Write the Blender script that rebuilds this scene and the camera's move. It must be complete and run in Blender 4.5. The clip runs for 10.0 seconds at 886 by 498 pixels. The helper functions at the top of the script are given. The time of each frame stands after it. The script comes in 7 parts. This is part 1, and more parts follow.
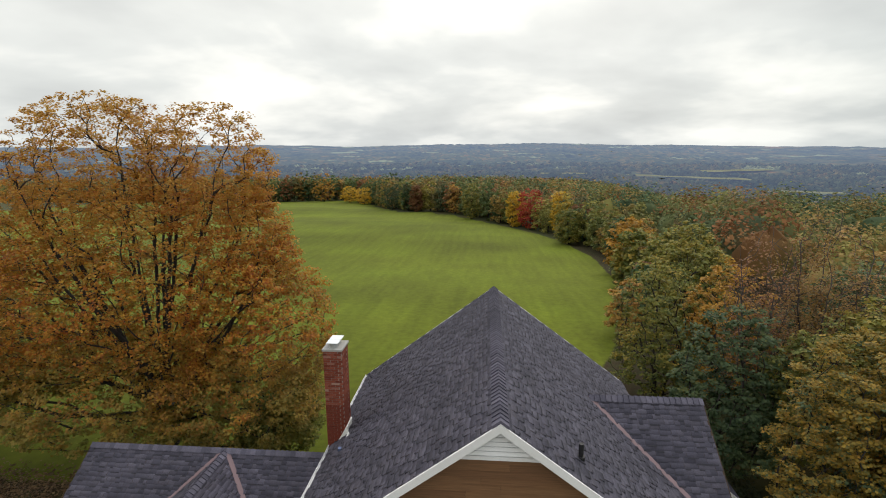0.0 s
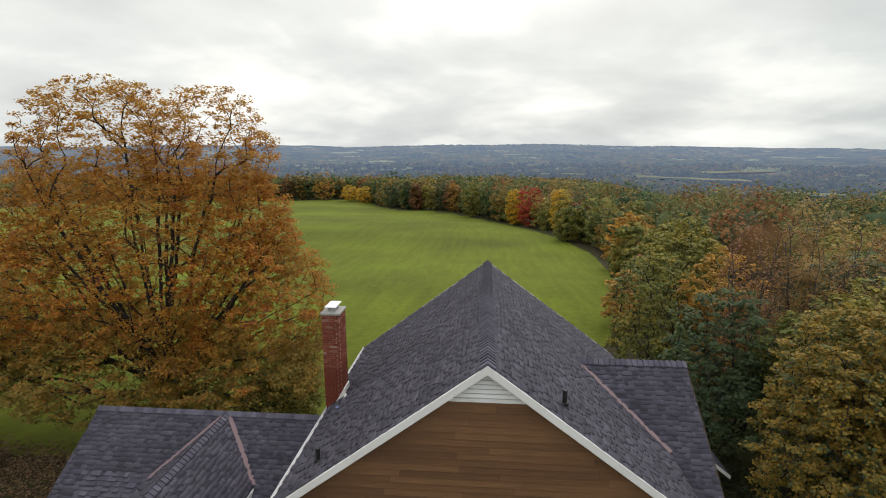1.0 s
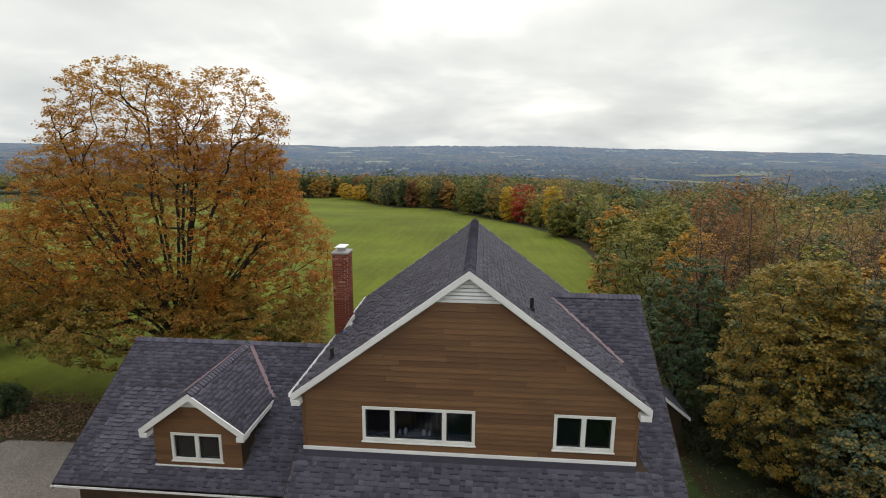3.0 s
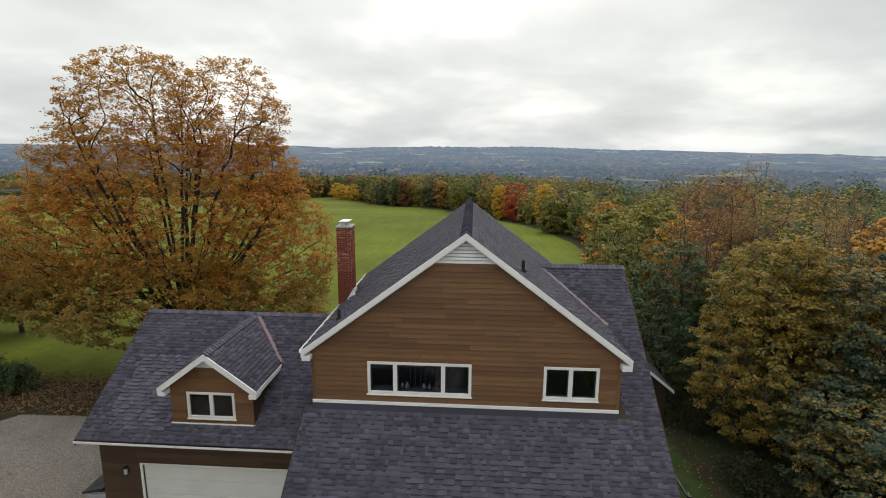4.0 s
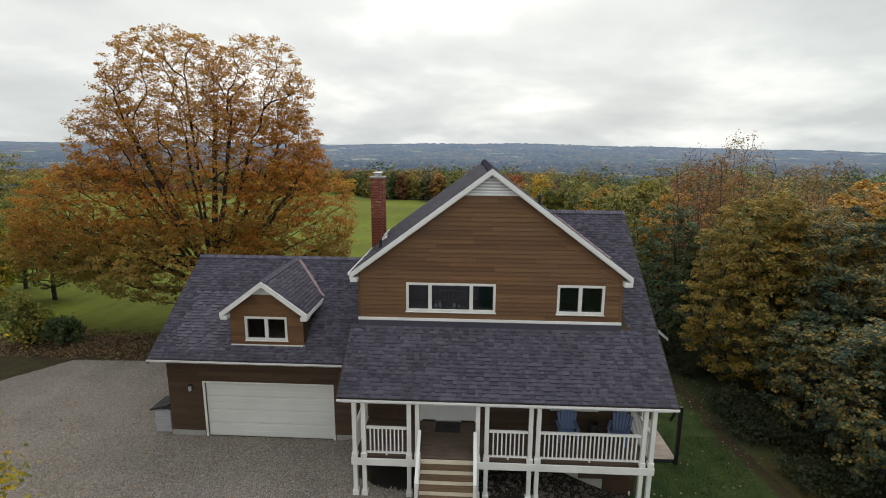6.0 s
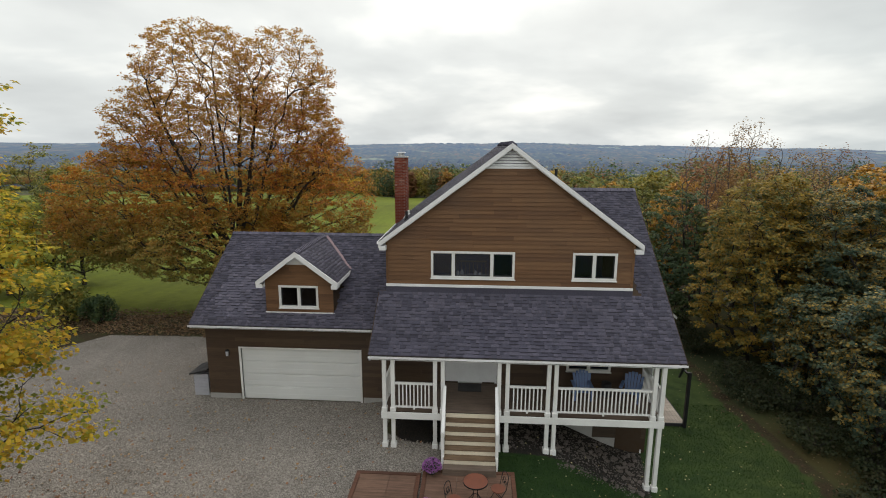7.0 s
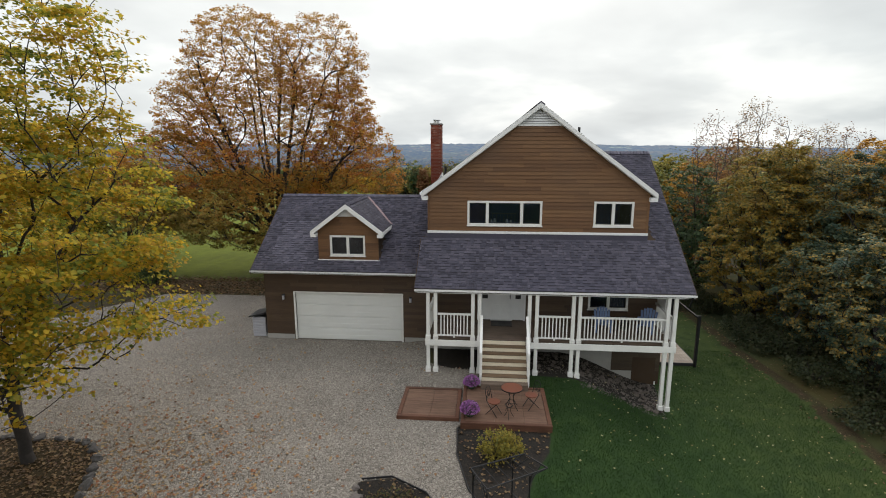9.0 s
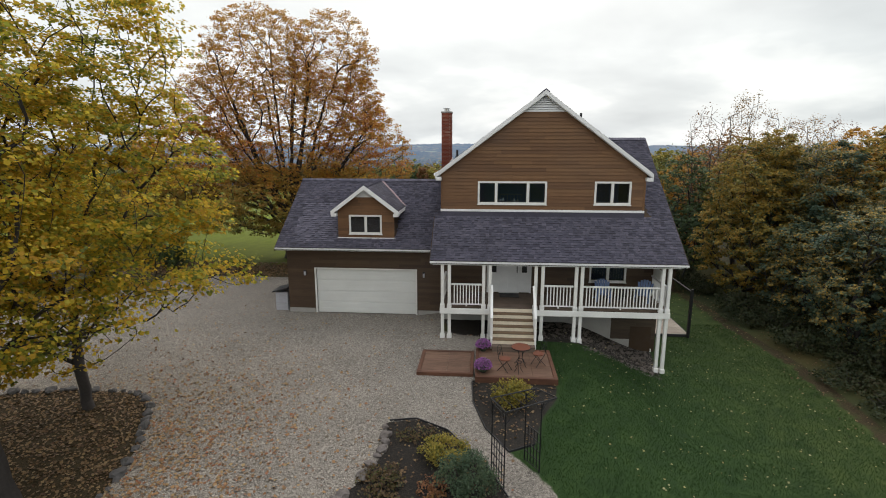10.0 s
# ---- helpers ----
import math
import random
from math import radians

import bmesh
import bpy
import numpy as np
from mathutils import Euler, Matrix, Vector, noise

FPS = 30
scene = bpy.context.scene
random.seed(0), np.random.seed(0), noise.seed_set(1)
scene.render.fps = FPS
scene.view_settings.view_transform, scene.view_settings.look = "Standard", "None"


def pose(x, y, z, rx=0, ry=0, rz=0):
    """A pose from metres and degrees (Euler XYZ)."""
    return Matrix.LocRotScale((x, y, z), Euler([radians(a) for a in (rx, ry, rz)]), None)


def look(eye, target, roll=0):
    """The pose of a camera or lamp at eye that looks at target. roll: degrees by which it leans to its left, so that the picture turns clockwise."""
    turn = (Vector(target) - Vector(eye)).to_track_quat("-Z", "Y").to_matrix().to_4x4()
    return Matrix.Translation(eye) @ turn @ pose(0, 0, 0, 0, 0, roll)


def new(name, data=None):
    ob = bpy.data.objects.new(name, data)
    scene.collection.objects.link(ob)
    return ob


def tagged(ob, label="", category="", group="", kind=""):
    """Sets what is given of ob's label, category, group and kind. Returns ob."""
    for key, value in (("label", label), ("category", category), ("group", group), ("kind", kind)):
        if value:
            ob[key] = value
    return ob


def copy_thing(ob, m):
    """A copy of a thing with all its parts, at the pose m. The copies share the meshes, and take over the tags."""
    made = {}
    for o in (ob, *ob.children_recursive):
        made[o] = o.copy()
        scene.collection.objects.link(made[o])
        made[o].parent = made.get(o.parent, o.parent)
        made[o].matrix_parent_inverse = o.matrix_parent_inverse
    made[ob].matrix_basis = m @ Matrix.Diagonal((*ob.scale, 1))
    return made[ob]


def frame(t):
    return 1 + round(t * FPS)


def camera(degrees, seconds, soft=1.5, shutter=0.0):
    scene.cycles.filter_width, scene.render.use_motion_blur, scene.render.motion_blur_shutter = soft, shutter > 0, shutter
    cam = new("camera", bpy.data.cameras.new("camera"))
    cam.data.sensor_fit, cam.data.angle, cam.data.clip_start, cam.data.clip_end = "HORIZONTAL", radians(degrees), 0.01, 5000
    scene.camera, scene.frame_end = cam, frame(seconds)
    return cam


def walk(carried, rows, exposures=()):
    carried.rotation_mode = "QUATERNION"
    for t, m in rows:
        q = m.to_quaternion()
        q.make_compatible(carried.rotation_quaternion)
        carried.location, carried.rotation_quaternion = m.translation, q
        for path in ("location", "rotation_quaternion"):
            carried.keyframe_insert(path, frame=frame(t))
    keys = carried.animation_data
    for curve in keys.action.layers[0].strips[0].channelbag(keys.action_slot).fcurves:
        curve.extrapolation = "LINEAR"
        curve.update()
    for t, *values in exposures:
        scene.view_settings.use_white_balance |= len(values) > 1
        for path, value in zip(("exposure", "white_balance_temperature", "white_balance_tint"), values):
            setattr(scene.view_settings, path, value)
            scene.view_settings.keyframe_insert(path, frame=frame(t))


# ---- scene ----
cam = camera(82.0, 10.0, soft=1.0)
PATH = [
    (0, (0.464, -0.609, 15.185), (0.299, 1.344, 14.787), -0.3),
    (0.5, (0.576, -0.894, 14.749), (0.411, 1.059, 14.351), -0.2),
    (1, (0.703, -1.342, 14.387), (0.537, 0.611, 13.991), -0.1),
    (1.5, (0.875, -1.973, 14.088), (0.692, -0.021, 13.692), 0.1),
    (2, (0.984, -2.76, 13.806), (0.794, -0.809, 13.411), 0.1),
    (2.5, (1.04, -3.53, 13.526), (0.87, -1.576, 13.132), 0.3),
    (4, (0.964, -5.607, 12.479), (0.847, -3.649, 12.091), 0.5),
    (4.5, (0.751, -6.279, 12.105), (0.647, -4.32, 11.716), 0.5),
    (5, (0.494, -6.957, 11.704), (0.4, -4.998, 11.312), 0.5),
    (5.5, (0.238, -7.721, 11.309), (0.148, -5.763, 10.911), 0.5),
    (7, (-0.437, -9.883, 10.173), (-0.562, -7.927, 9.773), 0.2),
    (7.5, (-0.777, -10.588, 9.67), (-0.912, -8.63, 9.283), 0.3),
    (8, (-0.901, -11.19, 9.366), (-1.062, -9.236, 8.971), 0.0),
    (8.5, (-1.07, -11.886, 8.906), (-1.232, -9.931, 8.518), 0.1),
    (9, (-1.27, -12.691, 8.623), (-1.435, -10.738, 8.226), -0.0),
    (9.5, (-1.388, -13.588, 8.205), (-1.567, -11.635, 7.814), 0.0),
    (10, (-1.755, -14.61, 7.958), (-1.911, -12.656, 7.561), 0.0),
]
walk(cam, [(t, look(eye, target, roll)) for t, eye, target, roll in PATH], exposures=[(0.0, 0.37, 6580, 13), (5.0, 0.36, 6520, 13), (7.5, 0.39, 6480, 13), (10.0, 0.51, 6430, 14)])

# ---- world, sun, exposure ----
world = bpy.data.worlds.new("overcast_sky")
scene.world = world
world.use_nodes = True
SUN_EL, SUN_AZ = radians(48), radians(25)


def build_world():
    nt = world.node_tree
    nt.nodes.clear()
    N, L = nt.nodes.new, nt.links.new
    out, bg = N("ShaderNodeOutputWorld"), N("ShaderNodeBackground")
    sky = N("ShaderNodeTexSky")
    sky.sky_type, sky.sun_disc = "NISHITA", False
    sky.sun_elevation, sky.sun_rotation = SUN_EL, SUN_AZ
    sky.air_density, sky.dust_density = 1.0, 4.0
    dim = N("ShaderNodeVectorMath")
    dim.operation = "SCALE"
    dim.inputs["Scale"].default_value = 0.09
    L(sky.outputs["Color"], dim.inputs[0])
    tc, sep = N("ShaderNodeTexCoord"), N("ShaderNodeSeparateXYZ")
    L(tc.outputs["Generated"], sep.inputs[0])
    # the cloud sheet: the direction projected on a flat layer overhead
    zc = N("ShaderNodeMath"); zc.operation = "MAXIMUM"; zc.inputs[1].default_value = 0.0
    L(sep.outputs["Z"], zc.inputs[0])
    za = N("ShaderNodeMath"); za.operation = "ADD"; za.inputs[1].default_value = 0.26
    L(zc.outputs[0], za.inputs[0])
    px = N("ShaderNodeMath"); px.operation = "DIVIDE"
    py = N("ShaderNodeMath"); py.operation = "DIVIDE"
    L(sep.outputs["X"], px.inputs[0]); L(za.outputs[0], px.inputs[1])
    L(sep.outputs["Y"], py.inputs[0]); L(za.outputs[0], py.inputs[1])
    comb = N("ShaderNodeCombineXYZ")
    L(px.outputs[0], comb.inputs[0]); L(py.outputs[0], comb.inputs[1])
    n1 = N("ShaderNodeTexNoise")
    n1.inputs["Scale"].default_value, n1.inputs["Detail"].default_value = 0.95, 5.0
    n1.inputs["Roughness"].default_value, n1.inputs["Distortion"].default_value = 0.5, 0.12
    L(comb.outputs[0], n1.inputs["Vector"])
    ramp = N("ShaderNodeValToRGB")
    e = ramp.color_ramp.elements
    e[0].position, e[0].color = 0.33, (0.58, 0.60, 0.595, 1)
    e[1].position, e[1].color = 0.66, (1.10, 1.085, 1.02, 1)
    m = e.new(0.48); m.color = (0.71, 0.73, 0.715, 1)
    L(n1.outputs["Fac"], ramp.inputs["Fac"])
    # paler towards the zenith, greyer low down
    up = N("ShaderNodeMapRange")
    up.inputs["From Min"].default_value, up.inputs["From Max"].default_value = 0.02, 0.42
    L(sep.outputs["Z"], up.inputs["Value"])
    tint = N("ShaderNodeMix"); tint.data_type = "RGBA"
    tint.inputs["A"].default_value, tint.inputs["B"].default_value = (0.81, 0.84, 0.84, 1), (1.22, 1.21, 1.13, 1)
    L(up.outputs["Result"], tint.inputs["Factor"])
    mul = N("ShaderNodeMix"); mul.data_type = "RGBA"; mul.blend_type = "MULTIPLY"
    mul.inputs["Factor"].default_value = 1.0
    # bluer overhead, where the sheet is thin
    high = N("ShaderNodeMapRange")
    high.inputs["From Min"].default_value, high.inputs["From Max"].default_value = 0.45, 0.95
    L(sep.outputs["Z"], high.inputs["Value"])
    over = N("ShaderNodeMix"); over.data_type = "RGBA"
    over.inputs["B"].default_value = (1.12, 1.19, 1.30, 1)
    L(high.outputs["Result"], over.inputs["Factor"]); L(tint.outputs["Result"], over.inputs["A"])
    # the sheet is thicker, and greyer, towards the east
    east = N("ShaderNodeMapRange")
    east.inputs["From Min"].default_value, east.inputs["From Max"].default_value = 0.2, 0.75
    L(sep.outputs["X"], east.inputs["Value"])
    thick = N("ShaderNodeMix"); thick.data_type = "RGBA"; thick.blend_type = "MULTIPLY"
    thick.inputs["B"].default_value = (0.74, 0.78, 0.80, 1)
    L(east.outputs["Result"], thick.inputs["Factor"]); L(over.outputs["Result"], thick.inputs["A"])
    L(ramp.outputs["Color"], mul.inputs["A"]); L(thick.outputs["Result"], mul.inputs["B"])
    mix = N("ShaderNodeMix"); mix.data_type = "RGBA"
    mix.inputs["Factor"].default_value = 0.93
    L(dim.outputs[0], mix.inputs["A"]); L(mul.outputs["Result"], mix.inputs["B"])
    L(mix.outputs["Result"], bg.inputs["Color"])
    bg.inputs["Strength"].default_value = 1.0
    L(bg.outputs[0], out.inputs["Surface"])


build_world()
sun = new("sun", bpy.data.lights.new("sun", "SUN"))
sun.data.energy, sun.data.angle, sun.data.color = 1.0, radians(30), (1.0, 0.955, 0.88)
sun.matrix_world = look((0, 0, 60), (-math.sin(SUN_AZ) * math.cos(SUN_EL), -math.cos(SUN_AZ) * math.cos(SUN_EL), 60 - math.sin(SUN_EL)))


# ---- materials ----
def ramp_node(nt, fac, stops):
    r = nt.nodes.new("ShaderNodeValToRGB")
    e = r.color_ramp.elements
    while len(e) < len(stops):
        e.new(0.5)
    for k, (p, c) in enumerate(stops):
        e[k].position, e[k].color = p, (*c, 1)
    nt.links.new(fac, r.inputs["Fac"])
    return r.outputs["Color"]


def noise_node(nt, scale, detail=4.0, rough=0.55, vec=None, distort=0.0):
    n = nt.nodes.new("ShaderNodeTexNoise")
    n.inputs["Scale"].default_value, n.inputs["Detail"].default_value = scale, detail
    n.inputs["Roughness"].default_value, n.inputs["Distortion"].default_value = rough, distort
    nt.links.new(vec if vec is not None else coords(nt), n.inputs["Vector"])
    return n.outputs["Fac"]


def coords(nt, kind="Object", scale=None):
    t = nt.nodes.new("ShaderNodeTexCoord").outputs[kind]
    if scale:
        m = nt.nodes.new("ShaderNodeMapping")
        m.inputs["Scale"].default_value = scale
        nt.links.new(t, m.inputs["Vector"])
        return m.outputs[0]
    return t


def mixc(nt, fac, a, b, mode="MIX"):
    m = nt.nodes.new("ShaderNodeMix")
    m.data_type, m.blend_type = "RGBA", mode
    for key, v in (("Factor", fac), ("A", a), ("B", b)):
        if isinstance(v, tuple):
            m.inputs[key].default_value = (*v, 1)
        elif isinstance(v, (int, float)):
            m.inputs[key].default_value = v
        else:
            nt.links.new(v, m.inputs[key])
    return m.outputs["Result"]


def mathn(nt, op, a, b=0.0, clamp=False):
    m = nt.nodes.new("ShaderNodeMath")
    m.operation, m.use_clamp = op, clamp
    for k, v in ((0, a), (1, b)):
        if isinstance(v, (int, float)):
            m.inputs[k].default_value = v
        else:
            nt.links.new(v, m.inputs[k])
    return m.outputs[0]


def grey(nt, fac, lo, hi, p0=0.3, p1=0.7):
    return ramp_node(nt, fac, [(p0, (lo, lo, lo)), (p1, (hi, hi, hi))])


def bump(nt, bsdf, height, strength=0.4, dist=0.01):
    b = nt.nodes.new("ShaderNodeBump")
    b.inputs["Strength"].default_value, b.inputs["Distance"].default_value = strength, dist
    nt.links.new(height, b.inputs["Height"])
    nt.links.new(b.outputs[0], bsdf.inputs["Normal"])


def blank(name, rough=0.7, metal=0.0, spec=0.4):
    m = bpy.data.materials.new(name)
    m.use_nodes = True
    b = m.node_tree.nodes["Principled BSDF"]
    b.inputs["Roughness"].default_value, b.inputs["Metallic"].default_value = rough, metal
    b.inputs["Specular IOR Level"].default_value = spec
    return m, m.node_tree, b


def plain(name, color, rough=0.6, metal=0.0, vary=0.15, scale=3.0, fine=60.0, bumpy=0.15, spec=0.4):
    """A worn paint, metal or stone: two scales of variation round one colour."""
    m, nt, b = blank(name, rough, metal, spec)
    big, small = noise_node(nt, scale), noise_node(nt, fine, 3)
    f = grey(nt, mathn(nt, "ADD", mathn(nt, "MULTIPLY", big, 0.6), mathn(nt, "MULTIPLY", small, 0.4)), 1 - vary, 1 + vary * 0.4)
    nt.links.new(mixc(nt, 1.0, color, f, "MULTIPLY"), b.inputs["Base Color"])
    nt.links.new(grey(nt, big, max(0.05, rough - 0.12), min(1, rough + 0.12)), b.inputs["Roughness"])
    bump(nt, b, small, bumpy, 0.004)
    return m


def random_of(nt, island=True):
    if island:
        return nt.nodes.new("ShaderNodeNewGeometry").outputs["Random Per Island"]
    return nt.nodes.new("ShaderNodeObjectInfo").outputs["Random"]


def shingle_material(name, island):
    m, nt, b = blank(name, 0.75, 0.0, 0.36)
    rnd = random_of(nt, island)
    base = ramp_node(nt, rnd, [(0.0, (0.050, 0.047, 0.068)), (0.3, (0.068, 0.064, 0.090)), (0.6, (0.080, 0.075, 0.104)), (0.85, (0.104, 0.097, 0.130)), (1.0, (0.075, 0.069, 0.092))])
    gran = noise_node(nt, 140.0, 2, 0.7)
    stain = noise_node(nt, 0.7, 5, 0.6)
    c = mixc(nt, 1.0, base, grey(nt, gran, 0.55, 1.45), "MULTIPLY")
    c = mixc(nt, 1.0, c, grey(nt, stain, 0.8, 1.15), "MULTIPLY")
    nt.links.new(c, b.inputs["Base Color"])
    bump(nt, b, gran, 0.6, 0.008)
    return m


def siding_material(name, island, tone=(1, 1, 1)):
    m, nt, b = blank(name, 0.6, 0.0, 0.35)
    rnd = random_of(nt, island)
    base = ramp_node(nt, rnd, [(0.0, (0.115, 0.056, 0.026)), (0.4, (0.152, 0.076, 0.034)), (0.75, (0.178, 0.092, 0.042)), (1.0, (0.135, 0.066, 0.03))])
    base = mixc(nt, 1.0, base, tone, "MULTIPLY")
    grain = noise_node(nt, 1.0, 5, 0.6, coords(nt, "Object", (2.0, 30.0, 55.0)), 0.4)
    fade = noise_node(nt, 0.6, 4)
    c = mixc(nt, 1.0, base, grey(nt, grain, 0.78, 1.18), "MULTIPLY")
    c = mixc(nt, 1.0, c, grey(nt, fade, 0.9, 1.1), "MULTIPLY")
    nt.links.new(c, b.inputs["Base Color"])
    nt.links.new(grey(nt, fade, 0.5, 0.7), b.inputs["Roughness"])
    bump(nt, b, grain, 0.3, 0.004)
    return m


def brick_material(name):
    m, nt, b = blank(name, 0.9, 0.0, 0.2)
    rnd = random_of(nt, False)
    base = ramp_node(nt, rnd, [(0.0, (0.15, 0.036, 0.022)), (0.4, (0.21, 0.055, 0.032)), (0.8, (0.27, 0.08, 0.05)), (0.93, (0.24, 0.07, 0.045)), (1.0, (0.36, 0.23, 0.18))])
    pit = noise_node(nt, 45.0, 4, 0.7)
    c = mixc(nt, 1.0, base, grey(nt, pit, 0.7, 1.2), "MULTIPLY")
    nt.links.new(c, b.inputs["Base Color"])
    bump(nt, b, pit, 0.6, 0.006)
    return m


def wood_material(name, cols, island=True, scale=(1.5, 25.0, 25.0), rough=0.65):
    m, nt, b = blank(name, rough, 0.0, 0.3)
    rnd = random_of(nt, island)
    base = ramp_node(nt, rnd, [(k / (len(cols) - 1), c) for k, c in enumerate(cols)])
    grain = noise_node(nt, 1.0, 5, 0.6, coords(nt, "Object", scale), 0.6)
    wear = noise_node(nt, 1.3, 4)
    c = mixc(nt, 1.0, base, grey(nt, grain, 0.65, 1.2), "MULTIPLY")
    c = mixc(nt, 1.0, c, grey(nt, wear, 0.78, 1.15), "MULTIPLY")
    nt.links.new(c, b.inputs["Base Color"])
    bump(nt, b, grain, 0.35, 0.004)
    return m


def leaf_material(name, cols, patch=0.25, island=True, mixin=0.55, see=0.35, green=None, tan=None):
    """Leaves: each leaf's own tone, drifting between the colours over the crown; light passes through."""
    m, nt, b = blank(name, 0.6, 0.0, 0.25)
    drift = noise_node(nt, patch, 3, 0.6, coords(nt, "Object"))
    dr = grey(nt, drift, 0.0, 1.0, 0.33, 0.67)
    rnd = random_of(nt, island)
    f = mathn(nt, "ADD", mathn(nt, "MULTIPLY", dr, 1 - mixin), mathn(nt, "MULTIPLY", rnd, mixin))
    col = ramp_node(nt, f, [(0.08 + 0.84 * k / (len(cols) - 1), c) for k, c in enumerate(cols)])
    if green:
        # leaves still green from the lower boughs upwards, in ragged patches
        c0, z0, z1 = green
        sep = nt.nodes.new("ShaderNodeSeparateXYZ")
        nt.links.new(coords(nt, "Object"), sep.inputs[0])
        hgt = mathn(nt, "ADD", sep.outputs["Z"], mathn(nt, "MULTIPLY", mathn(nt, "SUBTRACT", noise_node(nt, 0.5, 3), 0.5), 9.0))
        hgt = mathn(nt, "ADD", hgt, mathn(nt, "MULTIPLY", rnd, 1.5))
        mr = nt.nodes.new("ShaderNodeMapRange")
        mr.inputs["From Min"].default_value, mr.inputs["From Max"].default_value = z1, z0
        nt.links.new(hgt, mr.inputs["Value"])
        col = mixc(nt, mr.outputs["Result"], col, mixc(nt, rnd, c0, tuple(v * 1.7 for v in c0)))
    if not island:
        isl = random_of(nt, True)
        col = mixc(nt, 1.0, col, grey(nt, isl, 0.6, 1.35, 0.0, 1.0), "MULTIPLY")
    if tan:
        # the top of the crown has faded furthest
        c1, z2, z3 = tan
        sp = nt.nodes.new("ShaderNodeSeparateXYZ")
        nt.links.new(coords(nt, "Object"), sp.inputs[0])
        hz = mathn(nt, "ADD", sp.outputs["Z"], mathn(nt, "MULTIPLY", mathn(nt, "SUBTRACT", rnd, 0.5), 5.0))
        m2 = nt.nodes.new("ShaderNodeMapRange")
        m2.inputs["From Min"].default_value, m2.inputs["From Max"].default_value = z2, z3
        nt.links.new(hz, m2.inputs["Value"])
        col = mixc(nt, mathn(nt, "MULTIPLY", m2.outputs["Result"], 0.55), col, c1)
    nt.links.new(col, b.inputs["Base Color"])
    tr = nt.nodes.new("ShaderNodeBsdfTranslucent")
    nt.links.new(col, tr.inputs["Color"])
    mx = nt.nodes.new("ShaderNodeMixShader")
    mx.inputs[0].default_value = see
    out = nt.nodes["Material Output"]
    nt.links.new(b.outputs[0], mx.inputs[1]); nt.links.new(tr.outputs[0], mx.inputs[2])
    nt.links.new(mx.outputs[0], out.inputs["Surface"])
    return m


def glass_material():
    m, nt, b = blank("window_glass", 0.03)
    b.inputs["Base Color"].default_value = (0.60, 0.70, 0.90, 1)
    b.inputs["Transmission Weight"].default_value, b.inputs["IOR"].default_value = 1.0, 1.5
    return m


SHINGLE, SHINGLES = shingle_material("shingle_single", False), shingle_material("shingle_field", True)
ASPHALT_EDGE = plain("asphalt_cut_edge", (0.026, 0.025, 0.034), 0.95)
SIDING = siding_material("stained_siding", False)
# the same boards in darker tones: garage and porch walls, then basement
DARKSIDING = siding_material("darker_siding", False, (0.46, 0.55, 0.68))
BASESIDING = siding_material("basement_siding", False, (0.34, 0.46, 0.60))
BRICK = brick_material("red_brick")
MORTAR = plain("mortar", (0.30, 0.27, 0.24), 0.95, vary=0.3, fine=90)
WHITE = plain("white_paint", (0.80, 0.80, 0.80), 0.5, vary=0.12, scale=1.2)
STEPCREAM = plain("cream_step_paint", (0.74, 0.66, 0.52), 0.6, vary=0.25, scale=2.0)
CREAM = plain("aged_white_paint", (0.76, 0.755, 0.73), 0.5, vary=0.16, scale=1.5)
VINYL = plain("white_vinyl", (0.78, 0.79, 0.80), 0.4, vary=0.1)
DOORWHITE = plain("garage_door_paint", (0.68, 0.69, 0.67), 0.45, vary=0.1, scale=0.8)
COPPER = plain("weathered_flashing", (0.20, 0.135, 0.145), 0.65, 0.2, vary=0.25)
BLACK = plain("black_iron", (0.018, 0.018, 0.02), 0.5, 0.4, vary=0.4, fine=120)
DARK = plain("dark_plastic", (0.02, 0.02, 0.022), 0.6, vary=0.3)
METAL = plain("galvanised_metal", (0.62, 0.63, 0.63), 0.35, 0.8, vary=0.2)
CONCRETE = plain("concrete", (0.36, 0.35, 0.33), 0.9, vary=0.25, scale=1.5, fine=40, bumpy=0.4)
# dimness behind the panes, and their blue cast, put into the paint
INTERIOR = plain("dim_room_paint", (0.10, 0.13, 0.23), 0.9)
RAILGREY = plain("indoor_rail_paint", (0.17, 0.17, 0.18), 0.7)
SHEATH = plain("wall_sheathing", (0.05, 0.031, 0.017), 0.9)
DECK = wood_material("deck_boards", [(0.105, 0.077, 0.060), (0.13, 0.096, 0.074), (0.15, 0.11, 0.084), (0.12, 0.087, 0.066)])
PATIO = wood_material("patio_boards", [(0.160, 0.092, 0.062), (0.17, 0.099, 0.066), (0.18, 0.105, 0.07)], False, rough=0.8)
TRIMWOOD = wood_material("patio_edging", [(0.10, 0.045, 0.027), (0.135, 0.06, 0.036)], False)
PALEDECK = wood_material("weathered_deck", [(0.30, 0.25, 0.20), (0.38, 0.32, 0.26), (0.34, 0.28, 0.21)])
TREAD = wood_material("tread_boards", [(0.115, 0.075, 0.045), (0.145, 0.094, 0.055), (0.13, 0.084, 0.05)])
GLASS = glass_material()
BARK = plain("tree_bark", (0.040, 0.034, 0.031), 0.95, vary=0.5, scale=2.0, fine=14.0, bumpy=0.9)
BARKGREY = plain("grey_bark", (0.10, 0.085, 0.078), 0.95, vary=0.45, scale=2.0, fine=14.0, bumpy=0.9)
STONE = plain("field_stone", (0.145, 0.125, 0.115), 0.9, vary=0.5, scale=2.2, fine=25.0, bumpy=0.7)
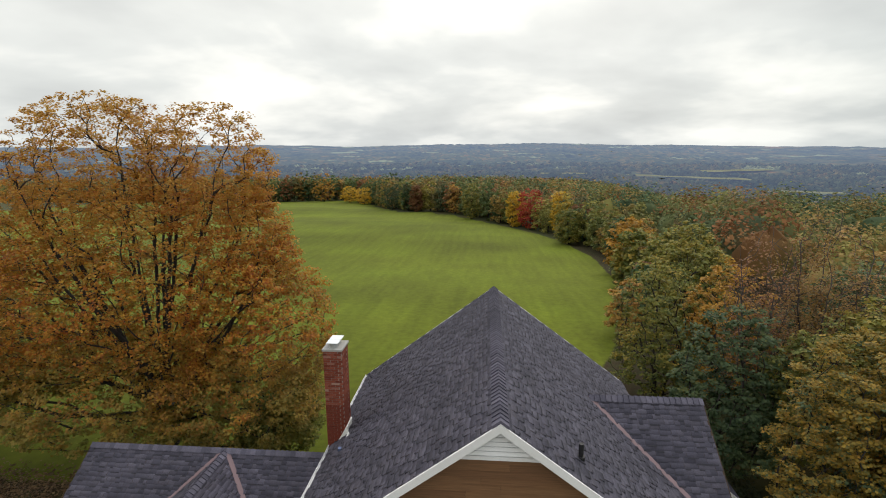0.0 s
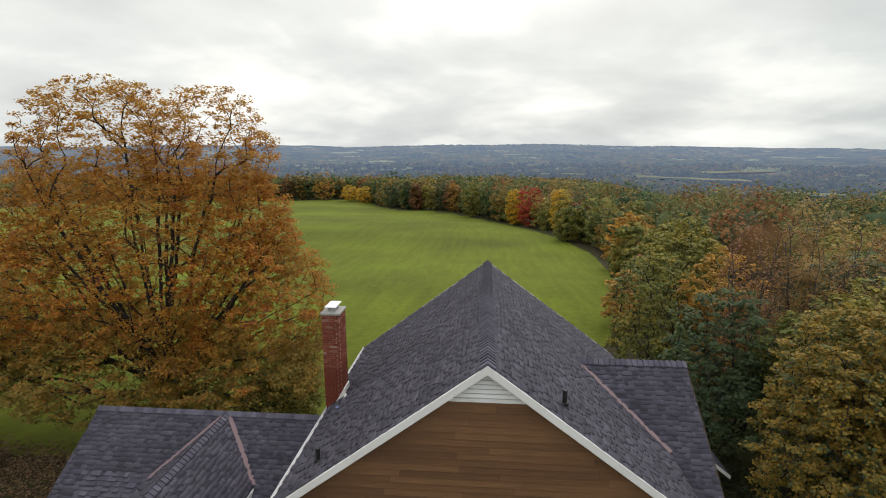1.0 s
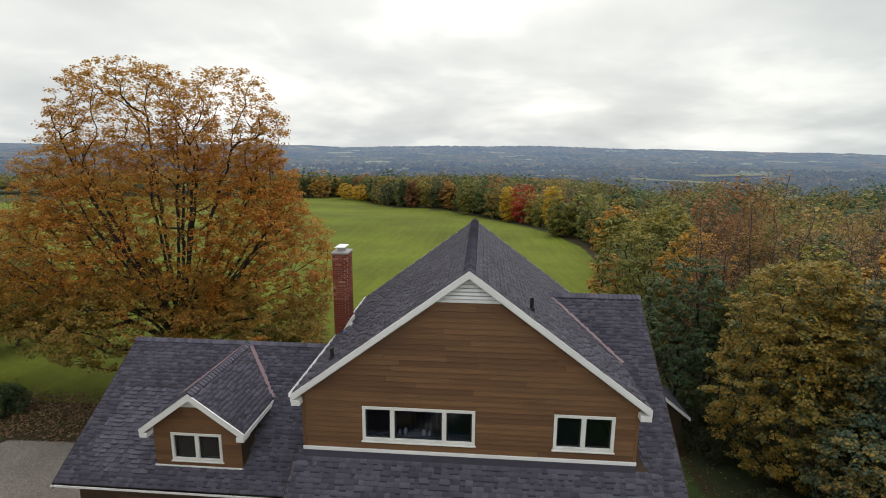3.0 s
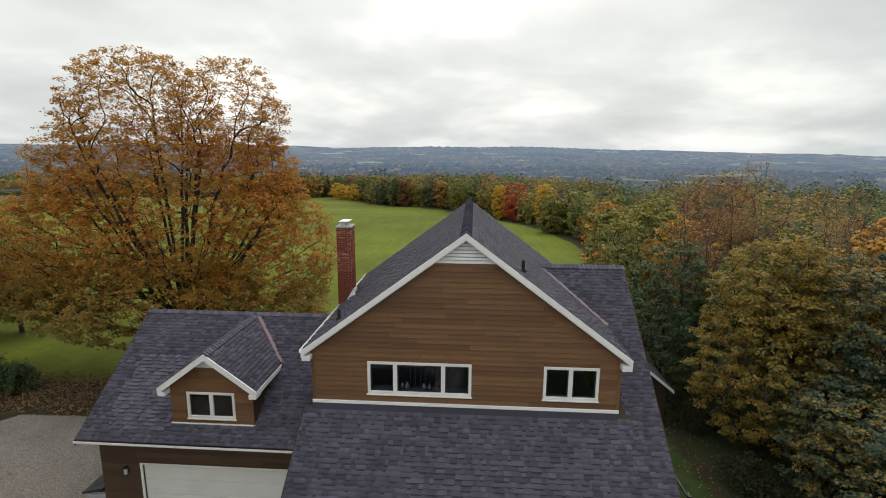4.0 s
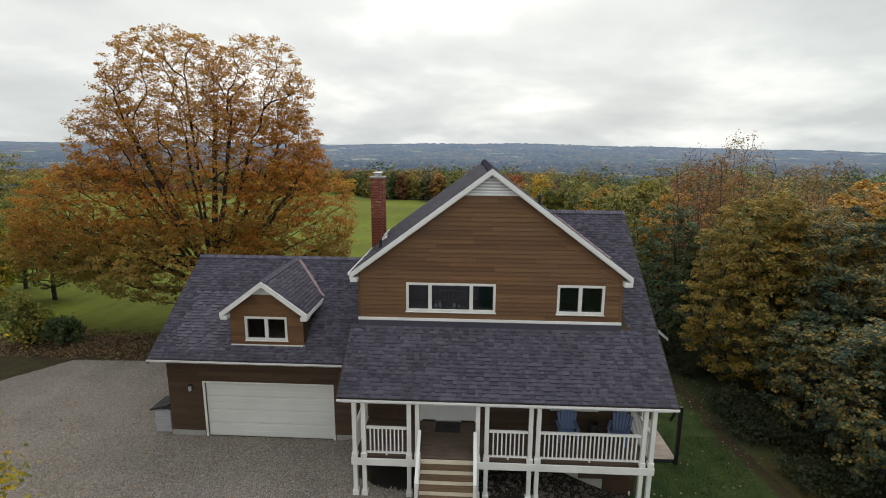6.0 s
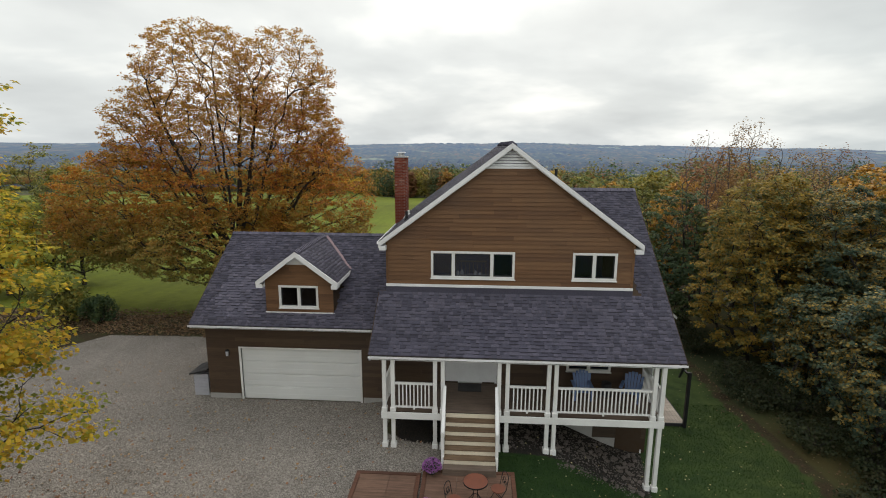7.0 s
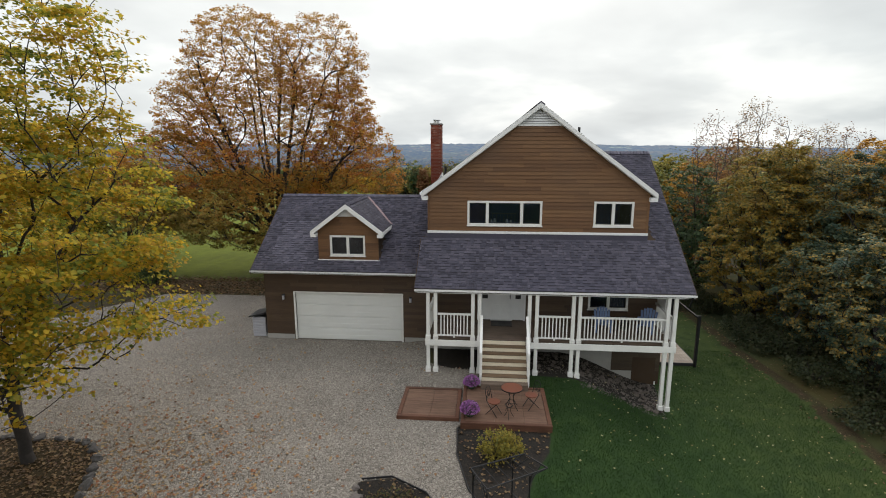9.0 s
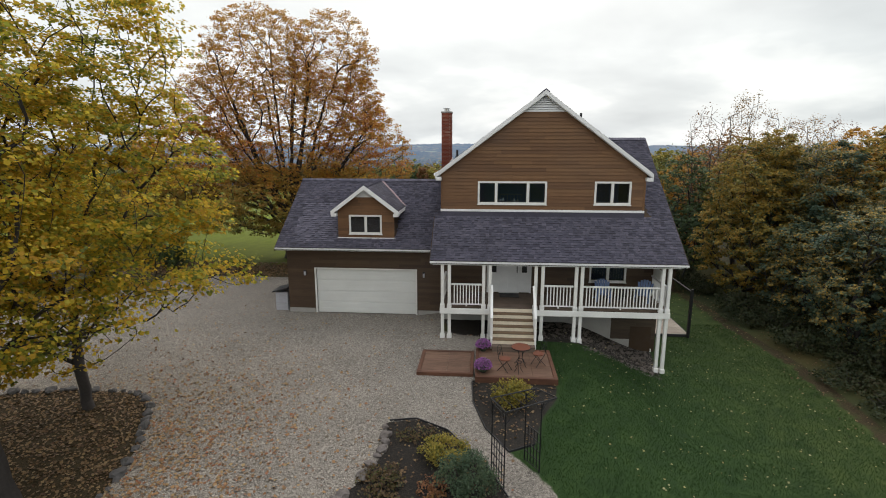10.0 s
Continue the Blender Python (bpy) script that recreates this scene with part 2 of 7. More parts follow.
DARKSTONE = plain("dark_field_stone", (0.085, 0.08, 0.078), 0.9, vary=0.5, scale=2.2, fine=25.0, bumpy=0.7)
BANKSTONE = plain("bank_stone", (0.125, 0.105, 0.09), 0.95, vary=0.55, scale=3.0, fine=25.0, bumpy=0.7)
TABLETOP = plain("rust_red_tile", (0.20, 0.068, 0.038), 0.55, vary=0.35, scale=6.0)
BLUE = plain("blue_paint", (0.15, 0.225, 0.42), 0.5, vary=0.2)
GREYPLASTIC = plain("grey_resin", (0.42, 0.42, 0.46), 0.6, vary=0.2)
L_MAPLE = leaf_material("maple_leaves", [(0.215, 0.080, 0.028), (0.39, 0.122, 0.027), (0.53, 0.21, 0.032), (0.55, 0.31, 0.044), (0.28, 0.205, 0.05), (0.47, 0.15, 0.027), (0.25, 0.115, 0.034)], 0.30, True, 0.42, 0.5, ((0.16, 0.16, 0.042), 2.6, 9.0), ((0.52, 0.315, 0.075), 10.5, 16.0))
L_YELLOW = leaf_material("yellowing_leaves", [(0.12, 0.155, 0.038), (0.19, 0.225, 0.040), (0.28, 0.29, 0.042), (0.48, 0.40, 0.045), (0.70, 0.48, 0.045), (0.52, 0.30, 0.045), (0.26, 0.26, 0.04), (0.15, 0.19, 0.042)], 0.42, True, 0.42, 0.62)
L_EDGE = leaf_material("edge_maple_leaves", [(0.066, 0.108, 0.058), (0.105, 0.14, 0.058), (0.26, 0.205, 0.05), (0.44, 0.285, 0.042), (0.17, 0.17, 0.056), (0.45, 0.255, 0.042), (0.12, 0.15, 0.058), (0.075, 0.118, 0.062)], 0.55, True, 0.46, 0.45)
L_DARKMAPLE = leaf_material("dark_maple_leaves", [(0.056, 0.095, 0.070), (0.070, 0.112, 0.077), (0.088, 0.128, 0.080), (0.13, 0.155, 0.078), (0.42, 0.27, 0.055), (0.095, 0.13, 0.080), (0.060, 0.10, 0.074)], 0.5, True, 0.38, 0.42)
L_GREEN = leaf_material("green_leaves", [(0.045, 0.078, 0.04), (0.065, 0.105, 0.047), (0.09, 0.125, 0.05), (0.14, 0.15, 0.045)], 0.3)
L_OLIVE = leaf_material("olive_leaves", [(0.085, 0.115, 0.038), (0.15, 0.17, 0.04), (0.26, 0.23, 0.045), (0.40, 0.27, 0.05)], 0.35, True, 0.45)
L_ORANGE = leaf_material("orange_leaves", [(0.20, 0.14, 0.032), (0.38, 0.21, 0.034), (0.52, 0.28, 0.036), (0.32, 0.15, 0.034)], 0.3)
L_RUST = leaf_material("rust_leaves", [(0.17, 0.075, 0.04), (0.24, 0.11, 0.05), (0.28, 0.16, 0.055)], 0.4)
L_RUSSET = leaf_material("russet_leaves", [(0.19, 0.105, 0.045), (0.28, 0.165, 0.06), (0.34, 0.215, 0.06), (0.22, 0.10, 0.045)], 0.5)
L_RED = leaf_material("red_leaves", [(0.26, 0.04, 0.026), (0.40, 0.06, 0.03), (0.48, 0.11, 0.04)], 0.3)
L_GOLD = leaf_material("golden_leaves", [(0.50, 0.30, 0.034), (0.66, 0.42, 0.036), (0.36, 0.27, 0.04)], 0.3)
L_WOOD = leaf_material("mixed_wood_leaves", [(0.09, 0.145, 0.06), (0.12, 0.18, 0.065), (0.20, 0.22, 0.06), (0.38, 0.31, 0.065), (0.13, 0.185, 0.07), (0.46, 0.26, 0.06), (0.11, 0.16, 0.075), (0.33, 0.15, 0.065), (0.16, 0.20, 0.065)], 0.3, False, 0.95, 0.45)
# undergrowth leaves: the shade under the trees is put into their colours
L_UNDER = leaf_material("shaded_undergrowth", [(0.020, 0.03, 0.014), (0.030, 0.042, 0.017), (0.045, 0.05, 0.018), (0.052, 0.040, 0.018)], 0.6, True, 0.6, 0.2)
L_CONIFER = leaf_material("conifer_needles", [(0.0168, 0.0312, 0.0168), (0.0264, 0.0456, 0.0216), (0.036, 0.0576, 0.0264)], 0.5, True, 0.6, 0.1)
L_SHRUB = leaf_material("shrub_leaves", [(0.045, 0.08, 0.045), (0.065, 0.10, 0.055), (0.10, 0.125, 0.06)], 1.5)
L_BUSHY = leaf_material("yellow_bush_leaves", [(0.11, 0.12, 0.03), (0.21, 0.19, 0.036), (0.34, 0.26, 0.042), (0.16, 0.12, 0.04)], 1.5)
L_FADED = leaf_material("fading_perennials", [(0.05, 0.07, 0.028), (0.09, 0.09, 0.03), (0.13, 0.085, 0.038), (0.085, 0.05, 0.03), (0.06, 0.08, 0.03)], 1.8)
L_LITTER = leaf_material("fallen_leaves", [(0.055, 0.032, 0.017), (0.10, 0.058, 0.026), (0.15, 0.092, 0.042), (0.19, 0.13, 0.062), (0.08, 0.038, 0.022)], 0.2, True, 0.8, 0.1)
L_PINKLITTER = leaf_material("russet_fallen_leaves", [(0.22, 0.105, 0.05), (0.29, 0.165, 0.075), (0.31, 0.22, 0.11), (0.25, 0.10, 0.05), (0.15, 0.085, 0.045), (0.27, 0.19, 0.09)], 0.2, True, 0.8, 0.1)
L_PALELITTER = leaf_material("pale_fallen_leaves", [(0.20, 0.15, 0.06), (0.34, 0.28, 0.11), (0.40, 0.36, 0.20), (0.22, 0.20, 0.07)], 0.2, True, 0.8, 0.1)
L_MUM = leaf_material("purple_petals", [(0.24, 0.08, 0.26), (0.36, 0.14, 0.38), (0.48, 0.24, 0.50)], 2.0)


# ---- building helpers ----
def empty(name, label, category, at=(0, 0, 0), group=""):
    ob = new(name)
    ob.location = at
    ob.empty_display_size = 0.2
    return tagged(ob, label, category, group)


def link(name, me, material, parent=None, label=""):
    ob = new(name, me)
    if material is not None and not me.materials:
        me.materials.append(material)
    if parent is not None:
        ob.parent = parent
        if parent.parent is None:
            ob.matrix_parent_inverse = Matrix.Translation(parent.location).inverted()
    if label:
        ob["label"] = label
    return ob


def part(name, bm, material, parent=None, label="", smooth=False):
    """One bmesh as one mesh object under a thing or a part."""
    me = bpy.data.meshes.new(name)
    bm.normal_update()
    bm.to_mesh(me)
    bm.free()
    if smooth:
        me.polygons.foreach_set("use_smooth", [True] * len(me.polygons))
    return link(name, me, material, parent, label)


def box(bm, x0, x1, y0, y1, z0, z1, bevel=0.0):
    r = bmesh.ops.create_cube(bm, size=1.0, matrix=Matrix.Translation(((x0 + x1) / 2, (y0 + y1) / 2, (z0 + z1) / 2)) @ Matrix.Diagonal((abs(x1 - x0), abs(y1 - y0), abs(z1 - z0), 1)))
    if bevel:
        es = list({e for v in r["verts"] for e in v.link_edges})
        bmesh.ops.bevel(bm, geom=es, offset=bevel, segments=1, affect="EDGES")
    return bm


def boxed(*a, **k):
    return box(bmesh.new(), *a, **k)


def solid(bm, ring0, ring1):
    """A closed solid between two rings of points of one length."""
    a, b = [bm.verts.new(p) for p in ring0], [bm.verts.new(p) for p in ring1]
    n = len(a)
    bm.faces.new(a[::-1]); bm.faces.new(b)
    for k in range(n):
        bm.faces.new((a[k], a[(k + 1) % n], b[(k + 1) % n], b[k]))
    bmesh.ops.recalc_face_normals(bm, faces=bm.faces)
    return bm


def bar(bm, p, q, w, h=None, sides=4):
    """A bar from p to q; square (w by h) or round."""
    p, q = Vector(p), Vector(q)
    d = (q - p).normalized()
    ref = Vector((0, 0, 1)) if abs(d.z) < 0.95 else Vector((1, 0, 0))
    u = d.cross(ref).normalized()
    v = u.cross(d)
    h = h or w
    if sides == 4:
        o = [u * w / 2 * a + v * h / 2 * b for a, b in ((-1, -1), (1, -1), (1, 1), (-1, 1))]
    else:
        o = [u * w / 2 * math.cos(t) + v * h / 2 * math.sin(t) for t in (2 * math.pi * k / sides for k in range(sides))]
    solid(bm, [p + k for k in o], [q + k for k in o])
    return bm


def rawmesh(name, verts, faces, material, parent=None, label="", smooth=False):
    me = bpy.data.meshes.new(name)
    verts, faces = np.asarray(verts, np.float32), np.asarray(faces, np.int32)
    me.vertices.add(len(verts)); me.vertices.foreach_set("co", verts.ravel())
    k = faces.shape[1]
    me.loops.add(faces.size); me.loops.foreach_set("vertex_index", faces.ravel())
    me.polygons.add(len(faces)); me.polygons.foreach_set("loop_start", np.arange(0, faces.size, k, dtype=np.int32))
    me.update(calc_edges=True)
    if smooth:
        me.polygons.foreach_set("use_smooth", [True] * len(me.polygons))
    return link(name, me, material, parent, label)


# ---- the lie of the land ----
def smooth(a, b, v):
    t = np.clip((np.asarray(v, float) - a) / (b - a), 0, 1)
    return t * t * (3 - 2 * t)


def land(x, y):
    x, y = np.asarray(x, float), np.asarray(y, float)
    near = -0.03 * np.clip(8 - y, 0, 40) - 0.13 * smooth(-3.6, -4.8, x) * smooth(5.0, 8.0, y) * smooth(18, 14, y)
    fall = -1.3 * smooth(1.8, 6.0, x) * (1 - 0.25 * smooth(2, -12, y))
    d = np.hypot(np.clip(np.abs(x) - 40, 0, None) * 0.4, np.clip(y - 15, 0, None))
    far = np.interp(d, [0, 600, 1000, 1700, 2400, 3200, 3900, 4300, 6500], [0, -41, -68, -84, -72, -35, 4, 12, -60])
    wave = 0.9 * np.sin(x / 31 + y / 47) * np.sin(y / 23 - x / 60 + 0.6) * smooth(25, 80, d)
    roll = 16 * (np.sin(x / 410 + 1.0) * 0.5 + np.sin(x / 173 + y / 900) * 0.22) * smooth(1200, 3600, d) * smooth(6500, 4300, d)
    dip = -26 * smooth(70, 380, y) * smooth(0.12, 0.5, x / np.maximum(y + 25, 1)) * smooth(2200, 1000, d)
    lower = -48 * smooth(0.25, 0.8, x / np.maximum(y + 25, 1)) * smooth(1800, 3800, d)
    return lower + dip + near + fall * smooth(60, 20, y) + far + wave + roll - 1.2 * smooth(20, 60, y) * smooth(0, 40, x)


# ---- ground ----
def lawn_edge(y):
    return np.interp(y, [-6, 1, 7, 12], [11.5, 11.3, 11.5, 10.9])


DRIVE = [(-20.3, 15.4), (-11.3, 15.6), (-11.3, 9), (-3.6, 9), (-3.6, 6.6), (-1.5, 6.3), (-1.4, 4.4), (-2, 2), (-2, 0.7), (-1.6, -0.8), (-0.9, -1.9), (0.0, -3.2), (0.5, -5), (0.9, -9), (1.2, -30), (-34, -30), (-32, 3), (-24, 10)]
BED_TREE = [(-17.8, 0), (-15.7, 0.5), (-13.3, 0.4), (-12.4, -0.3), (-11.2, -2.7), (-11, -3.7), (-10.8, -4.7), (-10.9, -7), (-12.5, -9), (-20, -9), (-20, -2)]
BED_MID = [(-4.6, -0.7), (-3.7, -0.45), (-2.7, -1), (-1.5, -2.7), (-1.05, -3.7), (-0.9, -5.6), (-2.6, -6.6), (-5.2, -6.2), (-5.3, -4.4), (-4.75, -3.3), (-4.3, -1.9)]
BED_STEP = [(-2.1, 2.2), (-2, 0.7), (-1.6, -0.8), (-0.95, -1.9), (-0.2, -1.5), (0.2, 0), (0.7, 0.95), (0.9, 2.2)]
UNDER_PORCH = [(-3.0, 6.3), (-1.0, 6.0), (2.2, 5.7), (3.6, 5.5), (5.6, 5.5), (5.95, 8.2), (-3.6, 8.2)]
FIELD = [(-60, 23), (-21, 19.2), (-9, 19.5), (2, 22), (8, 34), (12, 43), (15, 54), (20, 74), (22, 100), (19, 122), (15, 140), (7, 165), (-8, 199), (-30, 226), (-37, 222), (-50, 252), (-71, 312), (-95, 348), (-142, 345), (-230, 330), (-260, 180), (-120, 40)]


def signed(poly, x, y):
    """Distance inside (positive) or outside (negative) of a polygon."""
    p = np.array(poly, float)
    q = np.roll(p, -1, axis=0)
    best = np.full(x.shape, 1e9)
    inside = np.zeros(x.shape, bool)
    for (ax, ay), (bx, by) in zip(p, q):
        dx, dy = bx - ax, by - ay
        t = np.clip(((x - ax) * dx + (y - ay) * dy) / (dx * dx + dy * dy), 0, 1)
        best = np.minimum(best, np.hypot(x - ax - t * dx, y - ay - t * dy))
        cross = (ay > y) != (by > y)
        inside ^= cross & (x < (bx - ax) * (y - ay) / (by - ay if by != ay else 1e-9) + ax)
    return np.where(inside, best, -best)


def spread(lo, hi, step, far_lo, far_hi, grow):
    a = list(np.arange(lo, hi + step / 2, step))
    s, v = step, hi
    while v < far_hi:
        s *= grow
        v += s
        a.append(v)
    s, v = step, lo
    while v > far_lo:
        s *= grow
        v -= s
        a.insert(0, v)
    return np.array(a)


def ground_material():
    m, nt, b = blank("ground", 0.95, 0.0, 0.15)
    geo = coords(nt, "Object")

    def mask(name, ragged=0.25, scale=2.5):
        a = nt.nodes.new("ShaderNodeAttribute")
        a.attribute_name = name
        n = noise_node(nt, scale, 4, 0.6, geo)
        v = mathn(nt, "ADD", a.outputs["Fac"], mathn(nt, "MULTIPLY", mathn(nt, "SUBTRACT", n, 0.5), ragged))
        return grey(nt, v, 0.0, 1.0, 0.46, 0.54)

    fine, mid, big = noise_node(nt, 22.0, 4, 0.7, geo), noise_node(nt, 1.6, 4, 0.6, geo), noise_node(nt, 0.05, 4, 0.55, geo)
    # leaf-strewn earth under the trees
    earth = ramp_node(nt, fine, [(0.3, (0.018, 0.014, 0.009)), (0.48, (0.036, 0.027, 0.014)), (0.6, (0.058, 0.041, 0.02)), (0.75, (0.10, 0.068, 0.034))])
    mossy = mixc(nt, grey(nt, mid, 0.0, 0.55, 0.45, 0.65), earth, (0.045, 0.06, 0.018))
    # mown lawn
    lawn = ramp_node(nt, mathn(nt, "ADD", mathn(nt, "MULTIPLY", fine, 0.5), mathn(nt, "MULTIPLY", mid, 0.5)), [(0.3, (0.011, 0.024, 0.008)), (0.5, (0.019, 0.041, 0.011)), (0.7, (0.036, 0.062, 0.015))])
    # thinner and yellower towards the trees
    sx = nt.nodes.new("ShaderNodeSeparateXYZ")
    nt.links.new(geo, sx.inputs[0])
    thin = mathn(nt, "MULTIPLY", grey(nt, mathn(nt, "MULTIPLY", sx.outputs["X"], 0.1), 0.0, 1.0, 0.55, 1.0), grey(nt, mid, 0.15, 0.75))
    lawn = mixc(nt, thin, lawn, (0.058, 0.074, 0.020))
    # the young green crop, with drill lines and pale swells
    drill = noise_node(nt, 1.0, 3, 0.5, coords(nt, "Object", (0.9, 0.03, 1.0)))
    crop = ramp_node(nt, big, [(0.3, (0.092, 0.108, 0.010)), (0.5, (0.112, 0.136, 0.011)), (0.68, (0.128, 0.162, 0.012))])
    # broad bands in the colour imitate light on the field's crests
    swell_light = noise_node(nt, 1.0, 3, 0.55, coords(nt, "Object", (0.009, 0.019, 0.0)))
    crop = mixc(nt, 1.0, crop, grey(nt, swell_light, 0.8, 1.16, 0.36, 0.64), "MULTIPLY")
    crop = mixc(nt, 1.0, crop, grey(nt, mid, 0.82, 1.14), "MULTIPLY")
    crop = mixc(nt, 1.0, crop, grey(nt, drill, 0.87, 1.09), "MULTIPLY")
    # crushed stone
    vor = nt.nodes.new("ShaderNodeTexVoronoi")
    vor.inputs["Scale"].default_value = 34.0
    nt.links.new(geo, vor.inputs["Vector"])
    peb = ramp_node(nt, nt.nodes.new("ShaderNodeSeparateColor").outputs[0], [(0, (0, 0, 0)), (1, (1, 1, 1))])
    sc = peb.node.inputs["Fac"].links[0].from_node
    nt.links.new(vor.outputs["Color"], sc.inputs[0])
    stone = ramp_node(nt, sc.outputs[0], [(0.0, (0.175, 0.155, 0.135)), (0.4, (0.262, 0.232, 0.198)), (0.75, (0.33, 0.295, 0.25)), (1.0, (0.43, 0.39, 0.335))])
    stone = mixc(nt, 1.0, stone, grey(nt, noise_node(nt, 0.35, 5, 0.6, geo), 0.78, 1.12), "MULTIPLY")
    stone = mixc(nt, 1.0, stone, grey(nt, vor.outputs["Distance"], 1.15, 0.5, 0.2, 0.75), "MULTIPLY")
    soil = ramp_node(nt, fine, [(0.3, (0.012, 0.011, 0.010)), (0.55, (0.026, 0.023, 0.020)), (0.75, (0.07, 0.05, 0.03))])
    wood = ramp_node(nt, noise_node(nt, 0.09, 5, 0.7, geo), [(0.3, (0.024, 0.034, 0.016)), (0.5, (0.05, 0.055, 0.02)), (0.7, (0.085, 0.06, 0.022))])
    c = mixc(nt, mask("wood", 0.1, 0.3), mossy, wood)
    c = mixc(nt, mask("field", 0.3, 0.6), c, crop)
    c = mixc(nt, mask("lawn", 0.45, 1.6), c, lawn)
    gm = mask("drive", 0.22, 3.0)
    c = mixc(nt, gm, c, stone)
    c = mixc(nt, mask("soil", 0.15), c, soil)
    c = mixc(nt, mask("litter", 0.25), c, earth)
    nt.links.new(c, b.inputs["Base Color"])
    h = mathn(nt, "ADD", mathn(nt, "MULTIPLY", fine, 0.6), mathn(nt, "MULTIPLY", mathn(nt, "SUBTRACT", 1.0, vor.outputs["Distance"]), gm))
    bump(nt, b, h, 0.7, 0.03)
    return m


def build_ground():
    xs = spread(-26, 14, 0.25, -4600, 4600, 1.09)
    ys = spread(-16, 26, 0.25, -400, 4700, 1.07)
    X, Y = np.meshgrid(xs, ys)
    Z = land(X, Y)
    small = smooth(60, 30, np.hypot(X, Y))
    rng = np.random.default_rng(5)
    Z = Z + small * 0.018 * (rng.random(Z.shape) - 0.5)
    nx, ny = len(xs), len(ys)
    i = (np.arange(ny - 1)[:, None] * nx + np.arange(nx - 1)[None, :]).ravel()
    ob = rawmesh("ground", np.stack([X, Y, Z], -1).reshape(-1, 3), np.stack([i, i + 1, i + 1 + nx, i + nx], 1), ground_material(), smooth=True)

    def put(name, v):
        a = ob.data.attributes.new(name, "FLOAT", "POINT")
        a.data.foreach_set("value", np.asarray(v, np.float32).ravel())

    def soft(poly, w=0.6):
        return np.clip(0.5 + signed(poly, X, Y) / w / 2, 0, 1)

    put("drive", soft(DRIVE))
    put("soil", np.maximum(np.maximum(soft(BED_MID, 0.4), soft(BED_STEP, 0.4)), soft(UNDER_PORCH, 0.5)))
    put("litter", soft(BED_TREE, 0.4))
    put("field", soft(FIELD, 2.0))
    put("lawn", np.clip(0.5 + np.minimum(np.minimum(X + 1.5, lawn_edge(Y) - X), 19 - Y) / 2.0, 0, 1))
    put("wood", np.maximum(np.clip(0.5 + (Y - 120) / 40, 0, 1), np.clip((X - lawn_edge(Y) + 0.4) / 2.0, 0, 1) * smooth(40, 24, Y)))
    tagged(ob, "sloping ground with gravel drive, lawn and green field", "ground", kind="structure")


build_ground()


def backdrop_material():
    m, nt, b = blank("far_hills", 1.0, 0.0, 0.0)
    geo = coords(nt, "Object")
    sep = nt.nodes.new("ShaderNodeSeparateXYZ")
    nt.links.new(geo, sep.inputs[0])
    at = nt.nodes.new("ShaderNodeAttribute")
    at.attribute_name = "tone"
    drift = noise_node(nt, 0.0034, 5, 0.62, coords(nt, "Object", (1.0, 0.7, 0.0)))
    f = mathn(nt, "ADD", mathn(nt, "MULTIPLY", grey(nt, drift, 0.0, 1.0, 0.34, 0.66), 0.5), mathn(nt, "MULTIPLY", at.outputs["Fac"], 0.5))
    c = ramp_node(nt, f, [(0.05, (0.018, 0.030, 0.026)), (0.3, (0.035, 0.052, 0.034)), (0.48, (0.062, 0.074, 0.036)), (0.6, (0.045, 0.060, 0.038)), (0.72, (0.12, 0.095, 0.038)), (0.84, (0.06, 0.075, 0.04)), (0.97, (0.17, 0.10, 0.04))])
    fine = noise_node(nt, 0.05, 4, 0.7, coords(nt, "Object", (1.0, 0.45, 1.0)))
    c = mixc(nt, 1.0, c, grey(nt, fine, 0.45, 1.15), "MULTIPLY")
    # clearings: mown and stubble fields between the woods, long across the view
    wide = noise_node(nt, 0.0048, 3, 0.5, coords(nt, "Object", (0.5, 1.5, 0.0)))
    c = mixc(nt, grey(nt, wide, 0.0, 0.8, 0.635, 0.65), c, (0.17, 0.19, 0.10))
    nt.links.new(c, b.inputs["Base Color"])
    # blue haze put into the hills' emission, stronger with distance
    haze_glow = nt.nodes.new("ShaderNodeMapRange")
    haze_glow.inputs["From Min"].default_value, haze_glow.inputs["From Max"].default_value = 500.0, 3600.0
    haze_glow.inputs["To Min"].default_value, haze_glow.inputs["To Max"].default_value = 0.13, 0.40
    nt.links.new(sep.outputs["Y"], haze_glow.inputs["Value"])
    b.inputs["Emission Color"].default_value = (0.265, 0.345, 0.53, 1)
    nt.links.new(haze_glow.outputs["Result"], b.inputs["Emission Strength"])
    return m


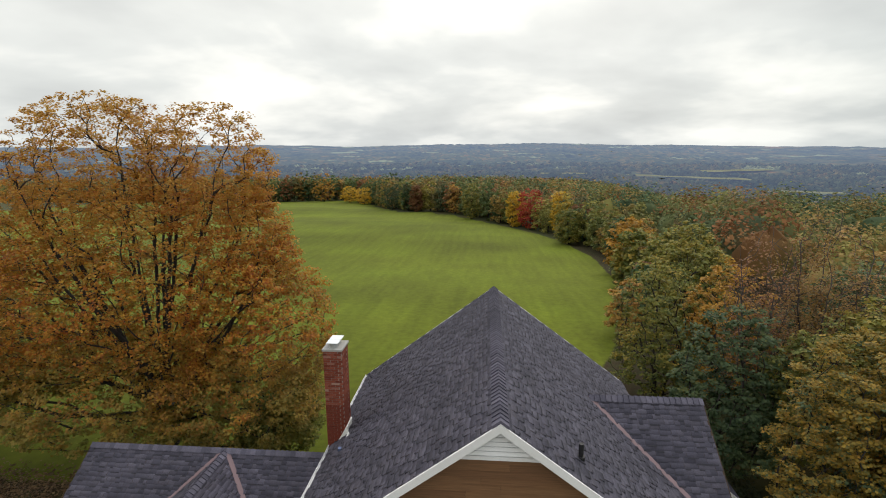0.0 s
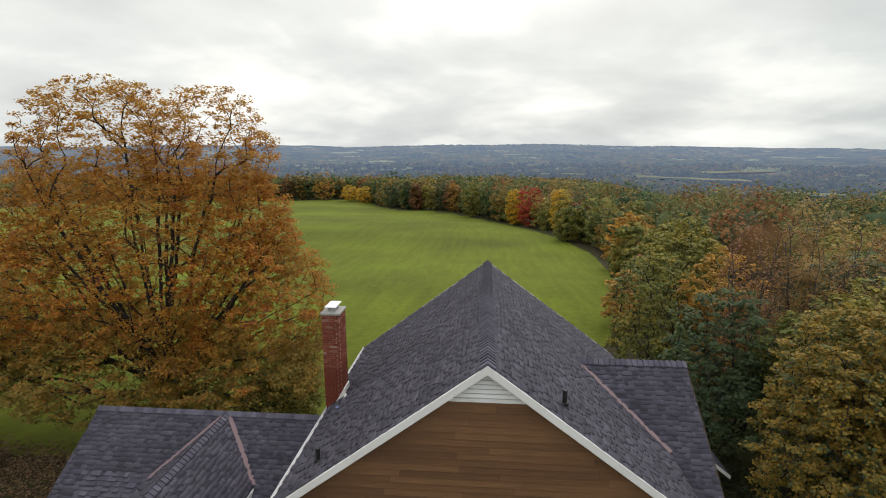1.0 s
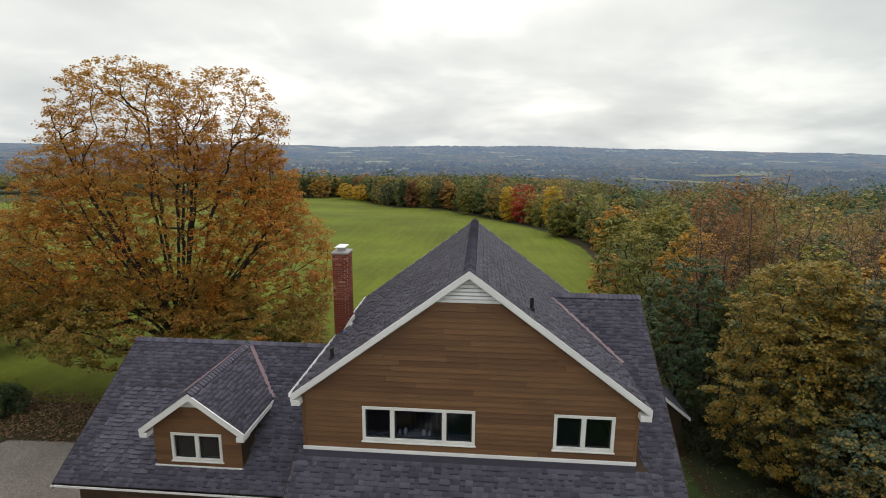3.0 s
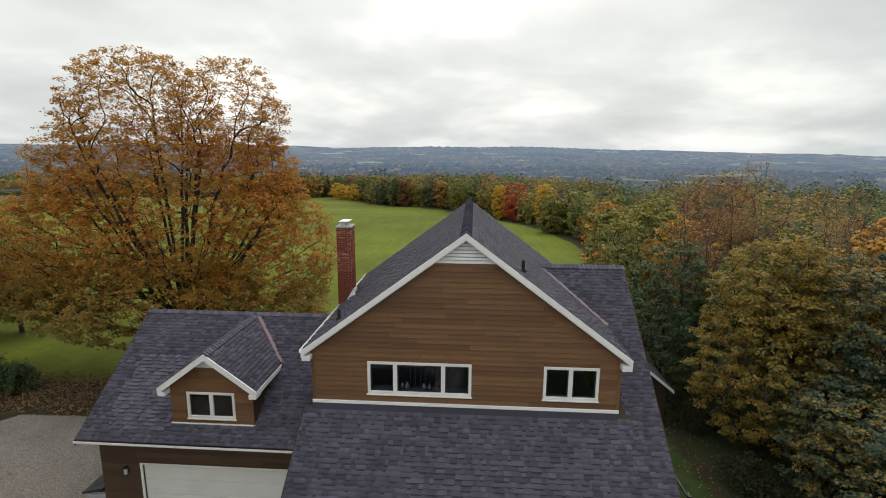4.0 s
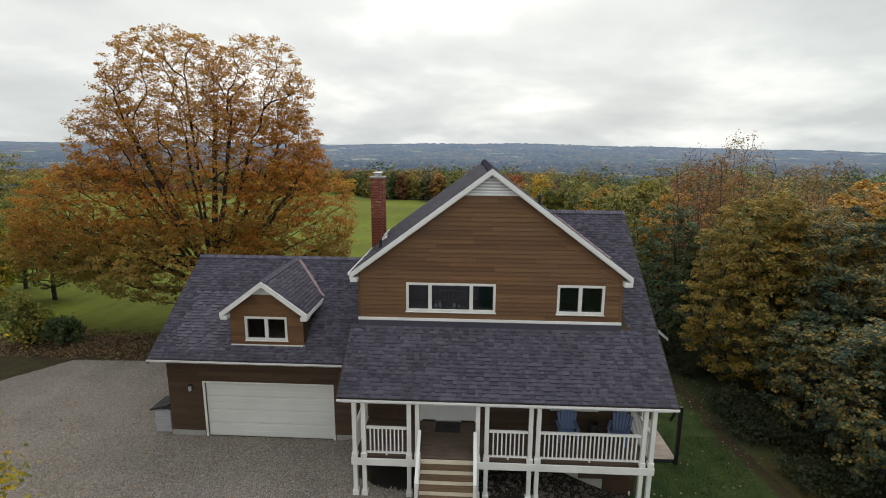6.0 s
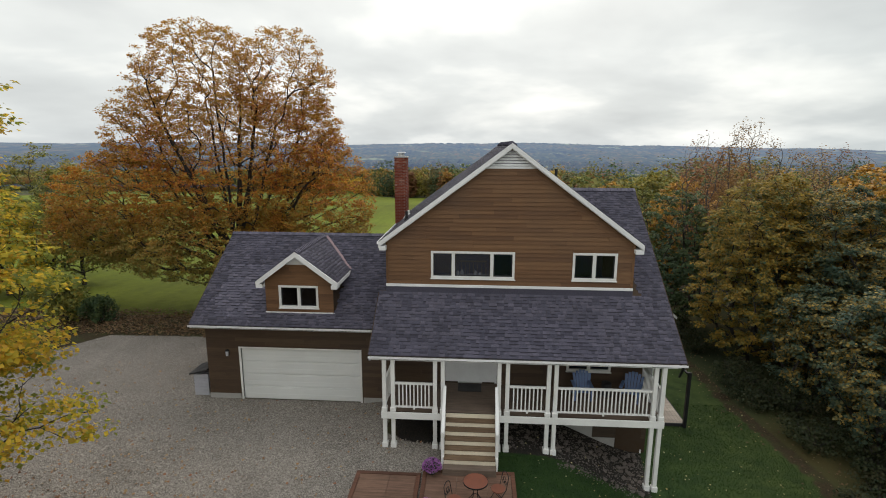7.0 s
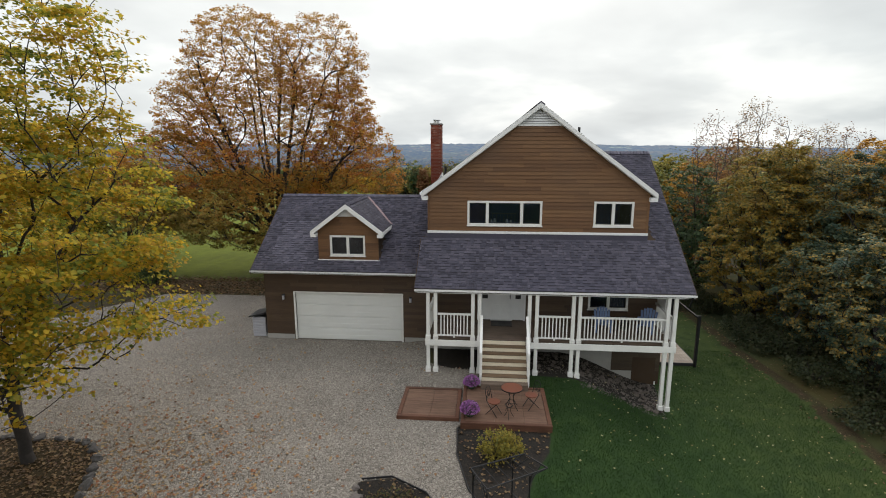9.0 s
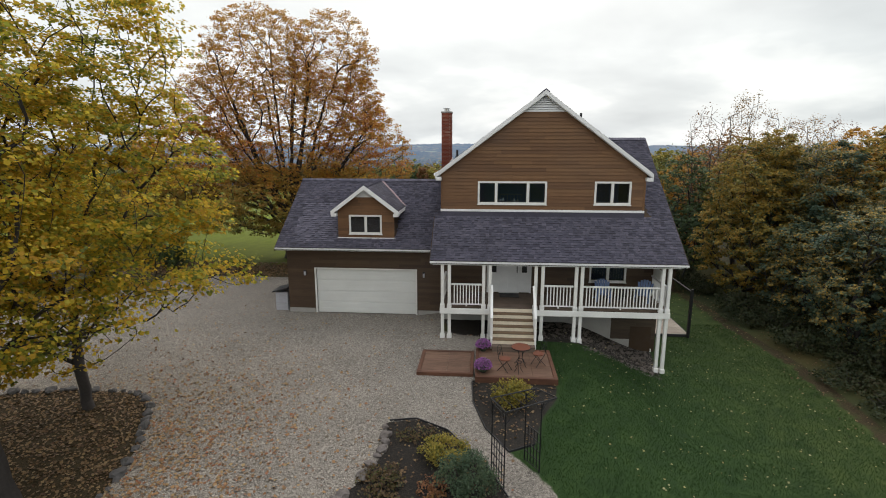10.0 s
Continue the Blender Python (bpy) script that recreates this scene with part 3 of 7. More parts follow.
def build_backdrop():
    xs = np.concatenate([np.arange(-4400, -900, 80.0), np.arange(-900, 1500, 20.0), np.arange(1500, 4401, 80.0)])
    ys = np.concatenate([np.arange(560, 1500, 24.0), np.arange(1500, 4501, 40.0)])
    X, Y = np.meshgrid(xs, ys)
    rng = np.random.default_rng(8)
    Z = land(X, Y) + 2.0 + 9.0 * rng.random(X.shape) * smooth(1500, 2600, Y) + 3 * np.sin(X / 90 + Y / 70)
    nx, ny = len(xs), len(ys)
    i = (np.arange(ny - 1)[:, None] * nx + np.arange(nx - 1)[None, :]).ravel()
    V, Fc = np.stack([X, Y, Z], -1).reshape(-1, 3), np.stack([i, i + 1, i + 1 + nx, i + nx], 1)
    tone = rng.random(len(Fc))
    # the woods in the valley: low uneven domes, one for each crown or knot of crowns
    n = 17000
    y = 560 + 1700 * rng.random(n) ** 1.25
    x = (rng.uniform(-0.98, 0.86, n)) * (y + 60)
    open_ = np.sin(x / 130 + 1.3 * np.sin(y / 210)) * np.sin(y / 95 + 0.8 * np.sin(x / 170 + 2.0))
    for fx, fy, wx, wy in CLEARINGS:
        open_ = np.where((np.abs(x - fx) < wx * 0.55) & (np.abs(y - fy + 55) < wy * 0.6 + 55), 1.0, open_)
    keep = open_ < 0.55
    x, y = x[keep], y[keep]
    r = rng.uniform(5.0, 9.5, len(x)) * np.interp(y, [560, 2200], [0.85, 1.8])
    h = rng.uniform(8, 15, len(x)) * np.interp(y, [560, 2200], [0.9, 1.25])
    z = land(x, y)
    a = np.arange(5) * 2 * math.pi / 5
    ring = lambda s, t: np.stack([np.cos(a + t) * s, np.sin(a + t) * s], 1)
    unit = np.concatenate([np.c_[ring(0.8, 0), np.full(5, 0.0)], np.c_[ring(1.0, 0.6), np.full(5, 0.55)], np.c_[ring(0.45, 0), np.full(5, 0.95)]])
    D = unit[None] * (1 + rng.normal(0, 0.16, (len(x), 15, 1)))
    L = np.stack([x[:, None] + D[..., 0] * r[:, None], y[:, None] + D[..., 1] * r[:, None], z[:, None] + D[..., 2] * h[:, None]], -1)
    q = np.array([(k * 5 + c, k * 5 + (c + 1) % 5, k * 5 + 5 + (c + 1) % 5, k * 5 + 5 + c) for k in range(2) for c in range(5)] + [(10, 11, 12, 13)])
    LF = (q[None] + (np.arange(len(x)) * 15)[:, None, None]).reshape(-1, 4) + len(V)
    lt = rng.random(len(x))
    lt = np.where((np.abs(x - 560) < 75) & (np.abs(y - 2080) < 60), 1.0, lt)
    lt = np.where((x > -460) & (x < -120) & (np.abs(y - 1880) < 55), 0.0, lt)
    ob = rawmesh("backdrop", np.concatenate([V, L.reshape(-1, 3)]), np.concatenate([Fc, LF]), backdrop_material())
    at = ob.data.attributes.new("tone", "FLOAT", "FACE")
    at.data.foreach_set("value", np.concatenate([tone, np.repeat(lt, len(q))]).astype(np.float32))
    tagged(ob, "distant wooded hills across a valley in blue haze", "hills", kind="structure")


CLEARINGS = [(618, 1645, 330, 80), (700, 1190, 150, 50), (258, 1708, 170, 60), (880, 1900, 260, 60)]
build_backdrop()


def far_field(x, y, wx, wy, tilt, label):
    """A pale mown field down in the valley, laid over the lie of the land."""
    us, vs = np.linspace(-1, 1, 13), np.linspace(-1, 1, 7)
    U, W = np.meshgrid(us, vs)
    edge = 1 + 0.12 * np.sin(3 * U + y) + 0.08 * np.sin(7 * U)
    X, Y = x + U * wx / 2, y + W * edge * wy / 2 + U * tilt
    Z = land(X, Y) + 8.5
    i = (np.arange(6)[:, None] * 13 + np.arange(12)[None, :]).ravel()
    ob = rawmesh("far_field", np.stack([X, Y, Z], -1).reshape(-1, 3), np.stack([i, i + 1, i + 14, i + 13], 1), FARFIELD)
    tagged(ob, label, "field", "fields in the valley", kind="structure")


FARFIELD = plain("pale_far_field", (0.21, 0.22, 0.17), 1.0, vary=0.35, scale=0.02, fine=0.2, bumpy=0.0, spec=0.0)
far_field(618, 1645, 330, 80, -50, "pale green mown field in the valley")
far_field(700, 1190, 150, 50, -20, "pale green mown field in the valley")
far_field(258, 1708, 170, 60, 10, "pale green mown field in the valley")
far_field(880, 1900, 260, 60, 30, "pale green mown field in the valley")


# ---- house ----
CX = 0.78                       # middle of the front gable
GX0, GX1, GY0, GY1 = -3.63, 5.15, 8.08, 16.7
GRID_Z, GPITCH = 10.24, 0.746   # gable ridge, rise over run
RY, RZ, MPITCH = 12.8, 8.30, 0.7215
EY, EZ = 5.87, 3.30             # porch eave
MX0, MX1 = -3.93, 6.43
AX0, AX1, AY0 = -11.27, -3.63, 9.0
AR_Y, AR_Z, APITCH = 12.76, 6.15, 0.678
AE_Y = 8.45
DX, DY, DZ = -7.32, 9.07, 6.14  # garage dormer: middle, wall, ridge
house = empty("house", "brown wood-sided gabled house with grey shingle roofs", "house", (0, 12, 0))


def gable_z(x):
    return GRID_Z - GPITCH * abs(x - CX)


def main_z(y):
    return RZ - MPITCH * abs(y - RY)


def garage_z(y):
    return AR_Z - APITCH * abs(y - AR_Y)


def dormer_z(x):
    return DZ - 0.745 * abs(x - DX)


def wall_with_openings(name, axis, plane, thick, spans, holes, material=SHEATH, profile=None, parent=None, label="", mid=None):
    """An upright wall along x (axis 'x') or y, thick metres deep behind its plane, with rectangular openings through it.
    spans: (a0, a1, z0, z1); profile(a) gives the height of the top."""
    a0, a1, z0, z1 = spans
    cuts = sorted({a0, a1, *[h[0] for h in holes], *[h[1] for h in holes]} | ({mid} if mid is not None else set()))
    bm = bmesh.new()

    def slab(p, q, lo0, lo1, hi0, hi1):
        if hi0 - lo0 < 1e-4 and hi1 - lo1 < 1e-4:
            return
        r = [(p, lo0), (q, lo1), (q, hi1), (p, hi0)]
        if axis == "x":
            solid(bm, [(u, plane, w) for u, w in r], [(u, plane + thick, w) for u, w in r])
        else:
            solid(bm, [(plane, u, w) for u, w in r], [(plane + thick, u, w) for u, w in r])

    for p, q in zip(cuts, cuts[1:]):
        tp, tq = (profile(p), profile(q)) if profile else (z1, z1)
        inside = sorted([h for h in holes if h[0] <= p + 1e-6 and h[1] >= q - 1e-6], key=lambda h: h[2])
        low = z0
        for h in inside:
            slab(p, q, low, low, h[2], h[2])
            low = h[3]
        slab(p, q, low, low, max(tp, low), max(tq, low))
    bmesh.ops.remove_doubles(bm, verts=bm.verts, dist=1e-4)
    return part(name, bm, material, parent or house, label)


def siding(parent, plane, x0, x1, z0, z1, holes, top=None, exposure=0.152, seed=0, mat=SIDING):
    """Lapped boards on a wall that faces -y: each course broken by staggered joints, cut round openings and under rakes."""
    rng = random.Random(seed)
    z, k = z0, 0
    while z < z1 - 0.02:
        zt = min(z + exposure, z1)
        runs = [(x0, x1)]
        for h in holes:
            if h[2] < zt - 0.01 and h[3] > z + 0.01:
                runs = [s for a, b in runs for s in ((a, min(b, h[0])), (max(a, h[1]), b)) if s[1] - s[0] > 0.02]
        for h in holes:
            # the board that crosses an opening's head or sill is notched round it
            for lo, hi in ((h[3], zt), (z, h[2])):
                if hi - lo > 0.012 and lo >= z - 1e-6 and hi <= zt + 1e-6:
                    part("siding_board", boxed(max(h[0], x0) + 0.002, min(h[1], x1) - 0.002, plane - 0.03, plane - 0.004, lo + 0.001, hi), mat, parent)
        for a, b in runs:
            joints, u = [a], a + rng.uniform(0.6, 3.4)
            while u < b - 0.5:
                joints.append(u)
                u += rng.uniform(1.6, 3.6)
            joints.append(b)
            for p, q in zip(joints, joints[1:]):
                pl, ql, pt, qt = p, q - 0.004, p, q - 0.004
                if top:
                    # cut the ends to the slope
                    lo_l, lo_r = top(z)
                    hi_l, hi_r = top(zt)
                    pl, ql, pt, qt = max(pl, lo_l), min(ql, lo_r), max(pt, hi_l), min(qt, hi_r)
                    if ql - pl < 0.03:
                        continue
                    if qt - pt < 0.01:
                        pt = qt = min(max((pt + qt) / 2, pl), ql)
                        qt += 0.01
                w = rng.uniform(-0.0015, 0.0015)
                f0, f1 = plane - 0.034 + w, plane - 0.009 + w
                bm = bmesh.new()
                solid(bm, [(pl, f0, z + 0.002), (ql, f0, z + 0.002), (ql, plane - 0.004, z), (pl, plane - 0.004, z)],
                      [(pt, f1, zt + 0.004), (qt, f1, zt + 0.004), (qt, plane - 0.004, zt + 0.004), (pt, plane - 0.004, zt + 0.004)])
                part("siding_board", bm, mat, parent)
        z = zt
        k += 1


def roof_slab(name, corners, thick, parent=house, material=SHEATH, label=""):
    """A roof deck: the upper outline given, thick metres down."""
    bm = bmesh.new()
    solid(bm, [(x, y, z - thick) for x, y, z in corners], corners)
    return part(name, bm, material, parent, label)


SHINGLE_SHAPES = {}


def shingles(roof, origin, along, up, width, length, keep=None, singles=None, seed=0):
    """Laminated shingles over a slope: proud tabs with black cut edges among flatter ones. along and up are unit vectors in the
    slope; keep(u, v) limits them to the outline; singles(u, v) tells which are objects of their own; the rest are joined."""
    rng = random.Random(seed)
    o, a, s = Vector(origin), Vector(along), Vector(up)
    n = a.cross(s).normalized()
    if n.z < 0:
        n = -n
    exp_, verts, faces, bands, count = 0.142, [], [], [], 0
    v = 0.0
    while v < length - 0.03:
        u = -rng.uniform(0.0, 0.3)
        top = min(v + exp_ + 0.03, length)
        proud = rng.random() < 0.5
        while u < width:
            w = rng.choice((0.12, 0.16, 0.20, 0.26)) if proud else rng.choice((0.10, 0.14, 0.20, 0.28))
            u0, u1 = max(u, 0), min(u + w - 0.004, width)
            u += w
            proud = not proud if rng.random() < 0.85 else proud
            if u1 - u0 < 0.03 or (keep and not keep((u0 + u1) / 2, v + exp_ / 2)):
                continue
            T = 0.027 if proud else 0.010
            b0 = max(v - (0.014 if proud else 0.0), 0)
            if singles and count < 290 and singles(u0, v):
                key = (round(u1 - u0, 2), T, round(top - b0, 2), count % 3 > 0)
                if key not in SHINGLE_SHAPES:
                    me = bpy.data.meshes.new("shingle")
                    W, _, H, _ = key
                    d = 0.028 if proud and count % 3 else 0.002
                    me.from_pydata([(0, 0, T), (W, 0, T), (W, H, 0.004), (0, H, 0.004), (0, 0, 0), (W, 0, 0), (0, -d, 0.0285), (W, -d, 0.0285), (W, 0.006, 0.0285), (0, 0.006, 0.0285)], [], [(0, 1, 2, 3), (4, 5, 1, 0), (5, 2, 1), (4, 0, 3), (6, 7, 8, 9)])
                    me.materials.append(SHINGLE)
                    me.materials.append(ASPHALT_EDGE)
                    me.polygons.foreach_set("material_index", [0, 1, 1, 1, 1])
                    SHINGLE_SHAPES[key] = me
                q = o + a * u0 + s * b0
                ob = link("shingle", SHINGLE_SHAPES[key], None, roof)
                ob.matrix_basis = Matrix(((a.x, s.x, n.x, q.x), (a.y, s.y, n.y, q.y), (a.z, s.z, n.z, q.z), (0, 0, 0, 1)))
                count += 1
                continue
            p = [o + a * u0 + s * b0 + n * T, o + a * u1 + s * b0 + n * T, o + a * u1 + s * top + n * 0.004, o + a * u0 + s * top + n * 0.004, o + a * u0 + s * b0, o + a * u1 + s * b0]
            i = len(verts)
            verts += [tuple(q) for q in p]
            faces += [(i, i + 1, i + 2, i + 3), (i + 4, i + 5, i + 1, i)]
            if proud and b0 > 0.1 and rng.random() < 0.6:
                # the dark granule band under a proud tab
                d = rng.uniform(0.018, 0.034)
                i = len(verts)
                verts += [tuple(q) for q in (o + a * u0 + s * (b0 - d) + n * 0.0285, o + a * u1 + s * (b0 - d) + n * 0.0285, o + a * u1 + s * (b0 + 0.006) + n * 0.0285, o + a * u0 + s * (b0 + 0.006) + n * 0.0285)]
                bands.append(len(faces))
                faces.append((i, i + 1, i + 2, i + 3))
        v += exp_
    if verts:
        ob = rawmesh("shingle_field", verts, faces, SHINGLES, roof)
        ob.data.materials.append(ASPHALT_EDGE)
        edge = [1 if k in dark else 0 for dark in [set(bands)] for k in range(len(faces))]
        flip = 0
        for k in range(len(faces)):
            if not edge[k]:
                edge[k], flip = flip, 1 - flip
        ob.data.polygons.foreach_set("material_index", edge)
        tagged(ob, kind="stuff")


def ridge_caps(roof, p, q, size=0.16, seed=0):
    """Bent cap shingles, lapped along a ridge."""
    p, q = Vector(p), Vector(q)
    d = (q - p).normalized()
    side = d.cross(Vector((0, 0, 1))).normalized()
    rng, t, L = random.Random(seed), 0.0, (q - p).length
    while t < L - 0.1:
        e = min(t + 0.24, L)
        verts = []
        for s, lift in ((t, 0.058), (e, 0.016)):
            c = p + d * s
            h = lift + rng.uniform(0, 0.006)
            for w, z in ((-size, -0.74 * size), (0, 0.0), (size, -0.74 * size)):
                verts.append(c + side * w + Vector((0, 0, z + h + 0.02)))
        for w, z in ((-size, -0.74 * size), (0, 0.0), (size, -0.74 * size)):
            verts.append(p + d * t + side * w + Vector((0, 0, z + 0.015)))
        me = bpy.data.meshes.new("ridge_cap")
        me.from_pydata([tuple(x) for x in verts], [], [(0, 1, 4, 3), (1, 2, 5, 4), (6, 7, 1, 0), (7, 8, 2, 1)])
        link("ridge_cap", me, SHINGLE, roof)
        t += 0.155


def window(x0, x1, z0, z1, plane, splits, label, depth=0.12):
    """A white framed window in a wall that faces -y, with one pane between each pair of splits."""
    w = part("window", box(bmesh.new(), x0 + 0.02, x1 - 0.02, plane + 0.10, plane + depth + 0.02, z0 + 0.02, z0 + 0.05), CREAM, house, label)
    t = 0.085
    for a, b, c, d in ((x0, x1, z1 - t, z1), (x0, x1, z0, z0 + t), (x0, x0 + t, z0 + t, z1 - t), (x1 - t, x1, z0 + t, z1 - t)):
        part("window_frame", boxed(a, b, plane - 0.045, plane + depth, c, d, bevel=0.006), CREAM, w)
    for s in splits:
        part("mullion", boxed(s - 0.06, s + 0.06, plane - 0.04, plane + depth - 0.01, z0 + t, z1 - t, bevel=0.006), CREAM, w)
    part("window_sill", boxed(x0 - 0.03, x1 + 0.03, plane - 0.07, plane + 0.02, z0 - 0.035, z0 + 0.0, bevel=0.006), CREAM, w)
    edges = [x0 + t, *[v for s in splits for v in (s - 0.06, s + 0.06)], x1 - t]
    for a, b in zip(edges[::2], edges[1::2]):
        for p, q, c, d in ((a, b, z1 - t - 0.035, z1 - t), (a, b, z0 + t, z0 + t + 0.035), (a, a + 0.035, z0 + t + 0.035, z1 - t - 0.035), (b - 0.035, b, z0 + t + 0.035, z1 - t - 0.035)):
            part("sash", boxed(p, q, plane + 0.02, plane + 0.06, c, d), DARK, w)
        pane = part("pane", boxed(a + 0.03, b - 0.03, plane + 0.036, plane + 0.044, z0 + t + 0.03, z1 - t - 0.03), GLASS, w)
        pane.visible_shadow = False
    return w


def build_house():
    w1, w2, wd = (-2.02, 1.0, 5.42, 6.43), (3.045, 4.606, 5.43, 6.44), (-8.143, -6.56, 3.82, 4.74)
    # front gable wall over the porch roof
    gw = wall_with_openings("upper_wall", "x", GY0, 0.18, (GX0, GX1, 4.7, 0), [w1, w2], profile=lambda x: gable_z(x) - 0.2, mid=CX, label="brown stained lap-sided gable wall")
    half = lambda z: (CX - (GRID_Z - 0.16 - z) / GPITCH, CX + (GRID_Z - 0.16 - z) / GPITCH)
    siding(gw, GY0, GX0, GX1, 5.19, 9.44, [w1, w2], half, seed=3)
    for x in (GX0, GX1):
        part("corner_board", boxed(x - 0.03, x + 0.05, GY0 - 0.035, GY0 + 0.02, 5.14, gable_z(x) - 0.15), SIDING, gw)
    part("base_trim", boxed(GX0 - 0.04, GX1 + 0.06, GY0 - 0.06, GY0 + 0.03, 5.085, 5.185, bevel=0.008), WHITE, house, "white painted trim board")
    part("wall_flashing", boxed(GX0 - 0.04, GX1 + 0.06, GY0 - 0.045, GY0 - 0.003, 4.86, 5.08), SHINGLE, house, "grey shingle strip turned up against the wall")
    # louvred gable vent
    vent = part("gable_vent", solid(bmesh.new(), [(CX - 0.94, GY0 - 0.008, 9.38), (CX + 0.94, GY0 - 0.008, 9.38), (CX, GY0 - 0.008, 10.08)], [(CX - 0.94, GY0, 9.38), (CX + 0.94, GY0, 9.38), (CX, GY0, 10.08)]), GREYPLASTIC, house, "white louvred gable vent")
    z = 9.48
    while z < 9.97:
        h0, h1 = (10.06 - z) / 0.746, (10.06 - z - 0.06) / 0.746
        part("louvre", solid(bmesh.new(), [(CX - h0, GY0 - 0.055, z), (CX + h0, GY0 - 0.055, z), (CX + h0, GY0 - 0.010, z), (CX - h0, GY0 - 0.010, z)],
                             [(CX - max(h1, 0.01), GY0 - 0.014, z + 0.06), (CX + max(h1, 0.01), GY0 - 0.014, z + 0.06), (CX + max(h1, 0.01), GY0 - 0.010, z + 0.06), (CX - max(h1, 0.01), GY0 - 0.010, z + 0.06)]), VINYL, vent)
        z += 0.098
    part("vent_sill", boxed(CX - 1.0, CX + 1.0, GY0 - 0.055, GY0 - 0.002, 9.38, 9.46), VINYL, vent)
    # side and rear walls of the tall body, and its floors
    for x in (GX0, GX1 - 0.18):
        wall_with_openings("side_wall", "y", x, 0.18, (GY0 + 0.18, GY1 - 0.18, -0.2 if x < 0 else 3.2, gable_z(x + 0.09) - 0.25), [], label="brown side wall")
    wall_with_openings("rear_wall", "x", GY1 - 0.18, 0.18, (GX0, GX1, -2.2, 0), [], profile=lambda x: gable_z(x) - 0.2, mid=CX, label="brown rear wall")
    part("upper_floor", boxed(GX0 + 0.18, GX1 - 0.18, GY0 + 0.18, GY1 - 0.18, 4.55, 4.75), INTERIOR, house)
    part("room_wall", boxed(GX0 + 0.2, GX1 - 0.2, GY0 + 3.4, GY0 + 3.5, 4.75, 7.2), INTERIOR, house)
    # the lower storey behind the porch
    door, win = (-1.5, 0.40, 1.36, 3.42), (3.03, 4.64, 1.95, 2.75)
    lw = wall_with_openings("porch_wall", "x", GY0, 0.2, (GX0, 6.12, -2.0, 4.5), [door, win], label="brown lap-sided wall behind the porch")
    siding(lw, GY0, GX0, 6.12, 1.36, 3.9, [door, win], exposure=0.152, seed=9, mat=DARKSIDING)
    window(*win, GY0, [3.84], "white framed porch window with two panes")
    part("lower_floor", boxed(GX0, 6.12, GY0 + 0.2, GY1, 1.15, 1.34), INTERIOR, house)
    rw = wall_with_openings("right_wall", "y", 5.94, 0.18, (GY0 + 0.2, 17.2, -2.2, 0), [], profile=lambda y: main_z(y) - 0.2, mid=RY, label="brown lap-sided end wall")
    part("foundation", boxed(GX0, 4.12, GY0 - 0.03, GY0 - 0.002, -1.2, 1.0), CONCRETE, house, "bare concrete foundation")
    part("foundation_step", boxed(4.12, 4.98, GY0 - 0.032, GY0 - 0.002, -2.0, -0.72), CONCRETE, house)
    bw = part("basement_wall", boxed(4.12, 6.12, GY0 - 0.012, GY0 - 0.002, -0.72, 1.1), SHEATH, house)
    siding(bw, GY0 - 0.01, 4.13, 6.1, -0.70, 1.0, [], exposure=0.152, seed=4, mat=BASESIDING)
    bw = part("basement_panel", boxed(4.99, 5.93, GY0 - 0.045, GY0 - 0.036, -1.48, -0.1), SHEATH, house, "brown basement door panel")
    part("panel_trim", boxed(4.9, 5.98, GY0 - 0.07, GY0 - 0.046, -1.53, -1.47), WHITE, house)
    part("panel_trim", boxed(5.93, 5.98, GY0 - 0.07, GY0 - 0.046, -1.47, -1.15), WHITE, house)
    window(*w1, GY0, [-1.21, 0.18], "wide cream framed window with three panes")
    window(*w2, GY0, [3.81], "cream framed window with two panes")
    part("window_board", boxed(-2.0, 0.98, GY0 + 0.19, GY0 + 0.42, 5.44, 5.47), RAILGREY, house)
    rail = part("stair_rail", boxed(-1.0, 0.05, GY0 + 1.5, GY0 + 1.55, 5.70, 5.74), RAILGREY, house, "grey indoor stair rail seen through the window")
    for k in range(7):
        part("baluster", boxed(-0.97 + k * 0.16, -0.95 + k * 0.16, GY0 + 1.515, GY0 + 1.54, 4.76, 5.70), RAILGREY, rail)
    # front door with side lights
    d = part("front_door", boxed(-0.97, -0.12, GY0 + 0.03, GY0 + 0.08, 1.37, 3.36), VINYL, house, "white panelled front door")
    for a, b, c, e in ((-0.87, -0.60, 1.50, 2.05), (-0.48, -0.22, 1.50, 2.05), (-0.87, -0.60, 2.15, 2.62), (-0.48, -0.22, 2.15, 2.62)):
        part("door_panel", boxed(a, b, GY0 + 0.015, GY0 + 0.03, c, e, bevel=0.01), VINYL, d)
    part("door_glass", boxed(-0.84, -0.25, GY0 + 0.018, GY0 + 0.028, 2.72, 3.2), DARK, d)
    part("door_handle", bar(bmesh.new(), (-0.19, GY0 - 0.01, 2.3), (-0.19, GY0 - 0.01, 2.62), 0.035, sides=8), BLACK, d)
    part("threshold", boxed(-1.0, -0.09, GY0 - 0.03, GY0 + 0.1, 1.345, 1.37), METAL, d)
    for a, b in ((-1.48, -1.0), (-0.09, 0.38)):
        s = part("side_light", boxed(a, b, GY0 + 0.03, GY0 + 0.08, 1.37, 3.36), VINYL, house, "white door side light")
        part("pane", boxed(a + 0.12, b - 0.12, GY0 + 0.02, GY0 + 0.029, 2.3, 3.2), DARK, s)
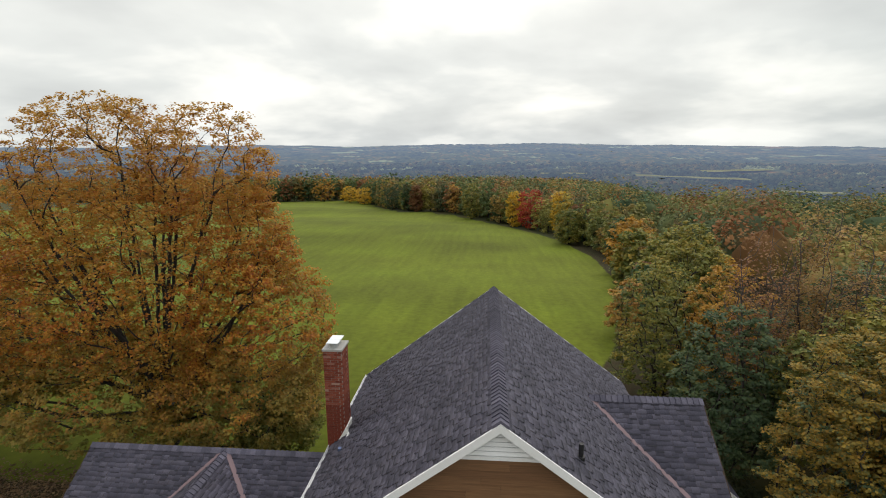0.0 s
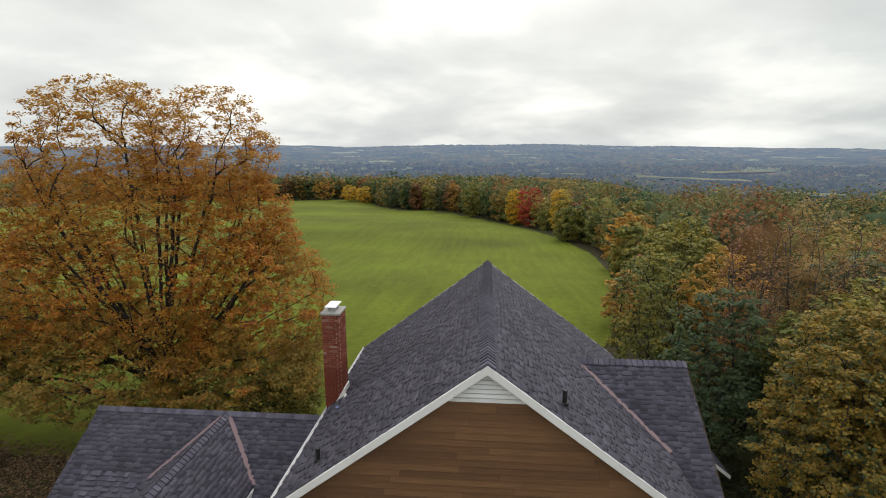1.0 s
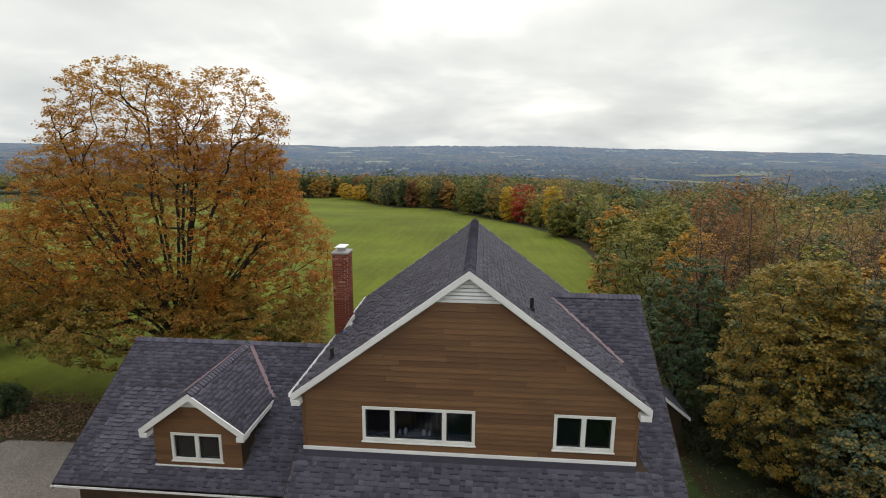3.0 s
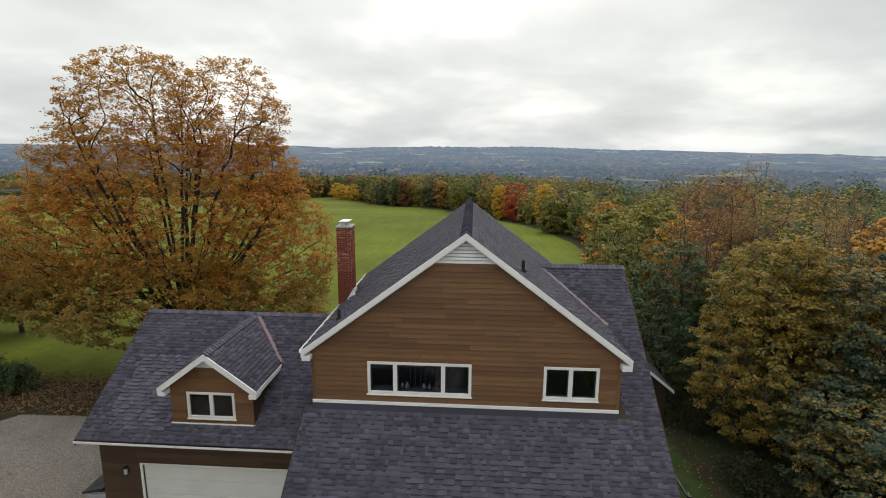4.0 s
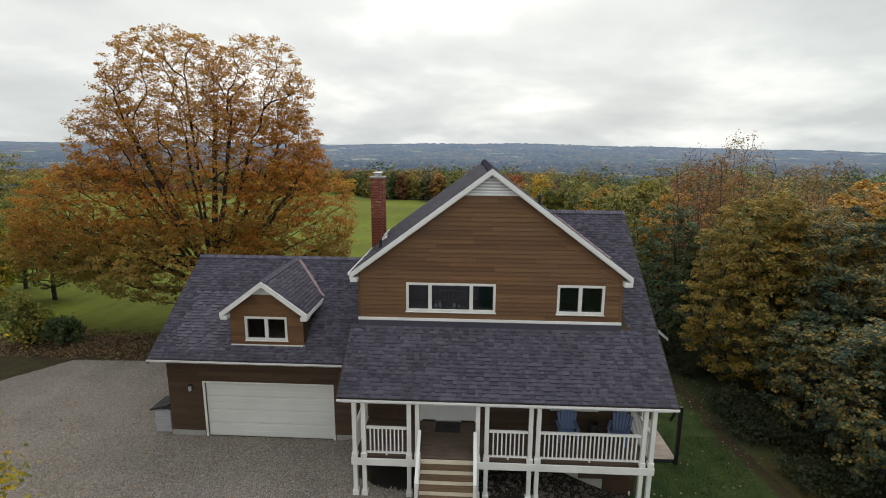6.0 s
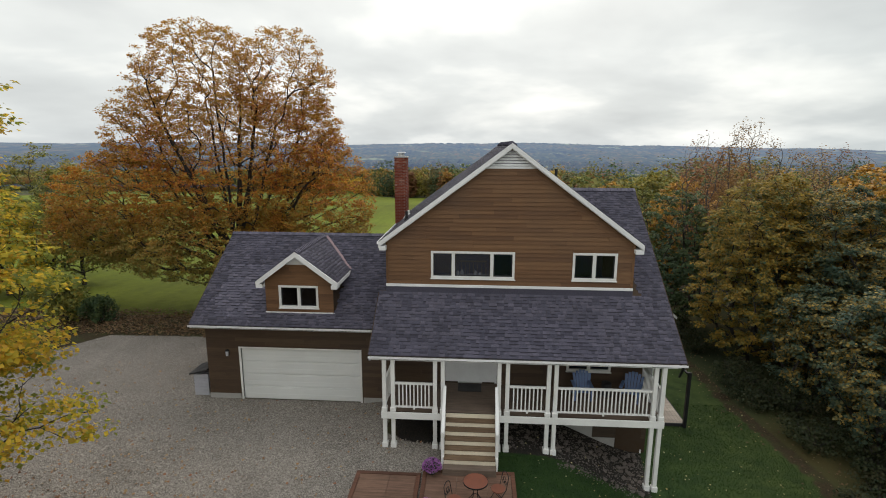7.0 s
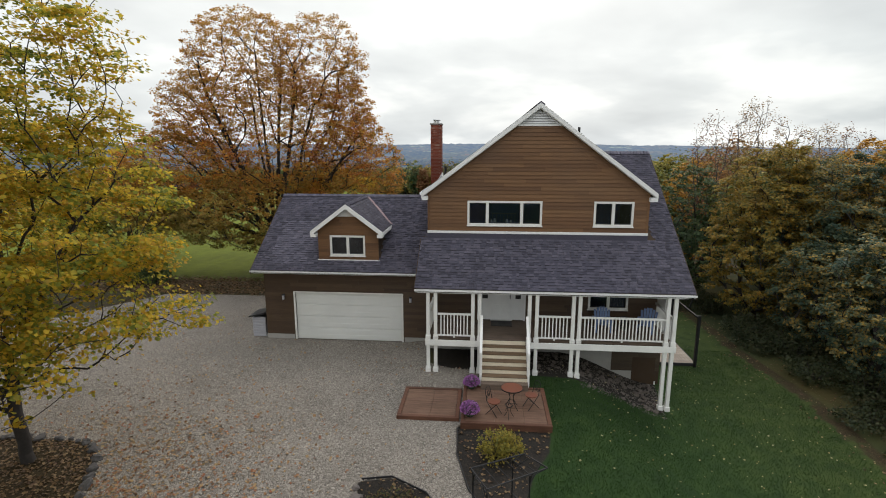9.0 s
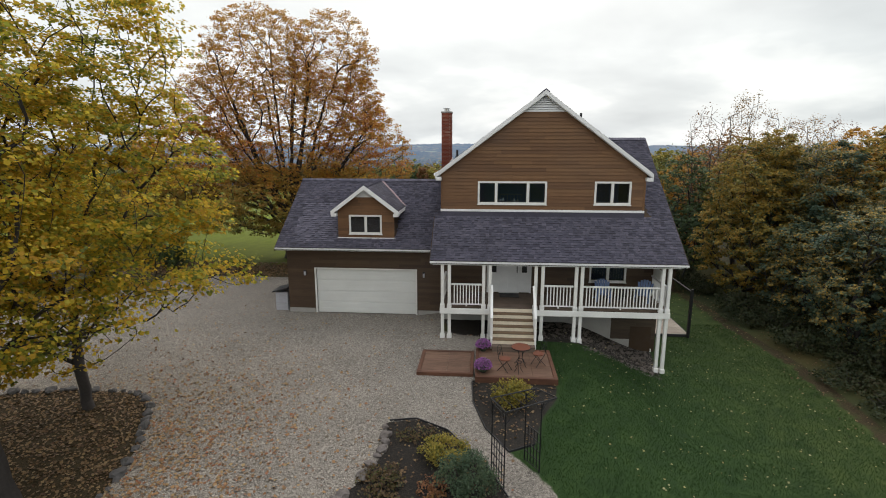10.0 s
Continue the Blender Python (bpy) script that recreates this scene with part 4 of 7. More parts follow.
    for a, b, c, e in ((-1.56, -1.48, 1.36, 3.44), (0.38, 0.46, 1.36, 3.44), (-1.48, 0.38, 3.36, 3.44), (-1.0, -0.97, 1.37, 3.36), (-0.12, -0.09, 1.37, 3.36)):
        part("door_trim", boxed(a, b, GY0 - 0.04, GY0 + 0.1, c, e), VINYL, house)
    # roofs: tall gable
    y0, y1 = GY0 - 0.23, 16.95
    xl, xr = CX - 4.65, CX + 4.65
    zl = GRID_Z - 4.65 * GPITCH
    cosg = 1 / math.hypot(1, GPITCH)
    for x, sgn in ((xl, -1), (xr, 1)):
        rf = roof_slab("roof", [(CX, y0, GRID_Z), (CX, y1, GRID_Z), (x, y1, zl), (x, y0, zl)], 0.15, label="grey asphalt shingle roof slope")
        if sgn < 0:
            shingles(rf, (x, y1, zl), (0, -1, 0), (cosg, 0, GPITCH * cosg), y1 - y0, 4.65 / cosg, seed=11)
        else:
            # the main slope meets it in a valley
            def keep(u, v, x=x):
                px, pz = x - v * cosg, zl + v * GPITCH * cosg
                return pz > main_z(y0 + u) - 0.02
            shingles(rf, (x, y0, zl), (0, 1, 0), (-cosg, 0, GPITCH * cosg), y1 - y0, 4.65 / cosg, keep, seed=12)
            ridge_caps(rf, (CX, y0 - 0.02, GRID_Z), (CX, y1, GRID_Z), seed=1)
    # main roof: the porch slope, and the end beyond the gable
    cosm = 1 / math.hypot(1, MPITCH)
    mf = roof_slab("roof", [(MX0, EY, EZ), (MX1, EY, EZ), (MX1, GY0 + 0.02, main_z(GY0 + 0.02)), (MX0, GY0 + 0.02, main_z(GY0 + 0.02))], 0.14, label="grey asphalt shingle porch roof slope")
    me_ = roof_slab("roof", [(GX1, GY0 + 0.021, main_z(GY0 + 0.021)), (MX1, GY0 + 0.021, main_z(GY0 + 0.021)), (MX1, RY, RZ), (GX1 - 3.0, RY, RZ), (GX1 - 3.0, RY - 1.2, main_z(RY - 1.2)), (GX1, RY - 2.5, main_z(RY - 2.5))], 0.14, label="grey asphalt shingle roof end")
    mr = roof_slab("roof", [(GX1 - 3.0, RY, RZ), (MX1, RY, RZ), (MX1, 17.6, main_z(17.6)), (GX1 - 3.0, 17.6, main_z(17.6))], 0.14, label="grey asphalt shingle rear slope")
    full = (RY - EY) / cosm

    def keep_main(u, v):
        px, py = MX0 + u, EY + v * cosm
        if py > GY0:
            return px > GX1 + 0.02 and (px > xr or main_z(py) > gable_z(px) - 0.02) if py < RY - 2.4 else px > CX + 1.5 and main_z(py) > gable_z(px) - 0.02
        return True
    shingles(mf, (MX0, EY, EZ), (1, 0, 0), (0, cosm, MPITCH * cosm), MX1 - MX0, full, keep_main, lambda u, v: 3.0 < u < 7.6 and v < 2.6, seed=13)
    shingles(mr, (MX1, 17.6, main_z(17.6)), (-1, 0, 0), (0, -cosm, MPITCH * cosm), 3.9, (17.6 - RY) / cosm, seed=14)
    rx = CX + (GRID_Z - RZ) / GPITCH
    ridge_caps(me_, (rx, RY, RZ), (MX1 + 0.02, RY, RZ), seed=2)
    # valley flashing, from the meeting of the ridges down to the eave of the gable
    vx, vz = xr + 0.02, zl
    vy = RY - (RZ - vz) / MPITCH
    part("valley_flashing", bar(bmesh.new(), (rx, RY, RZ + 0.03), (vx, vy, vz + 0.035), 0.15, 0.02), COPPER, house, "weathered pinkish valley flashing")
    # rakes, fascias, returns and gutters of the tall gable
    for sgn, x in ((-1, xl), (1, xr)):
        bm = bmesh.new()
        lo = 0.17
        solid(bm, [(CX, y0 - 0.035, GRID_Z - lo), (CX, y0 - 0.035, GRID_Z + 0.012), (x, y0 - 0.035, zl + 0.012), (x, y0 - 0.035, zl - lo)],
              [(CX, y0 + 0.004, GRID_Z - lo), (CX, y0 + 0.004, GRID_Z + 0.012), (x, y0 + 0.004, zl + 0.012), (x, y0 + 0.004, zl - lo)])
        part("rake_board", bm, WHITE, house, "white painted rake board")
        part("rake_soffit", solid(bmesh.new(), [(CX, y0 + 0.006, GRID_Z - 0.20), (x, y0 + 0.006, zl - 0.20), (x, y0 + 0.006, zl - 0.17), (CX, y0 + 0.006, GRID_Z - 0.17)], [(CX, GY0 - 0.03, GRID_Z - 0.20), (x, GY0 - 0.03, zl - 0.20), (x, GY0 - 0.03, zl - 0.17), (CX, GY0 - 0.03, GRID_Z - 0.17)]), WHITE, house)
        xe = GX0 if sgn < 0 else GX1
        part("eave_return", boxed(min(x, xe), max(x, xe), y0 - 0.03, GY0 + 0.3, zl - 0.31, zl - 0.155, bevel=0.01), WHITE, house, "white boxed eave return")
        part("eave_fascia", boxed(x - 0.03 if sgn < 0 else x, x if sgn < 0 else x + 0.03, y0, y1, zl - 0.22, zl - 0.01), WHITE if sgn < 0 else SHEATH, house)
        if sgn < 0:
            gx = x - 0.09
            bm = box(bmesh.new(), gx, gx + 0.055, y0 + 0.05, y1, zl - 0.10, zl - 0.09)
            box(bm, gx, gx + 0.01, y0 + 0.05, y1, zl - 0.09, zl - 0.005)
            part("gutter", bm, WHITE, house)
    bm = bmesh.new()
    for sgn, x in ((-1, xl), (1, xr)):
        solid(bm, [(CX, y1, GRID_Z - 0.24), (CX, y1, GRID_Z + 0.01), (x, y1, zl + 0.01), (x, y1, zl - 0.24)], [(CX, y1 + 0.035, GRID_Z - 0.24), (CX, y1 + 0.035, GRID_Z + 0.01), (x, y1 + 0.035, zl + 0.01), (x, y1 + 0.035, zl - 0.24)])
    part("rear_rake_board", bm, WHITE, house)
    # porch eave, end rakes
    part("eave_fascia", boxed(MX0 + 0.02, MX1 - 0.02, EY + 0.0, EY + 0.03, EZ - 0.15, EZ - 0.01), WHITE, house)
    bm = box(bmesh.new(), MX0, MX1, EY - 0.09, EY - 0.005, EZ - 0.085, EZ - 0.075)
    box(bm, MX0, MX1, EY - 0.10, EY - 0.085, EZ - 0.08, EZ - 0.005)
    part("gutter", bm, WHITE, house, "white metal gutter")
    part("porch_ceiling", boxed(MX0 + 0.1, MX1 - 0.25, EY + 0.04, GY0 - 0.05, 3.12, 3.16), WHITE, house)
    for x, ya, yb in ((MX0, EY, GY0 - 0.06), (MX1, EY, RY), (MX1, RY, 17.6)):
        s = 0.03 if x > 0 else -0.03
        part("rake_board", solid(bmesh.new(), [(x, ya, main_z(ya) - 0.2), (x, ya, main_z(ya) - 0.005), (x, yb, main_z(yb) - 0.005), (x, yb, main_z(yb) - 0.2)],
                                 [(x + s, ya, main_z(ya) - 0.2), (x + s, ya, main_z(ya) - 0.005), (x + s, yb, main_z(yb) - 0.005), (x + s, yb, main_z(yb) - 0.2)]), SHEATH, house)
    # porch end gable cheeks
    part("porch_cheek", solid(bmesh.new(), [(GX0 + 0.02, EY + 0.2, 3.1), (GX0 + 0.02, GY0, 3.1), (GX0 + 0.02, GY0, main_z(GY0) - 0.15), (GX0 + 0.02, EY + 0.2, main_z(EY + 0.2) - 0.15)], [(GX0 + 0.08, EY + 0.2, 3.1), (GX0 + 0.08, GY0, 3.1), (GX0 + 0.08, GY0, main_z(GY0) - 0.15), (GX0 + 0.08, EY + 0.2, main_z(EY + 0.2) - 0.15)]), SHEATH, house)
    # vent pipes on the roof
    for x, y in ((2.42, 8.75), (-2.97, 8.66)):
        z = gable_z(x)
        p = part("vent_pipe", bar(bmesh.new(), (x, y, z - 0.1), (x, y, z + 0.34), 0.10, sides=10), DARK, house, "black plastic vent pipe")
        part("pipe_boot", bar(bmesh.new(), (x, y, z - 0.03), (x, y, z + 0.07), 0.17, sides=10), DARK, p)
    # garage
    gd = (-9.85, -4.97, -0.13, 2.09)
    aw = wall_with_openings("garage_wall", "x", AY0, 0.2, (AX0, AX1 - 0.001, -0.5, 3.3), [gd], label="dark brown lap-sided garage wall")
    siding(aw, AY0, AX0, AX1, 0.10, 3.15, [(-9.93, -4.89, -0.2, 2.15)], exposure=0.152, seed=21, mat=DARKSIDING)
    part("footing", boxed(AX0 - 0.02, -9.97, AY0 - 0.03, AY0 - 0.003, -0.4, 0.09), CONCRETE, house)
    part("footing", boxed(-4.85, AX1, AY0 - 0.03, AY0 - 0.003, -0.4, 0.09), CONCRETE, house)
    wall_with_openings("garage_side_wall", "y", AX0, 0.2, (AY0 + 0.2, 16.4, -0.5, 0), [], profile=lambda y: garage_z(y) - 0.18, mid=AR_Y, label="brown garage end wall")
    wall_with_openings("garage_rear_wall", "x", 16.4, 0.2, (AX0, AX1, -0.8, 3.4), [], label="brown garage rear wall")
    door_ob = part("garage_door", boxed(gd[0], gd[1], AY0 + 0.07, AY0 + 0.10, -0.15, 2.09), DOORWHITE, house, "closed white sectional garage door")
    for k in range(4):
        z0 = -0.13 + k * 0.555
        s = part("door_section", boxed(gd[0] + 0.01, gd[1] - 0.01, AY0 + 0.035, AY0 + 0.068, z0 + 0.006, z0 + 0.549, bevel=0.008), DOORWHITE, door_ob)
        for j in range(2):
            part("door_rib", boxed(gd[0] + 0.03, gd[1] - 0.03, AY0 + 0.026, AY0 + 0.036, z0 + 0.06 + j * 0.25, z0 + 0.23 + j * 0.25, bevel=0.004), DOORWHITE, s)
    for a, b, c, e in ((gd[0] - 0.08, gd[0], -0.16, 2.15), (gd[1], gd[1] + 0.08, -0.16, 2.15), (gd[0], gd[1], 2.09, 2.15)):
        part("door_trim", boxed(a, b, AY0 - 0.045, AY0 + 0.06, c, e, bevel=0.006), CREAM, house)
    part("door_sill", boxed(gd[0] - 0.1, gd[1] + 0.1, AY0 - 0.2, AY0 + 0.12, -0.4, -0.155), CONCRETE, house)
    # garage roof
    cosa = 1 / math.hypot(1, APITCH)
    ax0, aez = -11.62, garage_z(AE_Y)
    gf = roof_slab("roof", [(ax0, AE_Y, aez), (GX0 + 0.01, AE_Y, aez), (GX0 + 0.01, AR_Y, AR_Z), (ax0, AR_Y, AR_Z)], 0.13, label="grey asphalt shingle garage roof slope")
    gr = roof_slab("roof", [(ax0, AR_Y, AR_Z), (GX0 + 0.01, AR_Y, AR_Z), (GX0 + 0.01, 17.0, garage_z(17.0)), (ax0, 17.0, garage_z(17.0))], 0.13, label="grey asphalt shingle garage rear slope")

    def keep_garage(u, v):
        px, py = ax0 + u, AE_Y + v * cosa
        if px > GX0 - 0.02:
            return False
        return not (abs(px - DX) < 1.36 and py > DY - 0.02 and (dormer_z(px) > garage_z(py)))
    shingles(gf, (ax0, AE_Y, aez), (1, 0, 0), (0, cosa, APITCH * cosa), GX0 - ax0, (AR_Y - AE_Y) / cosa, keep_garage, lambda u, v: 0.6 < u < 2.7 and 0.3 < v < 3.2, seed=31)
    shingles(gr, (GX0, 17.0, garage_z(17.0)), (-1, 0, 0), (0, -cosa, APITCH * cosa), GX0 - ax0, (17.0 - AR_Y) / cosa, seed=32)
    ridge_caps(gr, (ax0, AR_Y, AR_Z), (GX0 - 0.05, AR_Y, AR_Z), 0.14, seed=3)
    part("eave_fascia", boxed(ax0 + 0.02, GX0 - 0.01, AE_Y + 0.0, AE_Y + 0.03, aez - 0.14, aez - 0.01), WHITE, house)
    part("garage_soffit", boxed(ax0 + 0.03, GX0 - 0.01, AE_Y + 0.035, AY0 - 0.03, aez - 0.14, aez - 0.12), WHITE, house)
    bm = box(bmesh.new(), ax0, GX0 - 0.3, AE_Y - 0.08, AE_Y - 0.005, aez - 0.075, aez - 0.065)
    box(bm, ax0, GX0 - 0.3, AE_Y - 0.09, AE_Y - 0.075, aez - 0.07, aez - 0.005)
    part("gutter", bm, WHITE, house, "white metal gutter")
    for ya, yb in ((AE_Y, AR_Y), (AR_Y, 17.0)):
        part("rake_board", solid(bmesh.new(), [(ax0, ya, garage_z(ya) - 0.2), (ax0, ya, garage_z(ya) - 0.005), (ax0, yb, garage_z(yb) - 0.005), (ax0, yb, garage_z(yb) - 0.2)],
                                 [(ax0 - 0.03, ya, garage_z(ya) - 0.2), (ax0 - 0.03, ya, garage_z(ya) - 0.005), (ax0 - 0.03, yb, garage_z(yb) - 0.005), (ax0 - 0.03, yb, garage_z(yb) - 0.2)]), SHEATH, house)
    # garage dormer
    hw = 1.36
    dw = wall_with_openings("dormer_wall", "x", DY, 0.15, (DX - hw, DX + hw, 3.5, 0), [wd], profile=lambda x: dormer_z(x) - 0.16, mid=DX, label="brown lap-sided dormer wall")
    siding(dw, DY, DX - hw, DX + hw, 3.66, 5.60, [wd], lambda z: (DX - (DZ - 0.13 - z) / 0.745, DX + (DZ - 0.13 - z) / 0.745), exposure=0.152, seed=41)
    for x in (DX - hw, DX + hw - 0.12):
        yb = AR_Y - (AR_Z - (dormer_z(DX + hw) - 0.1)) / APITCH
        part("dormer_cheek", solid(bmesh.new(), [(x, DY + 0.15, garage_z(DY) - 0.1), (x, DY + 0.15, dormer_z(DX + hw) - 0.12), (x, yb, dormer_z(DX + hw) - 0.12)], [(x + 0.12, DY + 0.15, garage_z(DY) - 0.1), (x + 0.12, DY + 0.15, dormer_z(DX + hw) - 0.12), (x + 0.12, yb, dormer_z(DX + hw) - 0.12)]), SHEATH, house, "brown dormer cheek wall")
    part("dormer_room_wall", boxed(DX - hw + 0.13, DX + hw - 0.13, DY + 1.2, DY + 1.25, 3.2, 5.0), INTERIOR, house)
    part("base_trim", boxed(DX - hw - 0.04, DX + hw + 0.05, DY - 0.06, DY + 0.02, 3.56, 3.65, bevel=0.008), WHITE, house)
    window(*wd, DY, [-7.34], "cream framed dormer window with two panes")
    part("dormer_vent", solid(bmesh.new(), [(DX - 0.48, DY - 0.03, 5.58), (DX + 0.48, DY - 0.03, 5.58), (DX, DY - 0.03, 5.95)], [(DX - 0.48, DY - 0.002, 5.58), (DX + 0.48, DY - 0.002, 5.58), (DX, DY - 0.002, 5.95)]), VINYL, house, "white triangular dormer vent")
    dy0, dh = DY - 0.29, 1.60
    dze = dormer_z(DX + dh)
    yv = AR_Y - (AR_Z - dze) / APITCH
    cosd = 1 / math.hypot(1, 0.745)
    for sgn in (-1, 1):
        x = DX + sgn * dh
        rf = roof_slab("roof", [(DX, dy0, DZ), (DX, AR_Y, DZ), (x, yv, dze), (x, dy0, dze)], 0.1, label="grey asphalt shingle dormer slope")

        def keep_d(u, v, sgn=sgn):
            yy = dy0 + u if sgn > 0 else AR_Y - u
            return dze + v * 0.745 * cosd > garage_z(yy) - 0.01
        if sgn > 0:
            shingles(rf, (x, dy0, dze), (0, 1, 0), (-cosd, 0, 0.745 * cosd), AR_Y - dy0, dh / cosd, keep_d, seed=42)
        else:
            shingles(rf, (x, AR_Y, dze), (0, -1, 0), (cosd, 0, 0.745 * cosd), AR_Y - dy0, dh / cosd, keep_d, seed=43)
            ridge_caps(rf, (DX, dy0 - 0.02, DZ), (DX, AR_Y, DZ), 0.14, seed=5)
        part("valley_flashing", bar(bmesh.new(), (DX + sgn * 0.06, AR_Y - 0.05, DZ + 0.02), (x, yv, dze + 0.03), 0.13, 0.02), COPPER, house, "weathered pinkish valley flashing")
        bm = bmesh.new()
        solid(bm, [(DX, dy0 - 0.035, DZ - 0.2), (DX, dy0 - 0.035, DZ + 0.012), (x, dy0 - 0.035, dze + 0.012), (x, dy0 - 0.035, dze - 0.2)], [(DX, dy0 + 0.004, DZ - 0.2), (DX, dy0 + 0.004, DZ + 0.012), (x, dy0 + 0.004, dze + 0.012), (x, dy0 + 0.004, dze - 0.2)])
        part("rake_board", bm, WHITE, house)
        part("eave_return", boxed(min(x, DX + sgn * hw), max(x, DX + sgn * hw), dy0 - 0.03, DY + 0.1, dze - 0.26, dze - 0.11, bevel=0.01), WHITE, house)
        xf = x if sgn > 0 else x - 0.025
        part("eave_fascia", boxed(xf, xf + 0.025, dy0, yv - 0.1, dze - 0.17, dze - 0.01), WHITE, house)
    # wall lamps beside the garage door
    for x in (-10.38, -4.55):
        l = part("wall_lamp", boxed(x - 0.05, x + 0.05, AY0 - 0.05, AY0 - 0.027, 1.78, 2.02), DARK, house, "small dark wall lantern")
        part("lantern", bar(bmesh.new(), (x, AY0 - 0.12, 1.78), (x, AY0 - 0.12, 1.98), 0.11, sides=6), GREYPLASTIC, l)
        part("lantern_cap", bar(bmesh.new(), (x, AY0 - 0.12, 1.98), (x, AY0 - 0.12, 2.02), 0.15, sides=6), DARK, l)


def build_chimney():
    ch = empty("chimney", "tall red brick chimney with a metal cap", "chimney", (-3.7, 12.6, 0))
    x0, x1, y0, y1, top = -3.98, -3.46, 12.32, 12.98, 9.62
    part("flue_core", boxed(x0 + 0.015, x1 - 0.015, y0 + 0.015, y1 - 0.015, 4.0, top - 0.01), MORTAR, ch, "grey mortar joints")
    bl, bh, bd, j = 0.194, 0.057, 0.09, 0.010
    me = {}
    for L in (bl, 0.097):
        m = bpy.data.meshes.new("brick")
        bm = boxed(-L / 2, L / 2, -bd / 2, bd / 2, 0, bh, bevel=0.004)
        bm.to_mesh(m); bm.free()
        m.materials.append(BRICK)
        me[L] = m
    count, z, row = 0, top - 0.06, 0
    joined = bmesh.new()

    def lay(x, y, z, L, rot):
        nonlocal count
        if z > 7.35 and count < 300:
            ob = link("brick", me[L], None, ch)
            ob.matrix_basis = pose(x, y, z, 0, 0, rot)
            count += 1
        else:
            bmesh.ops.create_cube(joined, size=1, matrix=pose(x, y, z + bh / 2, 0, 0, rot) @ Matrix.Diagonal((L, bd, bh, 1)))
    while z > 5.0:
        off = (row % 2) * (bl + j) / 2
        for a0, a1, fixed, rot in ((x0, x1, y0 + bd / 2, 0), (y0 + bd, y1, x1 - bd / 2, 90), (y0 + bd, y1, x0 + bd / 2, 90), (x0 + bd, x1 - bd, y1 - bd / 2, 0)):
            u = a0 + bl / 2 - off
            while u - bl / 2 < a1 - 0.02:
                L, c = bl, u
                if u - bl / 2 < a0 - 0.01:
                    L, c = 0.097, a0 + 0.0485
                if u + bl / 2 > a1 + 0.01:
                    L, c = 0.097, a1 - 0.0485
                lay(*((c, fixed) if rot == 0 else (fixed, c)), z, L, rot)
                u += bl + j
        z -= bh + j
        row += 1
    me_j = bpy.data.meshes.new("lower_bricks")
    joined.to_mesh(me_j); joined.free()
    tagged(link("lower_bricks", me_j, BRICK, ch), kind="stuff")
    part("crown", boxed(x0 - 0.03, x1 + 0.03, y0 - 0.03, y1 + 0.03, top - 0.002, top + 0.07, bevel=0.012), CONCRETE, ch, "grey concrete crown")
    cx = (x0 + x1) / 2
    for y in (12.48, 12.80):
        pot = part("flue_pot", bar(bmesh.new(), (cx, y, top + 0.07), (cx, y, top + 0.19), 0.24, sides=16), METAL, ch, "galvanised flue collar")
        part("rain_cap", boxed(cx - 0.17, cx + 0.17, y - 0.15, y + 0.15, top + 0.21, top + 0.24, bevel=0.01), VINYL, pot, "pale metal rain cap")
    # saddle flashing where the roof meets the brick
    part("flashing", solid(bmesh.new(), [(x1 - 0.25, y0 - 0.03, 6.85), (x1 + 0.12, y0 - 0.03, 6.85), (x1 + 0.12, y0 - 0.03, 7.15), (x1 + 0.06, y0 - 0.03, 7.38)], [(x1 - 0.25, y0 - 0.012, 6.85), (x1 + 0.12, y0 - 0.012, 6.85), (x1 + 0.12, y0 - 0.012, 7.15), (x1 + 0.06, y0 - 0.012, 7.38)]), CREAM, ch, "cream bent metal flashing")
    part("flashing", boxed(x1 - 0.005, x1 + 0.03, y0 - 0.02, y1 + 0.02, 6.75, 7.28), CREAM, ch)
    part("saddle", solid(bmesh.new(), [(x1, y0 - 0.5, 6.9), (x1 + 0.45, y0 - 0.5, 7.18), (x1 + 0.1, y0 - 0.02, 7.2)], [(x1, y0 - 0.5, 6.93), (x1 + 0.45, y0 - 0.5, 7.21), (x1 + 0.1, y0 - 0.02, 7.23)]), CREAM, ch)


build_house()
build_chimney()


